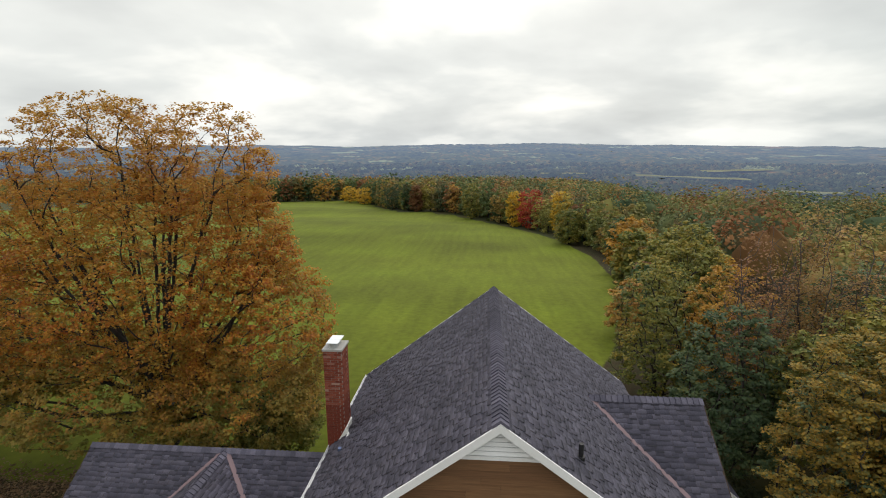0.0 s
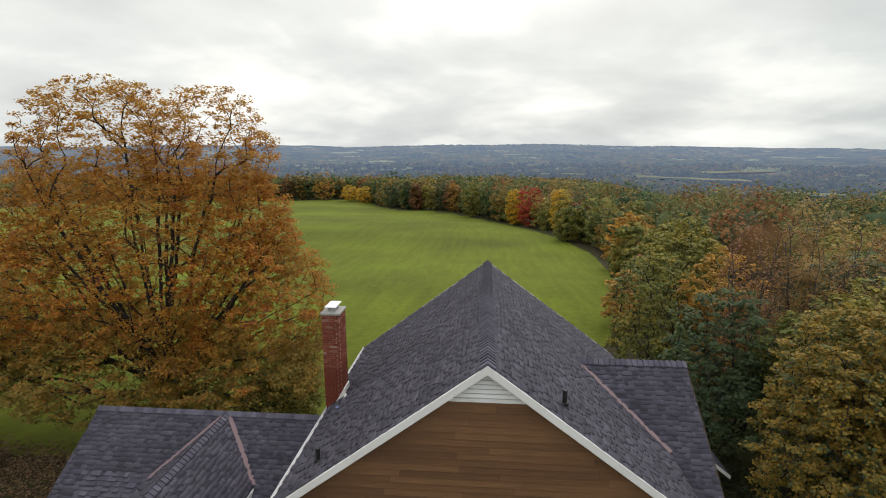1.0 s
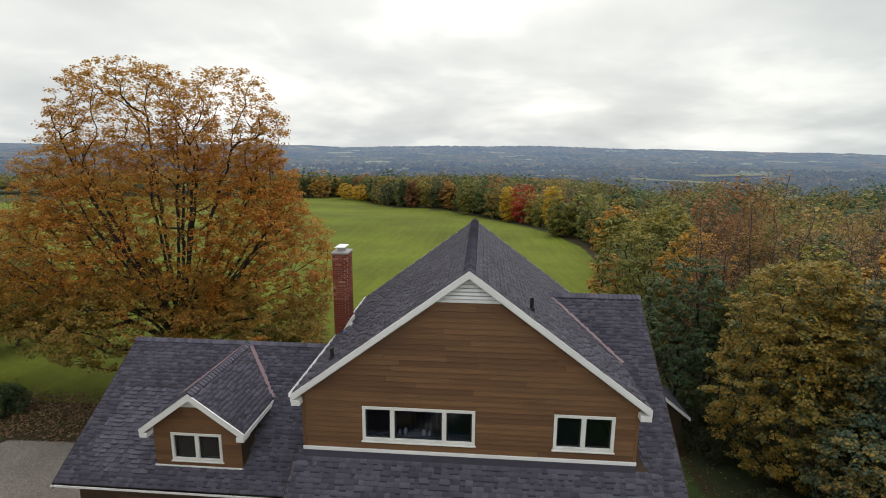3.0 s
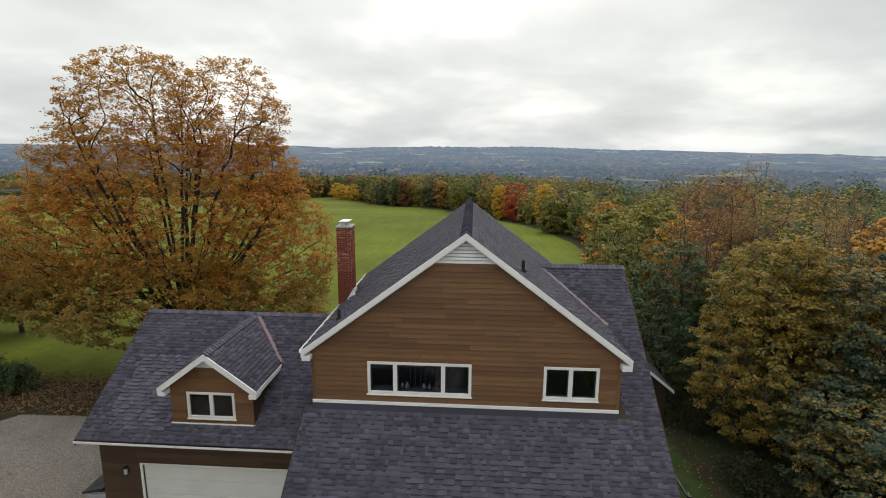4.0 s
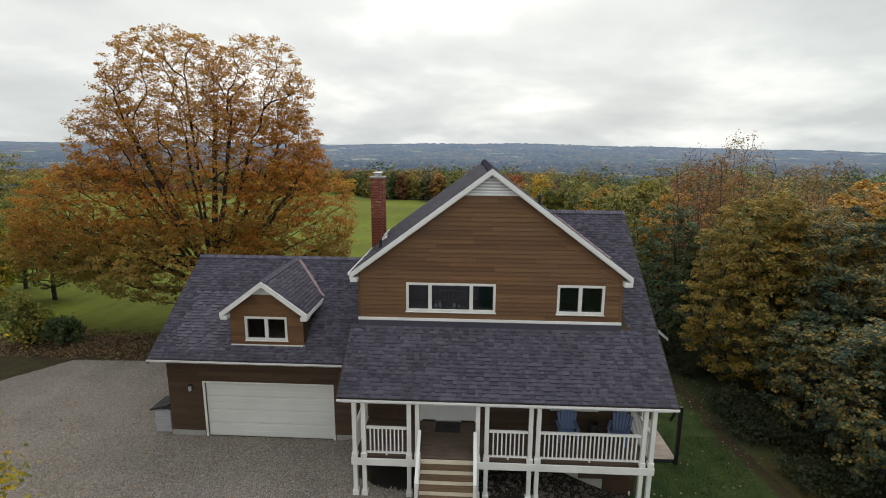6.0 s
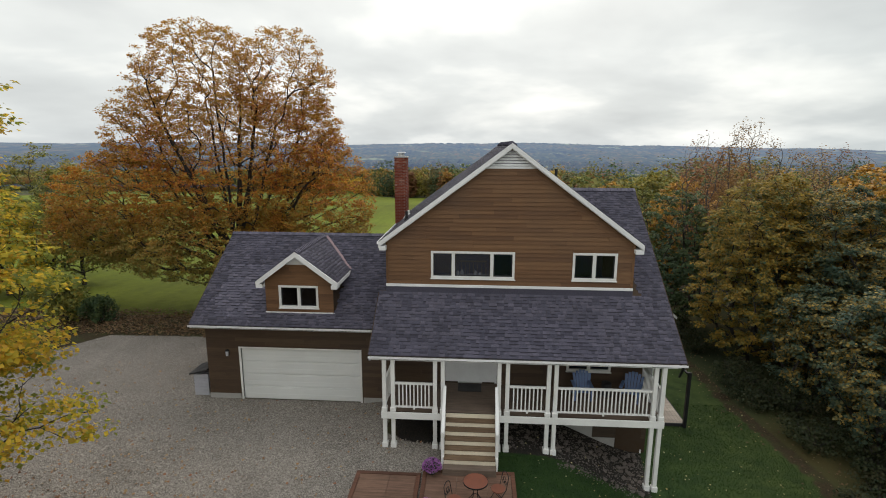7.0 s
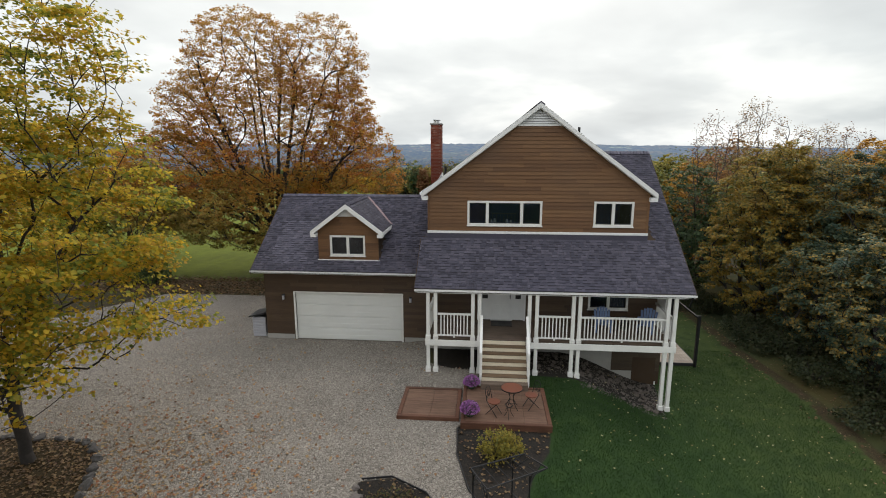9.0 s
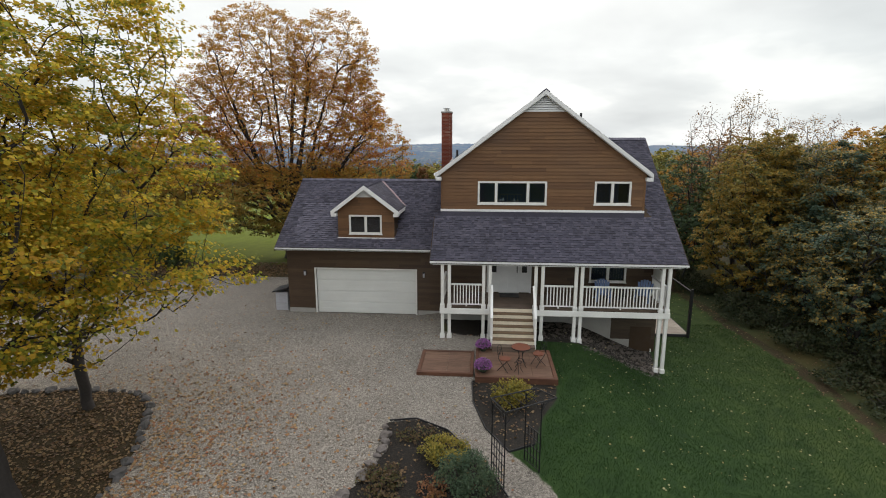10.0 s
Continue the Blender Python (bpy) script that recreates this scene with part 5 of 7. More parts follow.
# ---- trees ----
def skeleton_of(base, targets, fork, rng, step=0.45, kill=0.7, lean=(0, 0), trunks=1, leaders=()):
    """Grow limbs from a trunk towards the targets: nodes, parents."""
    nodes, parent = [np.array(base, float)], [-1]
    for t in range(trunks):
        k = 0
        off = np.array([lean[0] + (t - (trunks - 1) / 2) * 0.18, lean[1] + rng.uniform(-0.1, 0.1), 1.0])
        off /= np.linalg.norm(off)
        h = fork * rng.uniform(0.85, 1.1)
        while k * step < h:
            prev = len(nodes) - 1 if k else 0
            nodes.append(nodes[prev] + off * step + rng.normal(0, 0.03, 3) * (1, 1, 0))
            parent.append(prev)
            k += 1
    top = len(nodes) - 1
    for at, lx, ly, lz in leaders:
        # long upright limbs that leave the trunk at a share of its height and bend up
        k0 = max(1, int(top * at))
        q = nodes[k0].copy()
        end = np.array((lx, ly, lz), float)
        mid = q + (end - q) * (0.5, 0.5, 0.42)
        L = np.linalg.norm(end - q)
        m = max(3, int(L / step))
        prev, wob = k0, np.zeros(3)
        for j in range(1, m + 1):
            u = j / m
            wob = wob * 0.8 + rng.normal(0, 0.035, 3)
            nodes.append((1 - u) ** 2 * q + 2 * u * (1 - u) * mid + u * u * end + wob)
            parent.append(prev)
            prev = len(nodes) - 1
    # each target joins the limb that is near and also close to the root, by a gently bent twig
    T = np.array(targets, float)
    cap = len(nodes) + len(T) * 24
    P, run = np.zeros((cap, 3)), np.zeros(cap)
    n = len(nodes)
    P[:n] = nodes
    for k in range(1, n):
        run[k] = run[parent[k]] + np.linalg.norm(P[k] - P[parent[k]])
    near = np.linalg.norm(T[:, None] - P[None, 1:n], axis=2).min(1)
    for i in np.argsort(near):
        d = np.linalg.norm(T[i] - P[1:n], axis=1)
        back = np.clip(P[1:n, 2] - T[i, 2] + 0.25 * d, 0, None)
        k = int((d + 0.4 * run[1:n] + 0.8 * back).argmin()) + 1
        L = d[k - 1]
        if L < kill:
            continue
        ahead = P[k] - P[parent[k]]
        ahead /= np.linalg.norm(ahead) + 1e-9
        bend = 0.5 * min(1.0, 1.1 / L)
        mid = P[k] + (ahead * bend + (T[i] - P[k]) / L * (1 - bend) + (0, 0, 0.1)) * L * 0.45
        m = min(20, max(2, int(L / step)))
        prev = k
        for j in range(1, m + 1):
            if n >= cap:
                break
            u = j / m
            P[n] = (1 - u) ** 2 * P[k] + 2 * u * (1 - u) * mid + u * u * T[i] + rng.normal(0, 0.03, 3) * (j < m)
            parent.append(prev)
            run[n] = run[prev] + np.linalg.norm(P[n] - P[prev])
            prev = n
            n += 1
    return P[:n], np.array(parent)


def limbs_mesh(nodes, parent, r_tip, r_base):
    n = len(nodes)
    area = np.zeros(n)
    kids = np.zeros(n, int)
    for k in range(1, n):
        kids[parent[k]] += 1
    for k in range(n - 1, 0, -1):
        if kids[k] == 0:
            area[k] = 1.0
        area[parent[k]] += area[k]
    r = r_tip * np.power(np.maximum(area, 1), 0.48)
    r = r_tip + (r - r_tip) * (r_base - r_tip) / max(r[0] - r_tip, 1e-6)
    r = np.maximum(r, r_tip)
    V, Fc = [], []
    for k in range(1, n):
        p, q = nodes[parent[k]], nodes[k]
        d = q - p
        d = d / (np.linalg.norm(d) + 1e-9)
        ref = np.array((0, 0, 1.0)) if abs(d[2]) < 0.9 else np.array((1.0, 0, 0))
        u = np.cross(d, ref); u /= np.linalg.norm(u)
        w = np.cross(d, u)
        m = 7 if r[k] > 0.08 else 4
        rp = min(r[parent[k]], r[k] * 1.35) if parent[k] else r[parent[k]] * 1.15
        i = len(V)
        for c, rad in ((p, rp), (q + d * r[k] * 0.3, r[k])):
            for j in range(m):
                a = 2 * math.pi * j / m
                V.append(c + (u * math.cos(a) + w * math.sin(a)) * rad)
        Fc += [(i + j, i + (j + 1) % m, i + m + (j + 1) % m, i + m + j) for j in range(m)]
    return np.array(V), np.array(Fc), r


def leaf_quads(centres, size, rng, flat=0.5, stretch=1.5, out=None):
    """A kite-shaped, slightly folded leaf round each centre; out: the way that leaves tend to face."""
    n = len(centres)
    nrm = rng.normal(0, 1, (n, 3))
    nrm[:, 2] = np.abs(nrm[:, 2]) + flat
    if out is not None:
        nrm = nrm * 0.65 + out
    nrm /= np.linalg.norm(nrm, axis=1)[:, None]
    t = rng.normal(0, 1, (n, 3))
    t -= nrm * (t * nrm).sum(1)[:, None]
    t /= np.linalg.norm(t, axis=1)[:, None] + 1e-9
    b = np.cross(nrm, t)
    s = (size * rng.uniform(0.6, 1.35, n))[:, None]
    V = np.empty((n, 4, 3))
    V[:, 0] = centres - t * s * 0.5 * stretch * 0.7
    V[:, 1] = centres + b * s * 0.5 + nrm * s * 0.12
    V[:, 2] = centres + t * s * 0.5 * stretch * 0.8
    V[:, 3] = centres - b * s * 0.5 + nrm * s * 0.12
    return V.reshape(-1, 3), np.arange(n * 4).reshape(n, 4)


def in_blobs(blobs, n, rng, shell=0.35):
    """Points in a union of ellipsoids (cx, cy, cz, rx, ry, rz), more of them outside than within."""
    b = np.array(blobs, float)
    w = np.cbrt(b[:, 3] * b[:, 4] * b[:, 5]) ** 2.4
    k = rng.choice(len(b), n, p=w / w.sum())
    d = rng.normal(0, 1, (n, 3))
    d /= np.linalg.norm(d, axis=1)[:, None]
    r = np.power(rng.random(n), shell)
    return b[k, :3] + d * r[:, None] * b[k, 3:]


def tree(name, label, base, blobs, clumps, per, spread_, leaf, material, bark=None, trunk=0.3, fork=2.5, seed=1, trunks=1, tip=0.012, lean=(0, 0), step=0.45, bare=None, flat=0.5, group="", shell=0.35, flatten=0.6, targets=420, hollow=0.7, kill=None, leaders=()):
    """A tree: limbs grown through the crown's clumps, and leaves round the clumps. bare(p): share of leaves kept at a point."""
    rng = np.random.default_rng(seed)
    bx, by = base
    bz = float(land(bx, by)) - 0.15
    root = empty(name, label, "tree", (bx, by, bz), group)
    C = in_blobs(blobs, int(clumps * 1.5), rng, shell)
    B = np.array(blobs, float)
    depth = (1 - np.linalg.norm((C[:, None] - B[None, :, :3]) / B[None, :, 3:], axis=2)).max(1)
    C = C[rng.random(len(C)) > hollow * smooth(0.12, 0.42, depth)][:clumps]
    C[:, 2] = np.maximum(C[:, 2], 0.4)
    nodes, par = skeleton_of((0, 0, 0), C[:: max(1, clumps // targets)], fork, rng, step, lean=lean, trunks=trunks, kill=kill or step * 1.3, leaders=leaders)
    V, Fc, r = limbs_mesh(nodes, par, tip, trunk)
    me_t = rawmesh("trunk", V, Fc, bark or BARK, None, smooth=True)
    me_t.parent = root
    k = np.repeat(np.arange(len(C)), per)
    sp = spread_ * rng.uniform(0.6, 1.3, len(C))
    g = rng.normal(0, 1, (len(k), 3))
    g /= np.linalg.norm(g, axis=1)[:, None]
    g *= np.power(rng.random(len(k)), 0.45)[:, None]
    P = C[k] + g * sp[k][:, None] * (1, 1, flatten)
    mid = np.array([C[:, 0].mean(), C[:, 1].mean(), C[:, 2].mean() * 0.8])
    away = C[k] - mid
    away /= np.linalg.norm(away, axis=1)[:, None] + 1e-9
    out = g * 0.5 + away * 0.4 + (0, 0, 0.3)
    ok = P[:, 2] > 0.2
    if bare:
        ok &= rng.random(len(P)) < bare(P)
    P, out = P[ok], out[ok]
    LV, LF = leaf_quads(P, leaf, rng, flat, 1.25, out)
    cr = rawmesh("crown", LV, LF, material, None)
    cr.parent = root
    return root


def build_big_maple():
    def thin(p):
        x, y, z = p.T
        # the heart of the crown is open, with the limbs showing
        heart = np.exp(-((x - 0.2) / 4.2) ** 2 - ((z - 9.6) / 2.9) ** 2) * smooth(4.5, 1.0, y)
        gaps = 0.5 + 0.5 * np.sin(x * 1.3 + 0.7 * z + 1.0) * np.sin(z * 1.5 - x * 0.4 + y * 0.9)
        return (0.9 + 0.1 * smooth(13.0, 8.0, z)) * (1 - 0.45 * heart) * (0.72 + 0.28 * smooth(0.1, 0.45, gaps))
    blobs = [(-1.5, 0, 14.0, 4.4, 4.2, 4.6), (3.9, -0.3, 14.6, 3.1, 3.2, 3.4), (-4.6, 0, 11.6, 3.4, 3.6, 3.2), (4.3, 0, 11.5, 3.2, 3.2, 3.0), (0.6, 0, 9.5, 7.0, 6.0, 5.5), (-6.2, -0.5, 7.0, 5.2, 5.0, 3.8), (5.9, -0.5, 7.0, 3.6, 4.2, 4.5), (-0.5, -2.5, 4.9, 6.6, 4.5, 2.4), (5.3, -2.2, 4.3, 4.3, 3.8, 2.6), (-8.0, -1.0, 5.2, 3.6, 4.0, 2.0), (5.0, -1.0, 3.0, 4.4, 3.0, 1.8)]
    # limbs fan out straight from a low fork, the outer ones nearly level
    lr, fan = random.Random(12), []
    for k in range(30):
        tilt = math.radians(-78 + 156 * k / 29 + lr.uniform(-3, 3))
        deep = lr.uniform(-0.55, 0.55)
        L = lr.uniform(0.72, 0.95) * (13.6 - 4.4 * abs(math.sin(tilt)))
        fan.append((lr.uniform(0.55, 1.0), L * math.sin(tilt) * math.cos(deep), L * math.sin(deep) * 0.6, 3.2 + L * math.cos(tilt) * 0.98 + 0.8))
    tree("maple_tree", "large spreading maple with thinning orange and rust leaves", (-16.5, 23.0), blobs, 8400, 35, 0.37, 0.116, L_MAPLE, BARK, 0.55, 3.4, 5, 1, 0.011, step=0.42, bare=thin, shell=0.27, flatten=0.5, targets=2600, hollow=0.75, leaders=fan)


def build_yard_trees():
    blobs = [(0.4, -0.6, 7.4, 4.7, 4.2, 3.4), (0.2, -0.8, 11.2, 4.0, 3.8, 4.2), (3.0, -0.4, 5.3, 2.5, 2.2, 1.7), (4.3, 0.6, 4.6, 1.5, 1.0, 0.7), (-3.5, -0.6, 7.5, 4.5, 4.5, 4.5), (0.5, -2.2, 4.2, 4.0, 2.6, 1.8), (-1.2, -2.4, 3.4, 3.4, 2.4, 1.2)]

    def thin(p):
        x, y, z = p.T
        # layered sprays with gaps between them, sparser towards the top
        lay = 0.5 + 0.5 * np.sin(z * 3.4 + 1.3 * np.sin(x * 0.9 + 0.4) + 1.1 * np.sin(y * 0.8))
        return np.interp(z, [3, 5, 7, 9, 11], [0.62, 0.75, 1.0, 1.0, 0.95]) * (1 - 0.6 * smooth(1.5, 3.0, x) * smooth(5.2, 4.2, z)) * (0.2 + 0.8 * smooth(0.25, 0.6, lay))
    tree("yard_maple", "yellowing maple in a leaf-strewn stone-edged bed", (-14.2, -0.6), blobs, 2300, 76, 0.52, 0.110, L_YELLOW, BARK, 0.165, 3.2, 15, 1, 0.009, targets=900, bare=thin, flatten=0.3, step=0.42, hollow=0.5)
    blobs = [(-1.5, -0.5, 8.5, 4.0, 4.0, 4.2), (-0.8, 0.6, 5.5, 3.4, 3.2, 2.2)]
    tree("yard_maple", "green and yellow maple with a rough grey trunk", (-12.7, -5.0), blobs, 850, 76, 0.52, 0.110, L_YELLOW, BARK, trunk=0.30, fork=3.0, seed=16, trunks=1, tip=0.010, lean=(-0.12, 0.05), bare=thin, flatten=0.4)


def build_edge_trees():
    g = "trees at the edge of the wood"
    T = [
        # base, blobs, clumps, leaves a clump, spread, leaf, material, label
        ((14.5, 17.4), [(-0.3, 0, 7.0, 2.4, 2.9, 3.1), (-0.2, 0, 4.3, 2.9, 3.6, 3.9)], 330, 190, 0.8, 0.125, L_EDGE, "dense rounded maple turning gold at the top"),
        ((17.2, 16.2), [(0, 0, 6.6, 2.6, 3.0, 3.2), (0, 0, 3.9, 3.3, 3.9, 3.8)], 330, 180, 0.8, 0.125, L_DARKMAPLE, "dense dark green maple with a few gold sprays"),
        ((20.9, 15.6), [(0, 0, 7.0, 2.8, 3.2, 3.4), (0, 0, 4.0, 3.6, 4.2, 3.9)], 330, 160, 0.8, 0.135, L_EDGE, "dense maple turning gold and orange"),
        ((15.2, 12.6), [(0, 0, 2.9, 2.2, 2.8, 2.6)], 170, 130, 0.7, 0.125, L_DARKMAPLE, "low dark maple by the lawn's edge"),
        ((15.0, 8.6), [(0, 0, 3.6, 2.2, 2.6, 3.2)], 170, 120, 0.7, 0.125, L_DARKMAPLE, "low dark maple by the lawn's edge"),
        ((17.0, 4.6), [(0, 0, 3.8, 2.4, 2.8, 3.4)], 170, 120, 0.7, 0.125, L_DARKMAPLE, "low dark maple by the lawn's edge"),
        ((19.4, 9.4), [(0, 0, 4.6, 3.2, 3.4, 4.4)], 240, 150, 0.75, 0.135, L_DARKMAPLE, "dark green maple with low branches"),
        ((23.5, 8.0), [(0, 0, 5.2, 3.6, 3.8, 4.6)], 240, 130, 0.8, 0.15, L_EDGE, "dense maple turning gold and orange"),
        ((12.6, 24.5), [(0, 0, 5.6, 2.5, 2.7, 3.8), (0.4, 0, 3.4, 3.0, 3.0, 2.9)], 250, 150, 0.7, 0.135, L_GREEN, "dense dark green broad-leaved tree"),
        ((12.3, 33.5), [(0, 0, 6.2, 2.6, 2.8, 3.9), (0, 0, 3.5, 2.9, 3.0, 3.0)], 230, 110, 0.75, 0.15, L_OLIVE, "olive green tree tinged with yellow"),
        ((16.6, 33.0), [(0, 0, 6.8, 2.8, 2.8, 3.2), (0, 0, 4.0, 3.1, 3.1, 3.2)], 230, 105, 0.8, 0.15, L_ORANGE, "orange and gold leaved tree"),
        ((17.6, 22.5), [(0, 0, 5.4, 3.2, 3.2, 4.3)], 230, 105, 0.8, 0.15, L_OLIVE, "olive green tree tinged with yellow"),
        ((23.5, 20.5), [(0, 0, 6.2, 3.6, 3.6, 4.8)], 240, 105, 0.85, 0.19, L_ORANGE, "orange and gold leaved tree"),
        ((24.0, 12.0), [(0, 0, 5.6, 3.6, 3.6, 5.0)], 230, 100, 0.85, 0.19, L_EDGE, "dark maple with a few orange sprays"),
        ((22.5, 30.0), [(0, 0, 6.0, 3.4, 3.4, 4.4)], 200, 100, 0.85, 0.2, L_GREEN, "dense dark green broad-leaved tree"),
        ((17.0, 42.0), [(0, 0, 6.2, 3.1, 3.1, 4.2)], 190, 95, 0.85, 0.21, L_OLIVE, "olive green tree tinged with yellow"),
        ((21.0, 52.0), [(0, 0, 6.6, 3.2, 3.2, 4.4)], 180, 90, 0.9, 0.23, L_OLIVE, "olive green tree tinged with yellow"),
    ]
    for k, (base, blobs, n, per, sp, leaf, mat, label) in enumerate(T):
        lr = random.Random(k)
        # smaller heads of foliage break the outline
        for cx, cy, cz, rx, ry, rz in list(blobs):
            for _ in range(7):
                a, e = lr.uniform(-1.75, 1.75) if k in (0, 8) else lr.uniform(0, 6.28), lr.uniform(-0.5, 1.2)
                r = lr.uniform(0.3, 0.48)
                blobs.append((cx + 0.86 * rx * math.cos(a) * math.cos(e), cy + 0.86 * ry * math.sin(a) * math.cos(e), max(1.0, cz + 0.86 * rz * math.sin(e)), rx * r, ry * r, rz * r * 0.8))
        q = 1.0 if base[1] < 20 and base[0] < 21 else 0.48
        tree("edge_tree", label, base, blobs, int(n * 3.4), int(per * 0.3 * q), sp * 0.42, leaf * (0.95 if q == 1 else 1.22), mat, BARK, 0.2, 1.6, 40 + k, 1, 0.012, group=g, step=0.5, shell=0.3, flatten=0.5, flat=0.5)
    # nearly bare trees standing above the rest
    for k, (base, h, w, m, keep) in enumerate((((15.2, 27.0), 13.2, 1.7, L_RUST, 0.2), ((18.4, 27.2), 14.0, 2.3, L_RUSSET, 0.5), ((21.2, 25.5), 12.4, 2.6, L_RUSSET, 0.5), ((26.5, 29.5), 12.5, 3.2, L_RUST, 0.35))):
        fan = [(rq, w * 0.75 * math.cos(2.4 * q + k), w * 0.75 * math.sin(2.4 * q + k), h * (0.93 - 0.05 * q)) for q, rq in enumerate((1.0, 0.9, 0.8, 0.9, 0.7, 0.6))]
        tree("bare_tree", "nearly bare tree with fine upright twigs and russet leaves", base, [(0, 0, h * 0.68, w, w, h * 0.34), (0, 0, h * 0.45, w * 0.9, w * 0.9, h * 0.3)], 620, 30, 0.42, 0.12, m, BARKGREY, 0.15, 2.6, 70 + k, 1, 0.012, group="bare trees in the wood", bare=lambda p, q=keep: np.full(len(p), q), step=0.36, shell=0.5, flatten=1.0, leaders=fan, hollow=0.2, targets=620)


def conifer(base, h, w, seed):
    rng = np.random.default_rng(seed)
    bz = float(land(*base)) - 0.1
    root = empty("spruce_tree", "young dark green spruce with drooping boughs", "tree", (*base, bz))
    bm = bmesh.new()
    bmesh.ops.create_cone(bm, cap_ends=True, segments=8, radius1=0.12, radius2=0.015, depth=h, matrix=Matrix.Translation((0, 0, h / 2)))
    t = part("trunk", bm, BARK)
    t.parent = root
    pts, V, Fc = [], [], []
    z = 0.35
    while z < h - 0.1:
        L = w * (1 - z / h) + 0.1
        for a in rng.uniform(0, 2 * math.pi, 11):
            n = int(30 * L + 6)
            s = np.sqrt(rng.random(n)) * L
            side = rng.normal(0, 0.09, n) * (0.4 + s / L)
            pts.append(np.stack([np.cos(a) * s - np.sin(a) * side, np.sin(a) * s + np.cos(a) * side, z - 0.25 * s + 0.12 * s * s / L + rng.normal(0, 0.025, n)], 1))
        z += 0.2
    V, Fc = leaf_quads(np.concatenate(pts), 0.07, rng, 0.4, 2.4)
    c = rawmesh("crown", V, Fc, L_CONIFER, None)
    c.parent = root


def build_tree_line():
    """The edge of the wood along the field: a few kinds, repeated, with the trees that stand out."""
    rng = random.Random(4)
    g = "tree line along the field"
    protos = []
    for k in range(6):
        h = (11.5, 13, 10.5, 14, 12, 12.5)[k]
        protos.append(tree("line_tree", "broad-leaved tree at the field's edge", (60 + 12 * k, -200), [(0, 0, h * 0.62, 3.0, 3.0, h * 0.38), (0, 0, h * 0.36, 3.5, 3.5, h * 0.34)], 100, 17, 0.8, 0.62, L_WOOD, BARK, 0.2, 2.0, 90 + k, group=g, step=0.9, shell=0.3, flatten=0.6))
    edge = [(13.5, 46), (18, 58), (23, 76), (25, 100), (22, 124), (18, 143), (10, 168), (-5, 203), (-27, 230), (-36, 228), (-48, 256), (-69, 316), (-95, 353), (-118, 352), (-142, 349), (-170, 346)]
    used = [0] * 6
    special = ((14.3, 158, 13.0, 4.2, L_RED, "crimson maple at the field's edge"), (21.0, 140.5, 12.5, 2.7, L_GOLD, "slender golden tree at the field's edge"), (24.4, 130, 9.5, 3.0, L_RUST, "rust-red tree at the field's edge"),
               (10.0, 165, 12, 2.8, L_GOLD, "yellow-green tree at the field's edge"), (-30.5, 225, 12, 2.8, L_RUST, "orange-red tree at the field's edge"), (-75, 312, 11, 5.5, L_GOLD, "golden shrubby tree at the field's edge"), (-87, 322, 11, 5.5, L_GOLD, "golden shrubby tree at the field's edge"), (-108, 335, 20, 8, L_ORANGE, "orange-tinged tree at the field's edge"), (-44, 240, 19, 6.5, L_GREEN, "tall rounded green tree at the field's edge"), (-5, 192, 14, 3.6, L_OLIVE, "olive tree at the field's edge"), (20, 119, 8.5, 3.0, L_OLIVE, "olive tree at the field's edge"),
               (23.5, 82, 9.5, 3.2, L_ORANGE, "rust and gold tree at the field's edge"), (21.0, 70, 8.8, 2.8, L_OLIVE, "olive tree at the field's edge"))

    def place(x, y, s):
        if min(math.hypot(x - q[0], y - q[1]) / (q[3] + 1.5) for q in special) < 1:
            return
        k = rng.randrange(6)
        m = pose(x, y, float(land(x, y)) - 0.2, 0, 0, rng.uniform(0, 360))
        used[k] += 1
        ob = protos[k] if used[k] == 1 else copy_thing(protos[k], m)
        ob.matrix_basis = m @ Matrix.Diagonal((s, s, s * rng.uniform(0.9, 1.12), 1))
    for (ax, ay), (bx, by) in zip(edge, edge[1:]):
        L = math.hypot(bx - ax, by - ay)
        t = rng.uniform(0, 2)
        while t < L:
            for row in range(2):
                nx, ny = (by - ay) / L, -(bx - ax) / L
                o = 1.0 + row * 5.5 + rng.uniform(-1.2, 1.2)
                place(ax + (bx - ax) * t / L + nx * o, ay + (by - ay) * t / L + ny * o, rng.uniform(0.75, 1.15) * float(np.interp(ay, [40, 100, 170, 350], [0.55, 0.8, 1.0, 1.35])))
            t += rng.uniform(4.0, 6.0)
    for x, y, h, w, mat, label in special:
        tree("line_tree", label, (x, y), [(0, 0, h * 0.6, w, w, h * 0.4), (0, 0, h * 0.34, w * 1.05, w * 1.05, h * 0.3)], 190, 24, 0.8, 0.46, mat, BARK, 0.2, 2.0, int(x + y) + 900, group=g, step=0.9, shell=0.3)


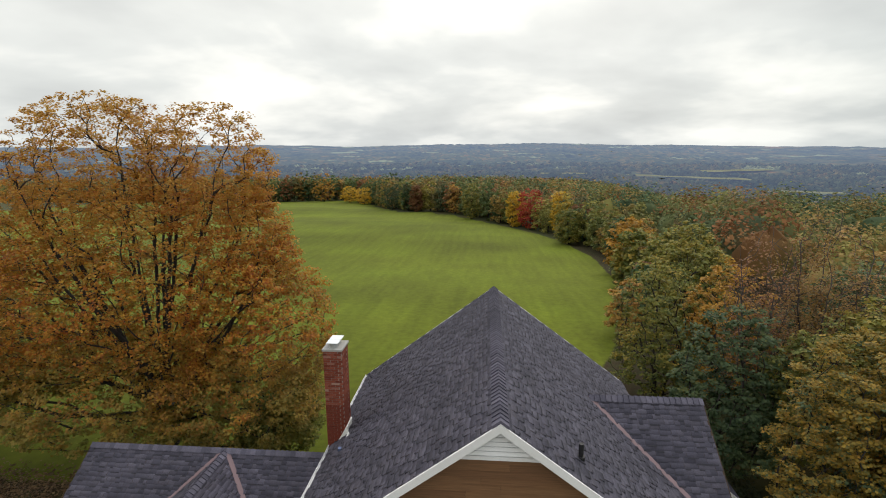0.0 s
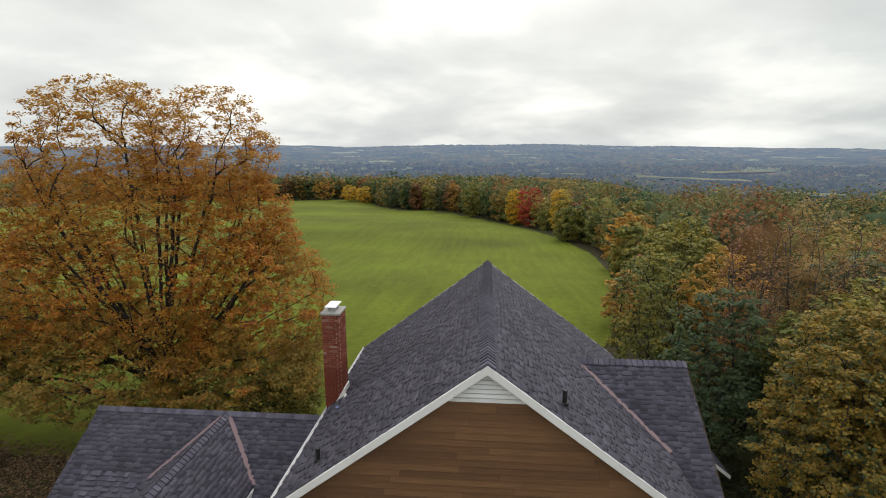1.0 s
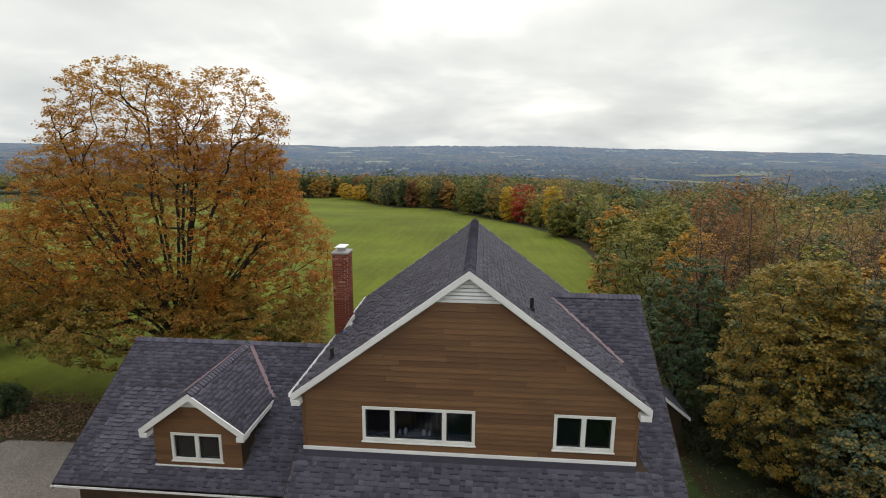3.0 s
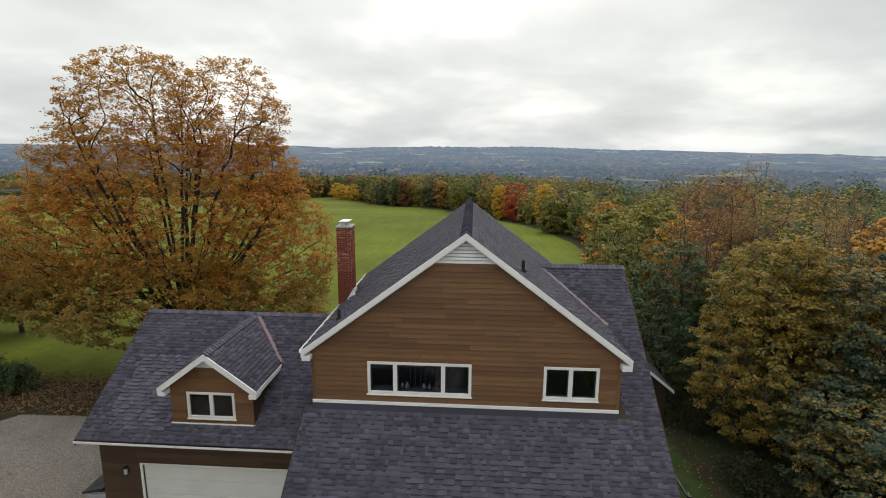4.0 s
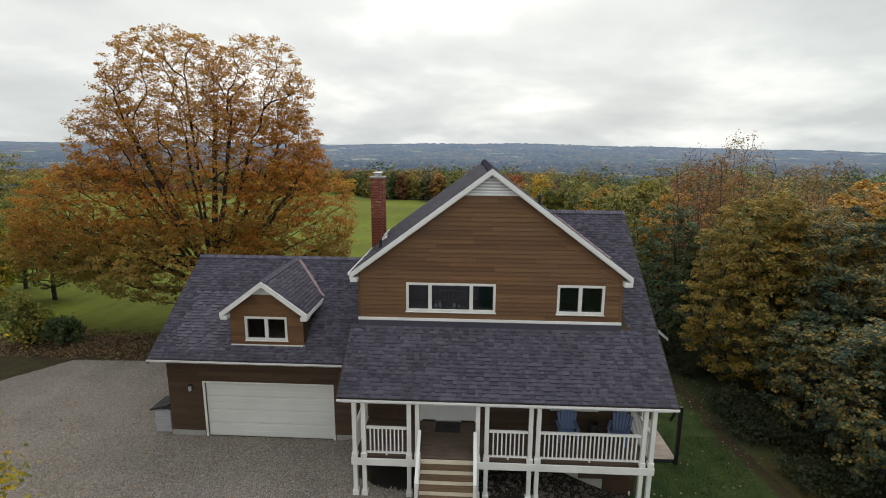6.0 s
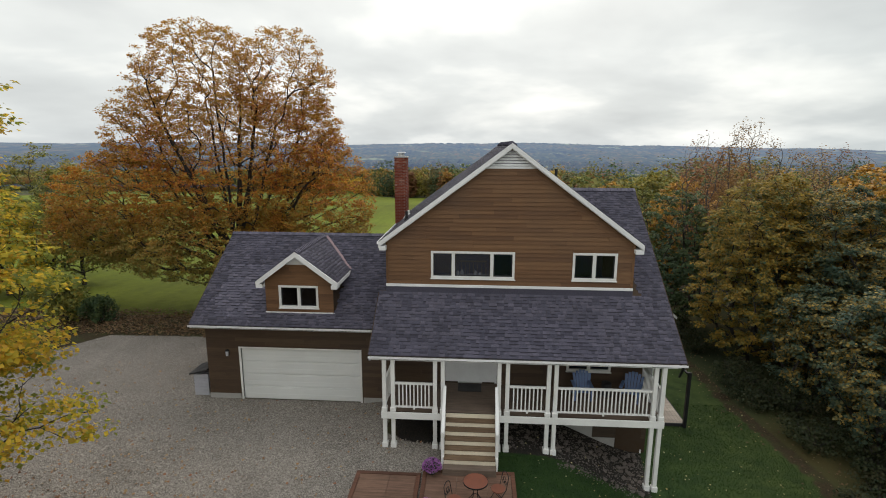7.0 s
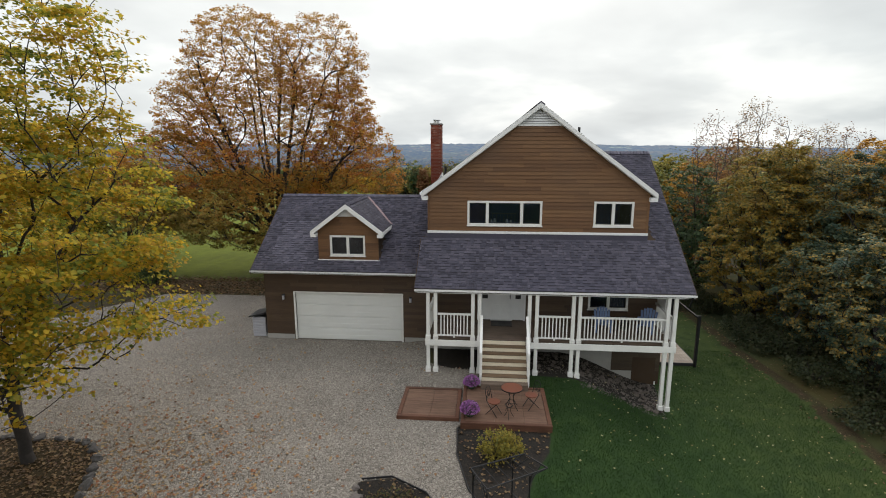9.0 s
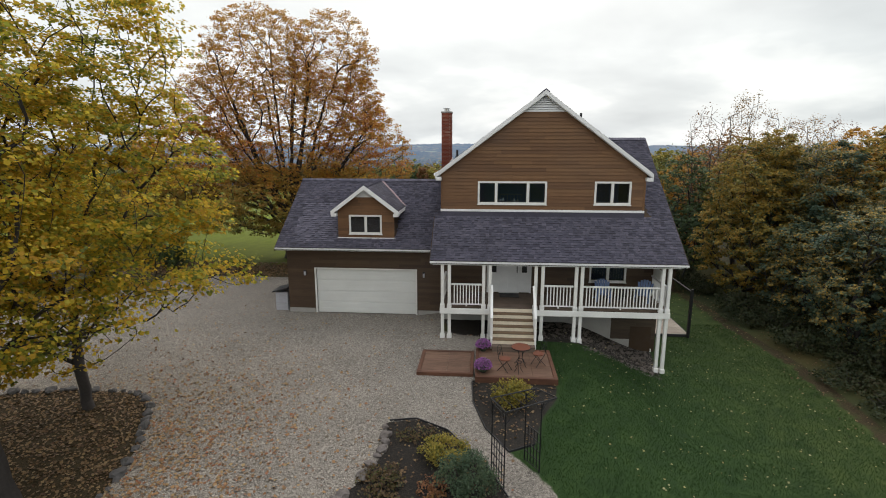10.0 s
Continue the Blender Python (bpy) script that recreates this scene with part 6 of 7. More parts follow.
def build_far_woods():
    """The wood beyond: crowns past counting, each a heap of leaf clumps."""
    rng = np.random.default_rng(21)
    n = 5600
    x = np.concatenate([rng.uniform(-60, 420, n), rng.uniform(-480, 120, n // 2), rng.uniform(-260, -60, 300)])
    y = np.concatenate([25 + rng.random(n) ** 0.9 * 560, rng.uniform(340, 640, n // 2), rng.uniform(60, 340, 300)])
    d = signed(FIELD, x, y)
    ok = (d < -14) & ~((x < 24) & (y < 60) & (x > -120)) & (x > np.interp(y, [0, 45, 60, 140, 230, 350], [27, 24, 29, 30, -20, -400])) | ((d < -6) & (x < -150))
    ok &= (np.abs(x) < 1.0 * (y + 25) + 25) & (y < 620)
    x, y = x[ok], y[ok]
    z = land(x, y)
    h = rng.uniform(9.5, 14.0, len(x)) * np.interp(y, [30, 70], [0.75, 1.0]) * (1 + 0.0006 * y)
    w = h * rng.uniform(0.34, 0.54, len(x))
    tone = rng.random(len(x))
    per = np.interp(y, [60, 110, 200, 300, 410, 620], [640, 360, 110, 44, 26, 14]).astype(int)
    # each crown is a heap of smaller heads, with dark gaps between them
    nl = 11
    head = rng.normal(0, 1, (len(x), nl, 3))
    head /= np.linalg.norm(head, axis=2)[..., None]
    head[..., 2] = np.abs(head[..., 2]) * 1.15 - 0.3
    head[:, 0] = (0, 0, 0.95)
    hr = rng.uniform(0.28, 0.5, (len(x), nl)) * w[:, None]
    mid = np.stack([x[:, None] + head[..., 0] * w[:, None] * 0.68, y[:, None] + head[..., 1] * w[:, None] * 0.68, z[:, None] + h[:, None] * (0.52 + 0.36 * head[..., 2])], -1)
    k = np.repeat(np.arange(len(x)), per)
    e = rng.integers(0, nl, len(k))
    g = rng.normal(0, 1, (len(k), 3)) + head[k, e] * 0.7
    g /= np.linalg.norm(g, axis=1)[:, None]
    g[:, 2] = np.where(g[:, 2] < -0.3, -g[:, 2], g[:, 2])
    P = mid[k, e] + g * (hr[k, e] * rng.uniform(0.8, 1.15, len(k)))[:, None] * (1, 1, 1.15)
    size = np.interp(y, [60, 110, 200, 300, 410, 620], [0.46, 0.56, 0.95, 1.4, 1.8, 2.6])[k]
    V, Fc = leaf_quads(P, size, rng, 0.2, 1.2, g * 1.5 + (0, 0, 0.25))
    # the close-packed heart of each crown, a rough dome under its outer leaves
    na, nr = 7, 4
    el = np.linspace(-0.35, 1.45, nr)
    az = np.arange(na) * 2 * math.pi / na
    dome = np.stack([np.outer(np.cos(el), np.cos(az)), np.outer(np.cos(el), np.sin(az)), np.outer(np.sin(el), np.ones(na))], -1).reshape(-1, 3)
    jit = 0.6 * (1 + rng.normal(0, 0.1, (len(x), len(dome), 1)))
    D = dome[None] * jit
    core = np.stack([x[:, None] + D[..., 0] * w[:, None], y[:, None] + D[..., 1] * w[:, None], z[:, None] + h[:, None] * (0.48 + 0.42 * D[..., 2])], -1)
    q = np.array([(r * na + c, r * na + (c + 1) % na, (r + 1) * na + (c + 1) % na, (r + 1) * na + c) for r in range(nr - 1) for c in range(na)])
    CF = (q[None] + (np.arange(len(x)) * len(dome))[:, None, None]).reshape(-1, 4) + len(V)
    V, Fc = np.concatenate([V, core.reshape(-1, 3)]), np.concatenate([Fc, CF])
    ob = rawmesh("far_woods", V, Fc, None)
    a = ob.data.attributes.new("tone", "FLOAT", "FACE")
    a.data.foreach_set("value", np.concatenate([tone[k], np.repeat(tone, len(q))]).astype(np.float32))
    m, nt, b = blank("far_wood_leaves", 0.8, 0.0, 0.1)
    at = nt.nodes.new("ShaderNodeAttribute")
    at.attribute_name = "tone"
    drift = grey(nt, noise_node(nt, 0.014, 3, 0.6), 0.0, 1.0, 0.36, 0.64)
    f = mathn(nt, "ADD", mathn(nt, "MULTIPLY", drift, 0.42), mathn(nt, "MULTIPLY", at.outputs["Fac"], 0.58))
    c = ramp_node(nt, f, [(0.05, (0.070, 0.120, 0.066)), (0.24, (0.092, 0.14, 0.07)), (0.36, (0.17, 0.18, 0.068)), (0.44, (0.32, 0.20, 0.066)), (0.52, (0.105, 0.145, 0.072)), (0.62, (0.24, 0.22, 0.066)), (0.70, (0.32, 0.15, 0.066)), (0.80, (0.10, 0.14, 0.075)), (0.90, (0.30, 0.21, 0.07)), (0.97, (0.19, 0.12, 0.08))])
    own = mathn(nt, "FRACT", mathn(nt, "MULTIPLY", at.outputs["Fac"], 13.7))
    c = mixc(nt, 1.0, c, grey(nt, own, 0.7, 1.35, 0.0, 1.0), "MULTIPLY")
    c = mixc(nt, 1.0, c, grey(nt, random_of(nt, True), 0.65, 1.2, 0.0, 1.0), "MULTIPLY")
    nt.links.new(c, b.inputs["Base Color"])
    tr = nt.nodes.new("ShaderNodeBsdfTranslucent")
    nt.links.new(c, tr.inputs["Color"])
    mx = nt.nodes.new("ShaderNodeMixShader")
    mx.inputs[0].default_value = 0.3
    nt.links.new(b.outputs[0], mx.inputs[1]); nt.links.new(tr.outputs[0], mx.inputs[2])
    nt.links.new(mx.outputs[0], nt.nodes["Material Output"].inputs["Surface"])
    ob.data.materials.append(m)
    tagged(ob, "mixed autumn wood of green, rust and gold crowns", "woodland", kind="stuff")


build_big_maple()
for k_, (b_, h_, m_) in enumerate((((-9.6, 21.4), 4.2, L_OLIVE),)):
    tree("understory_tree", "low olive and gold tree under the big maple", b_, [(0, 0, h_ * 0.55, h_ * 0.42, h_ * 0.42, h_ * 0.45)], 130, 80, 0.6, 0.13, m_, BARK, 0.08, 0.8, 300 + k_, 2, 0.010, group="low trees behind the garage", step=0.4)
for k_, (b_, h_, w_, m_, l_) in enumerate((((-31.5, 27.5), 10.2, 3.0, L_OLIVE, "olive green tree tinged with yellow"), ((-37.0, 31.0), 11.5, 3.6, L_OLIVE, "olive green tree tinged with yellow"), ((-34.0, 23.5), 7.5, 2.7, L_YELLOW, "green and gold tree by the field"), ((-42.0, 26.0), 10.0, 3.6, L_ORANGE, "gold and orange tree by the field"))):
    tree("field_tree", l_, b_, [(0, 0, h_ * 0.66, w_ * 0.8, w_ * 0.8, h_ * 0.33), (0.3, 0, h_ * 0.4, w_, w_, h_ * 0.3), (-w_ * 0.5, -0.4, h_ * 0.52, w_ * 0.55, w_ * 0.6, h_ * 0.2), (w_ * 0.5, 0.4, h_ * 0.6, w_ * 0.5, w_ * 0.5, h_ * 0.22)], 420, 30, 0.5, 0.17, m_, BARK, 0.16, 1.8, 330 + k_, 1, 0.012, group="trees beyond the big maple", step=0.5, shell=0.35, flatten=0.5)
build_yard_trees()
build_edge_trees()
conifer((15.6, 3.2), 4.2, 1.7, 7)
conifer((22.6, 19.2), 10.6, 1.9, 8)
build_tree_line()
build_far_woods()


# ---- porch and steps ----
PY = 5.94
DECK_Z = 1.35


def build_porch():
    porch = empty("porch", "raised white-railed front porch with paired square posts", "porch", (1.2, 6.5, 0))
    pairs = [(-3.42, -3.13), (-1.70, -1.44), (0.44, 0.72), (2.07, 2.31), (5.51, 5.77)]
    for pair in pairs:
        for x in pair:
            g = float(land(x, PY)) - 0.05
            p = part("post", boxed(x - 0.066, x + 0.066, PY - 0.066, PY + 0.066, g, 3.15, bevel=0.006), CREAM, porch)
            part("post_base", boxed(x - 0.1, x + 0.1, PY - 0.1, PY + 0.1, g, g + 0.22, bevel=0.01), CREAM, p)
            part("post_collar", boxed(x - 0.095, x + 0.095, PY - 0.095, PY + 0.095, 1.28, 1.43, bevel=0.008), CREAM, p)
    for x0, x1 in ((-3.53, -1.36), (0.36, 5.88)):
        part("skirt_beam", boxed(x0, x1, PY - 0.115, PY - 0.078, 1.03, 1.275, bevel=0.006), CREAM, porch, "white skirt board")
    part("skirt_beam", boxed(5.845, 5.88, PY - 0.07, GY0 - 0.02, 1.03, 1.275), CREAM, porch)
    part("skirt_beam", boxed(-3.53, -3.50, PY - 0.07, GY0 - 0.05, 1.03, 1.275), CREAM, porch)
    part("header_beam", boxed(-3.55, 5.9, PY - 0.05, PY + 0.09, 3.15, 3.24), WHITE, porch, "white header beam")
    part("rim_joist", boxed(-3.48, 5.84, PY + 0.08, PY + 0.12, 1.05, 1.31), DECK, porch)
    # deck boards run along the front
    y, k = PY - 0.07, 0
    rng = random.Random(2)
    while y < GY0 - 0.06:
        y1 = min(y + 0.138, GY0 - 0.05)
        part("deck_board", boxed(-3.5 if y > PY + 0.0 else -1.36, 5.84 if y > PY + 0.0 else 0.36, y, y1, DECK_Z - 0.035, DECK_Z + rng.uniform(-0.002, 0.002), bevel=0.004), DECK, porch)
        y += 0.143
    for x in (-2.2, 0.9, 3.9):
        part("joist", boxed(x - 0.03, x + 0.03, PY + 0.13, GY0 - 0.04, 1.08, 1.31), DECK, porch)

    def railing(p, q, solid_ends=True):
        (xa, ya), (xb, yb) = p, q
        r = part("railing", bar(bmesh.new(), (xa, ya, 2.295), (xb, yb, 2.295), 0.085, 0.06), CREAM, porch, "white painted baluster railing")
        part("bottom_rail", bar(bmesh.new(), (xa, ya, 1.44), (xb, yb, 1.44), 0.06, 0.05), CREAM, r)
        L = math.hypot(xb - xa, yb - ya)
        n = int(L / 0.125)
        for k in range(1, n):
            x, y = xa + (xb - xa) * k / n, ya + (yb - ya) * k / n
            part("baluster", bar(bmesh.new(), (x, y, 1.46), (x, y, 2.27), 0.042), CREAM, r)
        for k in range(1, max(2, int(L / 1.1))):
            f = k / max(2, int(L / 1.1))
            part("rail_foot", boxed(xa + (xb - xa) * f - 0.03, xa + (xb - xa) * f + 0.03, ya + (yb - ya) * f - 0.03, ya + (yb - ya) * f + 0.03, DECK_Z, 1.42), CREAM, r)
    railing((-3.05, PY), (-1.78, PY))
    railing((0.80, PY), (1.99, PY))
    railing((2.39, PY), (5.43, PY))
    railing((5.77, PY + 0.08), (5.77, GY0 - 0.05))
    railing((-3.42, PY + 0.08), (-3.42, GY0 - 0.05))
    # screen panel at the far end
    part("end_screen", boxed(5.80, 5.83, GY0 - 1.0, GY0 - 0.06, 2.33, 2.75), CREAM, porch, "white slatted end screen")
    # downspout at the corner
    bm = bar(bmesh.new(), (6.3, EY - 0.05, EZ - 0.12), (6.32, EY + 0.25, 2.75), 0.06)
    part("downspout", bm, BLACK, porch, "thin black downspout")


def build_steps():
    st = empty("porch_steps", "white and brown wooden porch steps with sloped handrails", "stairs", (-0.5, 5.2, 0))
    n, rise, run = 6, 0.185, 0.245
    x0, x1 = -1.36, 0.36
    for k in range(n):
        zt = DECK_Z - 0.004 - k * rise
        yf = PY - 0.115 - k * run
        part("riser", boxed(x0 + 0.04, x1 - 0.04, yf, yf + 0.022, zt - rise + 0.003, zt - 0.036, bevel=0.003), STEPCREAM, st, "cream painted riser" if k == 0 else "")
        if k < n - 1:
            z = zt - rise
            for j in range(2):
                a = yf - run - 0.02 + j * 0.142
                part("tread_board", boxed(x0 + 0.04, x1 - 0.04, a, a + 0.136, z - 0.035, z, bevel=0.004), TREAD, st)
    for x in (x0, x1):
        bm = bmesh.new()
        yb, zb = PY - 0.115 - n * run, DECK_Z - n * rise
        s = 0.03
        solid(bm, [(x - s, PY - 0.12, DECK_Z - 0.28), (x - s, PY - 0.12, DECK_Z + 0.03), (x - s, yb + 0.28, zb + 0.2), (x - s, yb + 0.24, zb - 0.2), (x - s, yb + 0.5, zb - 0.2)],
              [(x + s, PY - 0.12, DECK_Z - 0.28), (x + s, PY - 0.12, DECK_Z + 0.03), (x + s, yb + 0.28, zb + 0.2), (x + s, yb + 0.24, zb - 0.2), (x + s, yb + 0.5, zb - 0.2)])
        part("stringer", bm, CREAM, st)
        h = part("handrail", bar(bmesh.new(), (x, PY - 0.1, DECK_Z + 0.95), (x, yb + 0.35, zb + 1.02), 0.10, 0.05), CREAM, st, "white sloped handrail")
        part("newel_post", boxed(x - 0.05, x + 0.05, yb + 0.33, yb + 0.43, zb - 0.2, zb + 1.0, bevel=0.006), CREAM, st)
        for j in (1, 2, 3, 4, 5):
            f = j / 6
            y, z = PY - 0.12 + (yb + 0.38 - PY + 0.12) * f, DECK_Z + (zb - DECK_Z) * f
            part("baluster", bar(bmesh.new(), (x, y, z + 0.06), (x, y, z + 0.93), 0.035), CREAM, st)
    part("bottom_step", boxed(x0 + 0.02, x1 - 0.02, PY - 0.115 - n * run - 0.02, PY - 0.115 - n * run + 0.5, -0.1, DECK_Z - n * rise - 0.002, bevel=0.006), DECK, st, "brown wooden bottom step")
    tagged(part("door_mat", boxed(-0.98, -0.12, GY0 - 0.75, GY0 - 0.12, DECK_Z + 0.001, DECK_Z + 0.018, bevel=0.005), DARK), "dark doormat before the front door", "mat")


def adirondack(x, y, turn):
    c = empty("adirondack_chair", "blue slatted garden armchair on the porch", "chair", (x, y, DECK_Z), "porch chairs")
    M = pose(0, 0, 0, 0, 0, turn) @ Matrix.Scale(0.88, 4)

    def put(name, bm):
        bm.transform(M)
        ob = part(name, bm, BLUE)
        ob.parent = c
    for k in range(6):
        a = -0.26 + k * 0.105
        h = 0.80 + 0.20 * math.sin(math.pi * (k + 0.5) / 6)
        fan = (a + 0.045) * 0.22
        put("back_slat", solid(bmesh.new(), [(a, 0.22, 0.30), (a + 0.09, 0.22, 0.30), (a + 0.09, 0.245, 0.30), (a, 0.245, 0.30)], [(a - 0.008 + fan, 0.45, h), (a + 0.098 + fan, 0.45, h), (a + 0.098 + fan, 0.475, h), (a - 0.008 + fan, 0.475, h)]))
    for k in range(5):
        y0 = -0.32 + k * 0.11
        put("seat_slat", boxed(-0.27, 0.27, y0, y0 + 0.095, 0.36 - k * 0.02, 0.38 - k * 0.02))
    for s in (-1, 1):
        put("arm", boxed(s * 0.34 - 0.065, s * 0.34 + 0.065, -0.38, 0.34, 0.56, 0.585, bevel=0.008))
        put("front_leg", boxed(s * 0.32 - 0.03, s * 0.32 + 0.03, -0.34, -0.28, 0, 0.56))
        put("rear_leg", solid(bmesh.new(), [(s * 0.30 - 0.02, 0.40, 0), (s * 0.30 + 0.02, 0.40, 0), (s * 0.30 + 0.02, 0.48, 0), (s * 0.30 - 0.02, 0.48, 0)], [(s * 0.30 - 0.02, -0.3, 0.28), (s * 0.30 + 0.02, -0.3, 0.28), (s * 0.30 + 0.02, -0.3, 0.38), (s * 0.30 - 0.02, -0.3, 0.38)]))


def build_side_deck():
    d = empty("side_deck", "low weathered plank deck beside the house", "deck", (7.4, 11.5, -1.4))
    x = 6.15
    while x < 8.4:
        part("plank", boxed(x, x + 0.136, 10.1, 13.4, -1.19, -1.155, bevel=0.004), PALEDECK, d)
        x += 0.142
    part("rim", boxed(6.15, 8.42, 10.06, 10.097, -1.4, -1.16), DARK, d)
    part("rim", boxed(8.425, 8.455, 10.06, 13.4, -1.4, -1.16), DARK, d)
    for px, py in ((8.36, 10.0), (8.36, 13.2)):
        part("post", boxed(px - 0.06, px + 0.06, py - 0.06, py + 0.06, float(land(px, py)) - 0.3, 1.15), BLACK, d, "black deck post")
    part("deck_rail", boxed(8.33, 8.39, 10.07, 13.13, 0.98, 1.05), BLACK, d)


# ---- patio ----
def platform(label, x0, x1, y0, y1, top, low):
    p = empty("patio_platform", label, "platform", ((x0 + x1) / 2, (y0 + y1) / 2, low), "wooden patio platforms")
    e = 0.13
    for a, b, c, d in ((x0, x1, y0, y0 + e), (x0, x1, y1 - e, y1), (x0, x0 + e, y0 + e, y1 - e), (x1 - e, x1, y0 + e, y1 - e)):
        part("edging_board", boxed(a, b, c, d, low, top + 0.02, bevel=0.006), TRIMWOOD, p)
    part("bed", boxed(x0 + e, x1 - e, y0 + e, y1 - e, low, top - 0.03), MORTAR, p)
    x = x0 + e + 0.003
    rng = random.Random(int(x0 * 10))
    while x < x1 - e - 0.05:
        w = min(0.95, x1 - e - x - 0.003)
        y = y0 + e + 0.003
        while y < y1 - e - 0.05:
            L = min(0.95, y1 - e - y - 0.003)
            part("paver", boxed(x, x + w - 0.006, y, y + L - 0.006, top - 0.05, top + rng.uniform(-0.002, 0.002), bevel=0.004), PATIO, p)
            y += L
        x += w
    return p


def bistro_chair(x, y, z, turn):
    c = empty("bistro_chair", "folding black iron bistro chair with a rust-red seat", "chair", (x, y, z), "chairs round the bistro table")
    M = pose(0, 0, 0, 0, 0, turn)

    def put(name, bm, mat=BLACK, label=""):
        bm.transform(M)
        ob = part(name, bm, mat, None, label)
        ob.parent = c
    bm = bmesh.new()
    bmesh.ops.create_cone(bm, cap_ends=True, segments=20, radius1=0.20, radius2=0.205, depth=0.03, matrix=Matrix.Translation((0, 0, 0.45)))
    put("seat", bm, TABLETOP, "rust-red round seat")
    for s in (-1, 1):
        put("leg", bar(bmesh.new(), (s * 0.17, -0.20, 0), (s * 0.17, 0.17, 0.46), 0.022, sides=6))
        put("leg", bar(bmesh.new(), (s * 0.15, 0.22, 0), (s * 0.15, -0.16, 0.44), 0.022, sides=6))
        put("back_post", bar(bmesh.new(), (s * 0.17, 0.17, 0.46), (s * 0.16, 0.24, 0.80), 0.022, sides=6))
    bm = bmesh.new()
    for k in range(8):
        a, b = math.pi * k / 8, math.pi * (k + 1) / 8
        bar(bm, (0.16 * math.cos(a), 0.24 + 0.02 * math.sin(a), 0.80 + 0.11 * math.sin(a)), (0.16 * math.cos(b), 0.24 + 0.02 * math.sin(b), 0.80 + 0.11 * math.sin(b)), 0.022, sides=6)
    put("back_hoop", bm)
    bm = bmesh.new()
    for cx, cz, r in ((0, 0.70, 0.07), (-0.06, 0.60, 0.05), (0.06, 0.60, 0.05)):
        for k in range(10):
            a, b = 2 * math.pi * k / 10, 2 * math.pi * (k + 1) / 10
            bar(bm, (cx + r * math.cos(a), 0.215, cz + r * math.sin(a)), (cx + r * math.cos(b), 0.215, cz + r * math.sin(b)), 0.014, sides=4)
    put("back_scroll", bm)


def bistro_table(x, y, z):
    t = empty("bistro_table", "round rust-red topped bistro table on iron legs", "table", (x, y, z))
    bm = bmesh.new()
    bmesh.ops.create_cone(bm, cap_ends=True, segments=36, radius1=0.345, radius2=0.35, depth=0.028, matrix=Matrix.Translation((0, 0, 0.72)))
    part("tabletop", bm, TABLETOP).parent = t
    bm = bmesh.new()
    for k in range(36):
        a, b = 2 * math.pi * k / 36, 2 * math.pi * (k + 1) / 36
        bar(bm, (0.354 * math.cos(a), 0.354 * math.sin(a), 0.715), (0.354 * math.cos(b), 0.354 * math.sin(b), 0.715), 0.02, 0.035)
    part("rim", bm, BLACK).parent = t
    for k in range(4):
        a = math.pi / 4 + k * math.pi / 2
        bm, prev = bmesh.new(), None
        for j in range(9):
            f = j / 8
            r = 0.24 - 0.19 * math.sin(math.pi * f) + 0.05 * (1 - f)
            q = (r * math.cos(a), r * math.sin(a), 0.70 * f)
            if prev:
                bar(bm, prev, q, 0.022, sides=6)
            prev = q
        part("leg", bm, BLACK).parent = t
    bm = bmesh.new()
    for k in range(16):
        a, b = 2 * math.pi * k / 16, 2 * math.pi * (k + 1) / 16
        bar(bm, (0.13 * math.cos(a), 0.13 * math.sin(a), 0.22), (0.13 * math.cos(b), 0.13 * math.sin(b), 0.22), 0.016, sides=5)
    part("brace_ring", bm, BLACK).parent = t


def mum(x, y, z, r):
    m = empty("potted_mum", "round purple chrysanthemum in a dark pot", "flowers", (x, y, z), "potted mums")
    bm = bmesh.new()
    bmesh.ops.create_cone(bm, cap_ends=True, segments=16, radius1=0.11, radius2=0.15, depth=0.2, matrix=Matrix.Translation((0, 0, 0.1)))
    part("pot", bm, DARK).parent = m
    rng = np.random.default_rng(int(100 * (x + y)) % 999)
    g = rng.normal(0, 1, (900, 3))
    g /= np.linalg.norm(g, axis=1)[:, None]
    g[:, 2] = np.abs(g[:, 2]) - 0.35
    P = g * r * rng.uniform(0.86, 1.0, (900, 1)) * (1, 1, 0.95) + (0, 0, 0.3)
    V, Fc = leaf_quads(P, 0.055, rng, 0.3, 1.1)
    rawmesh("blossom_head", V, Fc, L_MUM).parent = m
    g = rng.normal(0, 1, (600, 3))
    g /= np.linalg.norm(g, axis=1)[:, None]
    V, Fc = leaf_quads(g * r * 0.84 * (1, 1, 0.8) + (0, 0, 0.26), 0.05, rng, 0.3, 1.4)
    rawmesh("foliage", V, Fc, L_SHRUB).parent = m


def bush(name, label, x, y, rx, ry, h, n, size, mat, seed, twigs=14):
    rng = np.random.default_rng(seed)
    z = float(land(x, y))
    b = empty(name, label, "shrub", (x, y, z - 0.03))
    bm = bmesh.new()
    for k in range(twigs):
        a, s = rng.uniform(0, 2 * math.pi), rng.uniform(0.3, 0.85)
        bar(bm, (0.04 * math.cos(a), 0.04 * math.sin(a), 0), (rx * s * math.cos(a), ry * s * math.sin(a), h * rng.uniform(0.5, 0.95)), 0.016, sides=4)
    part("stem", bm, BARK).parent = b
    C = in_blobs([(0, 0, h * 0.55, rx, ry, h * 0.5)], 60, rng, 0.3)
    k = rng.integers(0, 60, n)
    P = C[k] + rng.normal(0, 0.11, (n, 3)) * (rx, ry, h)
    P[:, 2] = np.abs(P[:, 2]) + 0.03
    V, Fc = leaf_quads(P, size, rng, 0.5, 1.6)
    rawmesh("foliage", V, Fc, mat).parent = b


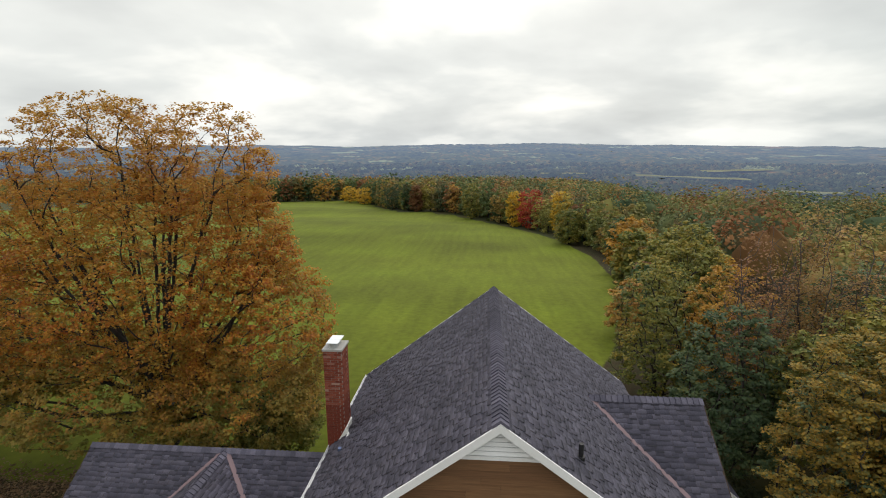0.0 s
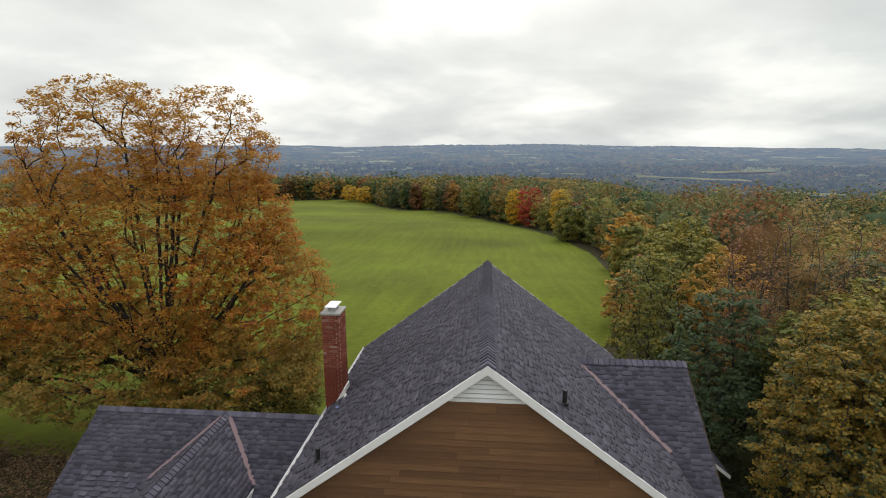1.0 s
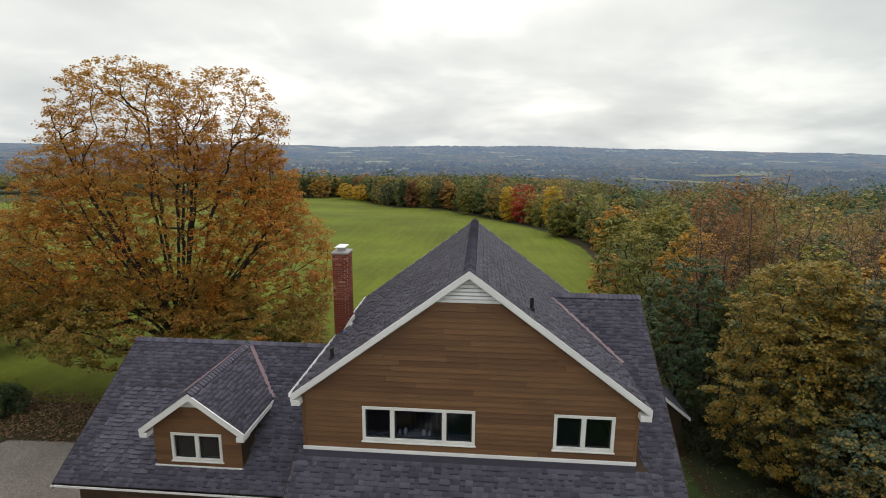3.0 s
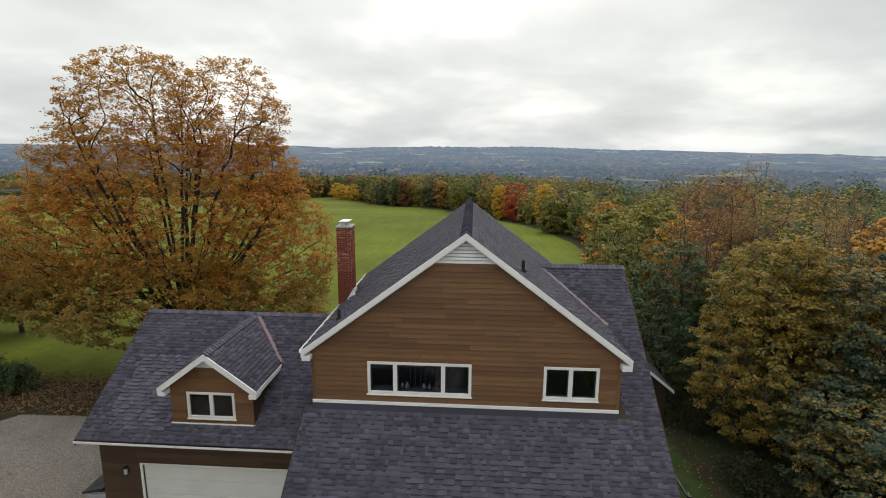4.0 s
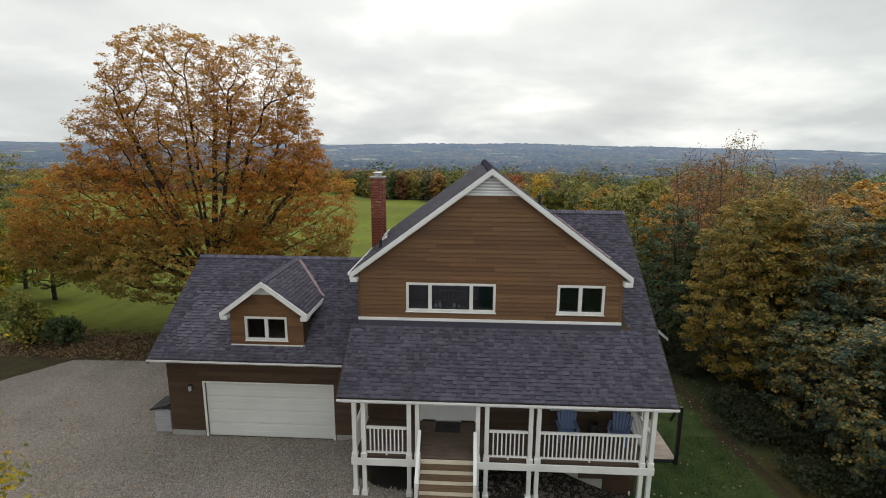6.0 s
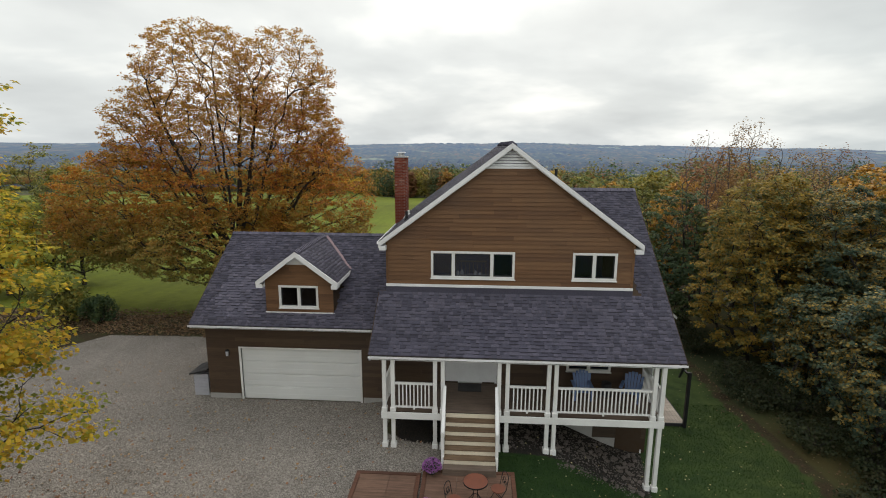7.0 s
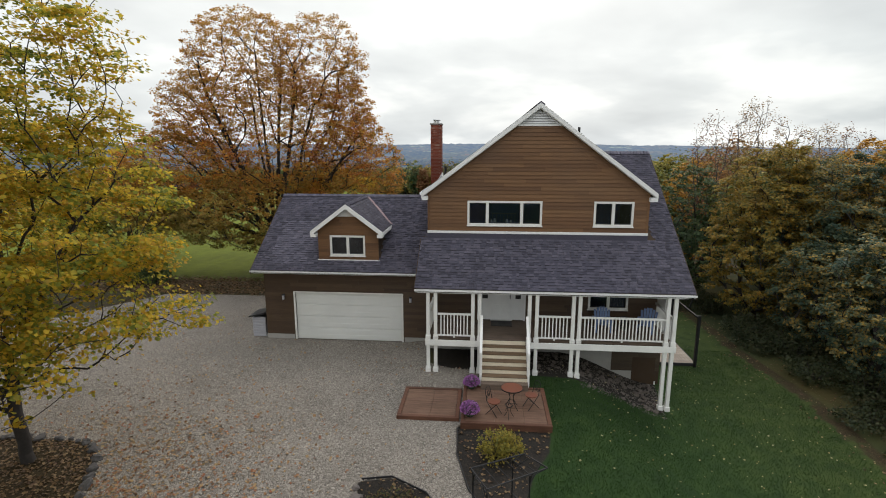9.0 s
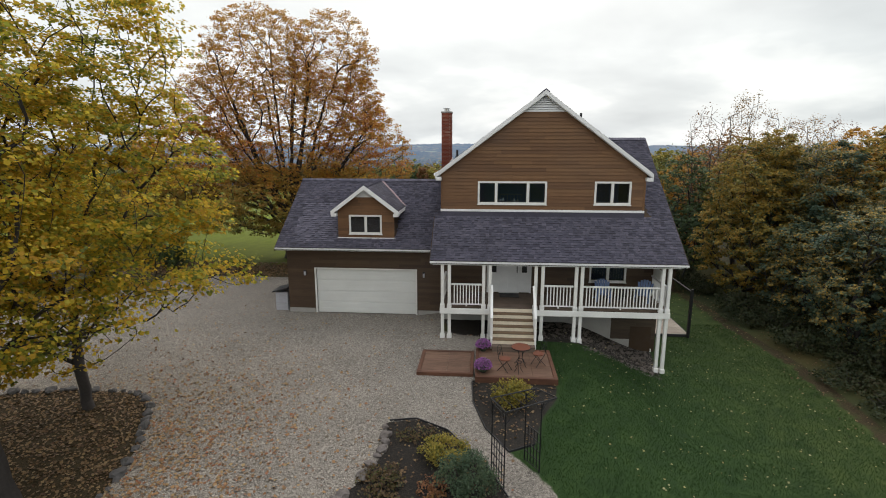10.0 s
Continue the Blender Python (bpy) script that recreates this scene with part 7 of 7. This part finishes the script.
def stone_mesh(seed, mat=STONE):
    rng = np.random.default_rng(seed)
    bm = bmesh.new()
    bmesh.ops.create_icosphere(bm, subdivisions=2, radius=0.5)
    o = rng.uniform(-9, 9, 3)
    for v in bm.verts:
        f = 1 + 0.6 * noise.noise(Vector(v.co) * 1.9 + Vector(o)) + 0.25 * noise.noise(Vector(v.co) * 4.5 + Vector(o))
        v.co = v.co * f
        v.co.z = max(v.co.z, -0.22)
    me = bpy.data.meshes.new("edging_stone")
    bm.to_mesh(me); bm.free()
    me.materials.append(mat)
    return me


STONES = [stone_mesh(k) for k in range(5)]
DARK_STONES = [stone_mesh(k, DARKSTONE) for k in range(5, 10)]


def stones_along(points, every, lo, hi, seed, label, group, shapes=None):
    rng = random.Random(seed)
    for (ax, ay), (bx, by) in zip(points, points[1:]):
        L = math.hypot(bx - ax, by - ay)
        t = rng.uniform(0, every / 2)
        while t < L:
            x, y = ax + (bx - ax) * t / L + rng.uniform(-0.06, 0.06), ay + (by - ay) * t / L + rng.uniform(-0.06, 0.06)
            s = rng.uniform(lo, hi)
            ob = new("edging_stone", rng.choice(shapes or STONES))
            ob.matrix_basis = pose(x, y, float(land(x, y)) + s * 0.10, rng.uniform(-10, 10), rng.uniform(-10, 10), rng.uniform(0, 360)) @ Matrix.Diagonal((s, s * rng.uniform(0.65, 1.0), s * rng.uniform(0.55, 0.8), 1))
            tagged(ob, label, "stone", group)
            t += s * rng.uniform(0.75, 1.05) + every * 0.1


def build_arbor():
    z = -0.38
    a = empty("garden_arbor", "black wrought-iron garden arbor with lattice sides", "arbor", (-0.87, -2.75, z))
    feet = {"lf": (-1.15, -3.38), "lb": (-1.45, -2.76), "rf": (-0.22, -2.71), "rb": (-0.56, -2.18)}
    H = 2.0
    for k, (x, y) in feet.items():
        part("post", bar(bmesh.new(), (x, y, z - 0.1), (x, y, z + H), 0.036, sides=6), BLACK, a)

    def lattice(p, q):
        s = part("side_panel", bar(bmesh.new(), (*p, z + 0.12), (*q, z + 0.12), 0.02, sides=6), BLACK, a, "black iron lattice side")
        for f in (0.2, 0.4, 0.6, 0.8):
            x, y = p[0] + (q[0] - p[0]) * f, p[1] + (q[1] - p[1]) * f
            part("lattice_bar", bar(bmesh.new(), (x, y, z + 0.12), (x, y, z + 1.15), 0.02, sides=4), BLACK, s)
        for h in (0.38, 0.64, 0.9, 1.15):
            part("lattice_bar", bar(bmesh.new(), (*p, z + h), (*q, z + h), 0.02, sides=4), BLACK, s)
        part("lattice_bar", bar(bmesh.new(), (*p, z + H), (*q, z + H), 0.025, sides=6), BLACK, s)
        part("side_brace", bar(bmesh.new(), (*p, z + H - 0.3), ((p[0] + q[0]) / 2, (p[1] + q[1]) / 2, z + H), 0.016, sides=5), BLACK, s)
        part("side_brace", bar(bmesh.new(), (*q, z + H - 0.3), ((p[0] + q[0]) / 2, (p[1] + q[1]) / 2, z + H), 0.016, sides=5), BLACK, s)
    lattice(feet["lf"], feet["lb"])
    lattice(feet["rf"], feet["rb"])
    top = {"lf": (0.0, -0.05), "lb": (-0.05, 0.0), "rb": (0.25, 0.05), "rf": (0.38, 0.10)}
    top = {k: Vector((feet[k][0] + dx, feet[k][1] + dy, z + H + 0.13)) for k, (dx, dy) in top.items()}
    for p, q in (("lf", "rf"), ("lb", "rb"), ("lf", "lb"), ("rf", "rb")):
        part("top_bar", bar(bmesh.new(), top[p], top[q], 0.034, sides=6), BLACK, a)
    for f in (0.2, 0.4, 0.6, 0.8):
        part("purlin", bar(bmesh.new(), top["lf"].lerp(top["rf"], f), top["lb"].lerp(top["rb"], f), 0.018, sides=5), BLACK, a)
    for k, (x, y) in feet.items():
        # each post forks into braces under the frame
        for o in feet:
            if o[0] != k[0] and o[1] == k[1] or o[0] == k[0] and o[1] != k[1]:
                part("corner_brace", bar(bmesh.new(), (x, y, z + H - 0.22), top[k].lerp(top[o], 0.26), 0.022, sides=5), BLACK, a)
        part("corner_brace", bar(bmesh.new(), (x, y, z + H - 0.05), top[k], 0.022, sides=5), BLACK, a)


def edging(points, name, label):
    bm = bmesh.new()
    for (ax, ay), (bx, by) in zip(points, points[1:]):
        za, zb = float(land(ax, ay)), float(land(bx, by))
        bar(bm, (ax, ay, za + 0.01), (bx, by, zb + 0.01), 0.02, 0.1)
    tagged(part(name, bm, DARK), label, "edging")


def build_bin():
    b = empty("storage_bin", "grey slatted storage bin with a dark sloped lid", "bin", (-11.75, 9.5, -0.14))
    x0, x1, y0, y1 = -12.05, -11.42, 9.15, 10.0
    part("body", boxed(x0 + 0.02, x1 - 0.02, y0 + 0.02, y1 - 0.02, -0.2, 0.80), GREYPLASTIC, b)
    for k in range(7):
        part("slat", boxed(x0, x1, y0, y1, -0.16 + k * 0.135, -0.045 + k * 0.135, bevel=0.012), GREYPLASTIC, b)
    part("lid", solid(bmesh.new(), [(x0 - 0.12, y0 - 0.1, 0.80), (x1 + 0.02, y0 - 0.1, 0.98), (x1 + 0.02, y0 - 0.1, 1.06), (x0 - 0.12, y0 - 0.1, 0.86)], [(x0 - 0.12, y1 + 0.08, 0.80), (x1 + 0.02, y1 + 0.08, 0.98), (x1 + 0.02, y1 + 0.08, 1.06), (x0 - 0.12, y1 + 0.08, 0.86)]), DARK, b, "dark sloped lid")


def build_shed():
    s = empty("garden_shed", "brown shed behind the house with white rake boards", "shed", (9.3, 20.8, -1.6))
    rx, rz, w = 9.2, 2.15, 2.2
    ez = rz - w * 0.8
    part("wall", solid(bmesh.new(), [(rx - 1.9, 19.55, -2.2), (rx + 1.9, 19.55, -2.2), (rx + 1.9, 19.55, rz - 1.9 * 0.8 - 0.1), (rx, 19.55, rz - 0.1), (rx - 1.9, 19.55, rz - 1.9 * 0.8 - 0.1)],
                       [(rx - 1.9, 22.0, -2.2), (rx + 1.9, 22.0, -2.2), (rx + 1.9, 22.0, rz - 1.9 * 0.8 - 0.1), (rx, 22.0, rz - 0.1), (rx - 1.9, 22.0, rz - 1.9 * 0.8 - 0.1)]), SHEATH, s)
    for sg in (-1, 1):
        part("roof", solid(bmesh.new(), [(rx, 19.3, rz - 0.1), (rx, 19.3, rz), (rx + sg * w, 19.3, ez), (rx + sg * w, 19.3, ez - 0.1)], [(rx, 22.2, rz - 0.1), (rx, 22.2, rz), (rx + sg * w, 22.2, ez), (rx + sg * w, 22.2, ez - 0.1)]), SHINGLES, s)
        part("rake_board", solid(bmesh.new(), [(rx, 19.26, rz - 0.16), (rx, 19.26, rz + 0.01), (rx + sg * w, 19.26, ez + 0.01), (rx + sg * w, 19.26, ez - 0.16)], [(rx, 19.29, rz - 0.16), (rx, 19.29, rz + 0.01), (rx + sg * w, 19.29, ez + 0.01), (rx + sg * w, 19.29, ez - 0.16)]), WHITE, s, "white rake board")


def scatter(name, label, n, where, size, mat, seed, box_, category="leaves", lift=0.012):
    """Loose leaves or stones past counting, lying on the ground where where(x, y) says."""
    rng = np.random.default_rng(seed)
    x, y = rng.uniform(box_[0], box_[1], n), rng.uniform(box_[2], box_[3], n)
    ok = rng.random(n) < where(x, y)
    x, y = x[ok], y[ok]
    P = np.stack([x, y, land(x, y) + lift + 0.02 * rng.random(len(x))], 1)
    V, Fc = leaf_quads(P, size, rng, 2.2, 1.3)
    ob = rawmesh(name, V, Fc, mat)
    tagged(ob, label, category, kind="stuff")


def chips(name, label, n, where, lo, hi, mat, seed, box_):
    """Small angular stones lying loose: squashed eight-cornered chips, past counting."""
    rng = np.random.default_rng(seed)
    x, y = rng.uniform(box_[0], box_[1], n), rng.uniform(box_[2], box_[3], n)
    ok = rng.random(n) < where(x, y)
    x, y = x[ok], y[ok]
    m = len(x)
    s = rng.uniform(lo, hi, m)
    oct_ = np.array([(1, 0, 0), (0, 1, 0), (-1, 0, 0), (0, -1, 0), (0, 0, 0.75), (0, 0, -0.5)], float)
    V = oct_[None] * s[:, None, None] * rng.uniform(0.6, 1.25, (m, 6, 1))
    a = rng.uniform(0, 6.28, m)
    c, d = np.cos(a)[:, None], np.sin(a)[:, None]
    V = np.stack([V[:, :, 0] * c - V[:, :, 1] * d, V[:, :, 0] * d + V[:, :, 1] * c, V[:, :, 2]], 2)
    V += np.stack([x, y, land(x, y) + s * 0.25], 1)[:, None]
    tri = np.array([(0, 1, 4), (1, 2, 4), (2, 3, 4), (3, 0, 4)])
    Fc = (np.arange(m)[:, None, None] * 6 + tri[None]).reshape(-1, 3)
    ob = rawmesh(name, V.reshape(-1, 3), Fc, mat)
    tagged(ob, label, "gravel", kind="stuff")


build_porch()
build_steps()
adirondack(3.45, 7.2, 0)
adirondack(5.15, 7.2, -25)
tagged(part("plant_stand", bar(bmesh.new(), (4.35, 7.4, DECK_Z), (4.35, 7.4, DECK_Z + 0.5), 0.35, sides=12), DARK), "dark round side table on the porch", "table")
build_side_deck()
platform("brown patio platform of square slabs with dark wooden edging", -1.96, 0.92, 2.02, 4.62, 0.02, -0.25)
platform("low brown patio platform with dark wooden edging beside the gravel", -4.08, -2.03, 2.42, 4.5, -0.06, -0.3)
bistro_table(-0.31, 3.12, 0.022)
bistro_chair(-0.9, 2.66, 0.022, 62)
bistro_chair(0.34, 3.2, 0.022, -62)
mum(-1.68, 4.42, 0.022, 0.31)
mum(-1.68, 2.5, 0.022, 0.33)


def plant_stand(x, y, z):
    """A small wrought-iron stand: three splayed legs, a ring and a scrolled top."""
    m = empty("plant_stand", "small black wrought-iron stand on the wooden patio", "stand", (x, y, z))
    for k in range(3):
        a = 2.1 * k + 0.4
        bm = bmesh.new()
        pts = [(0.17 * math.cos(a), 0.17 * math.sin(a), 0), (0.07 * math.cos(a), 0.07 * math.sin(a), 0.18), (0.05 * math.cos(a), 0.05 * math.sin(a), 0.34), (0.12 * math.cos(a), 0.12 * math.sin(a), 0.42)]
        for p, q in zip(pts, pts[1:]):
            bar(bm, p, q, 0.016, sides=6)
        part("leg", bm, BLACK).parent = m
    bm = bmesh.new()
    for k in range(12):
        a, b = 2 * math.pi * k / 12, 2 * math.pi * (k + 1) / 12
        bar(bm, (0.12 * math.cos(a), 0.12 * math.sin(a), 0.42), (0.12 * math.cos(b), 0.12 * math.sin(b), 0.42), 0.016, sides=6)
    part("ring", bm, BLACK).parent = m


plant_stand(-0.42, 2.48, 0.022)
build_arbor()
bush("yellow_bush", "sprawling yellow-leaved bush in the bed", -0.75, 0.55, 0.62, 0.55, 0.8, 2400, 0.055, L_BUSHY, 3)
bush("green_bush", "rounded grey-green bush in the stone-edged bed", -2.05, -3.75, 0.75, 0.7, 0.95, 5200, 0.042, L_SHRUB, 4)
bush("low_bush", "low yellow-green perennials in the bed", -2.75, -2.35, 0.7, 0.55, 0.5, 2400, 0.05, L_BUSHY, 5)
bush("low_bush", "low straggling green and brown perennials in the bed", -4.2, -3.5, 0.55, 0.75, 0.28, 900, 0.06, L_FADED, 6)
bush("low_bush", "low straggling green and brown perennials in the bed", -3.5, -4.6, 0.6, 0.6, 0.25, 800, 0.06, L_FADED, 61)
bush("low_bush", "low russet ground cover in the bed", -2.9, -3.6, 0.4, 0.5, 0.14, 420, 0.05, L_RUST, 62)
bush("low_bush", "fading rust-brown perennials in the bed", -3.6, -1.35, 0.65, 0.4, 0.22, 520, 0.05, L_FADED, 7)
bush("dark_bush", "dark green bush by the leaf-strewn bank", -22.6, 17.6, 1.0, 0.9, 1.4, 3000, 0.10, L_GREEN, 8)
for k, (x, y, h) in enumerate(((-24.5, 17.5, 2.6), (-27.5, 20.0, 1.8))):
    bush("scrub_bush", "straggling olive bush with yellowing leaves", x, y, 1.3, 1.1, h, 1900, 0.15, L_OLIVE, 20 + k, 22)
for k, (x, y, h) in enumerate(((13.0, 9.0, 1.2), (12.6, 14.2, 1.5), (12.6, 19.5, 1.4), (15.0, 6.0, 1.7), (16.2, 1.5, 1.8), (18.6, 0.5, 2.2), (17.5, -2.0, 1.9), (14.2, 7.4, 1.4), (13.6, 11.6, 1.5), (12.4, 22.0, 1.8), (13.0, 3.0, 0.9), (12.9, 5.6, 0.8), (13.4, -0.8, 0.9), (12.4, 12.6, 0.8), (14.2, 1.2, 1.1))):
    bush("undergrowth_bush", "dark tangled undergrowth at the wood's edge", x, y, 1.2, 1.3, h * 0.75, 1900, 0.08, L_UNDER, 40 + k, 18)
stones_along([(-4.75, -3.3), (-4.35, -1.9), (-4.62, -0.75)], 0.6, 0.22, 0.5, 3, "rounded grey field stone edging the bed", "stones round the bed")
stones_along([(-5.25, -4.6), (-4.95, -3.7)], 0.3, 0.28, 0.42, 4, "rounded grey field stone edging the bed", "stones round the bed")
stones_along([(-17.8, 0.05), (-15.7, 0.5), (-13.3, 0.42), (-12.4, -0.3), (-11.2, -2.7), (-11.0, -3.7), (-10.8, -4.7), (-10.9, -6.5)], 0.9, 0.16, 0.40, 5, "dark field stone edging the leaf-strewn bed", "stones round the tree bed", DARK_STONES)
edging([(-4.5, -0.62), (-3.7, -0.45), (-2.7, -1.0), (-1.5, -2.7), (-1.05, -3.7)], "bed_edging", "black plastic edging along the bed")
edging([(-2.05, 2.0), (-2.0, 0.7), (-1.6, -0.8), (-0.95, -1.9), (-0.2, -1.5)], "bed_edging", "black plastic edging along the bed")
build_bin()
build_shed()


def jar(x, h, r):
    """A small white jar on the window board: a turned body with a neck and a lid."""
    bm, prof = bmesh.new(), ((0.0, 0.7), (0.15, 1.0), (0.6, 0.95), (0.78, 0.55), (0.84, 0.62), (1.0, 0.5))
    rings = [[bm.verts.new((x + r * f * math.cos(a), GY0 + 0.30 + r * f * math.sin(a), 5.471 + h * t)) for a in (2 * math.pi * k / 10 for k in range(10))] for t, f in prof]
    for p, q in zip(rings, rings[1:]):
        for k in range(10):
            bm.faces.new((p[k], p[(k + 1) % 10], q[(k + 1) % 10], q[k]))
    bm.faces.new(rings[-1]); bm.faces.new(rings[0][::-1])
    tagged(part("jar", bm, CONCRETE, smooth=True), "small pale grey jar on the window board", "jar", "jars in the window")


for x_, h_, r_ in ((-1.05, 0.16, 0.06), (-0.9, 0.2, 0.07), (-0.4, 0.17, 0.07), (-0.24, 0.13, 0.05)):
    jar(x_, h_, r_)


def drive_where(x, y):
    beds = np.maximum(np.maximum(signed(BED_MID, x, y), signed(BED_STEP, x, y)), signed(BED_TREE, x, y))
    patio = (x > -4.1) & (x < 0.95) & (y > 2.0) & (y < 4.65)
    return ((signed(DRIVE, x, y) > 0.15) & (beds < 0.02) & ~patio) * 1.0


def slope_where(x, y):
    band = (y > 6.05) & (y < 8.0) & (x > -1.3) & (x < 5.9)
    low = (x > 2.4) & (x < 5.6) & (y > 5.2) & (y <= 6.05)
    return np.where(band, 0.35, np.where(low, 0.3, 0.0))


chips("loose_gravel", "pale crushed stone lying loose on the drive", 46000, drive_where, 0.016, 0.046, plain("gravel_stone", (0.34, 0.305, 0.258), 0.9, vary=0.75, scale=9.0), 3, (-19, 1, -8, 9))
chips("rock_slope", "small broken rock on the bank under the porch", 9000, slope_where, 0.015, 0.04, plain("dark_rock", (0.13, 0.112, 0.098), 0.95, vary=0.6, scale=6.0), 4, (-1.4, 6, 5.0, 8.05))


def bank_stones(n, seed):
    rng = random.Random(seed)
    shapes = [stone_mesh(k, BANKSTONE) for k in range(20, 25)]
    while n:
        x, y = rng.uniform(-1.2, 5.7), rng.uniform(5.4, 7.9)
        if rng.random() > slope_where(np.array(x), np.array(y)) * 2.6 or abs(y - PY) < 0.16:
            continue
        w = rng.uniform(0.09, 0.22)
        ob = new("bank_stone", rng.choice(shapes))
        ob.matrix_basis = pose(x, y, float(land(x, y)) + w * 0.09, rng.uniform(-12, 12), rng.uniform(-12, 12), rng.uniform(0, 360)) @ Matrix.Diagonal((w, w * rng.uniform(0.6, 1.0), w * rng.uniform(0.4, 0.7), 1))
        tagged(ob, "rough brown-grey stone on the bank under the porch", "stone", "stones on the bank")
        n -= 1


bank_stones(240, 17)


def litter_drive(x, y):
    near_tree = np.exp(-(((x + 11.5) / 4.5) ** 2 + ((y + 3.5) / 5.5) ** 2))
    return np.clip(near_tree ** 1.4 * 0.95 + 0.025, 0, 1) * (drive_where(x, y) > 0)


scatter("fallen_leaves", "russet and tan leaves blown over the gravel", 60000, litter_drive, 0.09, L_PINKLITTER, 6, (-20, 0, -9, 12))
scatter("fallen_leaves", "brown and yellow leaves covering the tree bed", 15000, lambda x, y: (signed(BED_TREE, x, y) > 0) * 0.9, 0.085, L_LITTER, 7, (-20, -10.5, -9, 1))
scatter("fallen_leaves", "pale leaves dotted over the lawn", 1150, lambda x, y: (x > 1.2 - 0.05 * y) * 0.8, 0.062, L_PALELITTER, 8, (0.5, 12.5, -9, 18))
scatter("fallen_leaves", "brown leaves along the edge of the wood", 4200, lambda x, y: smooth(-1.2, 0.3, x - lawn_edge(y)) * smooth(5.0, 0.6, x - lawn_edge(y)) * 0.9, 0.085, L_LITTER, 9, (9.5, 22, -9, 24))
scatter("fallen_leaves", "brown leaves over the bank behind the garage", 22000, lambda x, y: smooth(15.2, 16.0, y) * smooth(21.0, 19.0, y), 0.12, L_LITTER, 10, (-30, 4, 15, 21))
scatter("fallen_leaves", "leaves caught in the flower beds", 2600, lambda x, y: np.maximum(signed(BED_MID, x, y) > 0.05, signed(BED_STEP, x, y) > 0.05) * 0.7, 0.085, L_LITTER, 11, (-6, 1, -7, 2.3))


def grass_blades(n, seed):
    """Grass of the lawn near the house, past counting."""
    rng = np.random.default_rng(seed)
    x, y = rng.uniform(-0.9, 13.2, n), rng.uniform(-8.5, 12, n)
    ok = (x < lawn_edge(y) - 0.3 * rng.random(n)) & (signed(BED_STEP, x, y) < -0.1) & (signed(DRIVE, x, y) < -0.05) & ~((x < 1.0) & (y > 1.9) & (y < 4.7)) & ~((y > 5.7) & (x < 6.1))
    x, y = x[ok], y[ok]
    m = len(x)
    P = np.stack([x, y, land(x, y) - 0.005], 1)
    a, h = rng.uniform(0, 6.28, m), rng.uniform(0.03, 0.075, m)
    d = np.stack([np.cos(a), np.sin(a), np.zeros(m)], 1) * 0.008
    tip = P + np.stack([rng.normal(0, 0.025, m), rng.normal(0, 0.025, m), h], 1)
    V = np.stack([P - d, P + d, tip], 1).reshape(-1, 3)
    ob = rawmesh("lawn_grass", V, np.arange(3 * m).reshape(m, 3), leaf_material("grass_blades", [(0.016, 0.042, 0.010), (0.028, 0.066, 0.014), (0.048, 0.096, 0.020)], 0.5))
    tagged(ob, "short mown lawn grass", "grass", kind="stuff")


grass_blades(165000, 12)
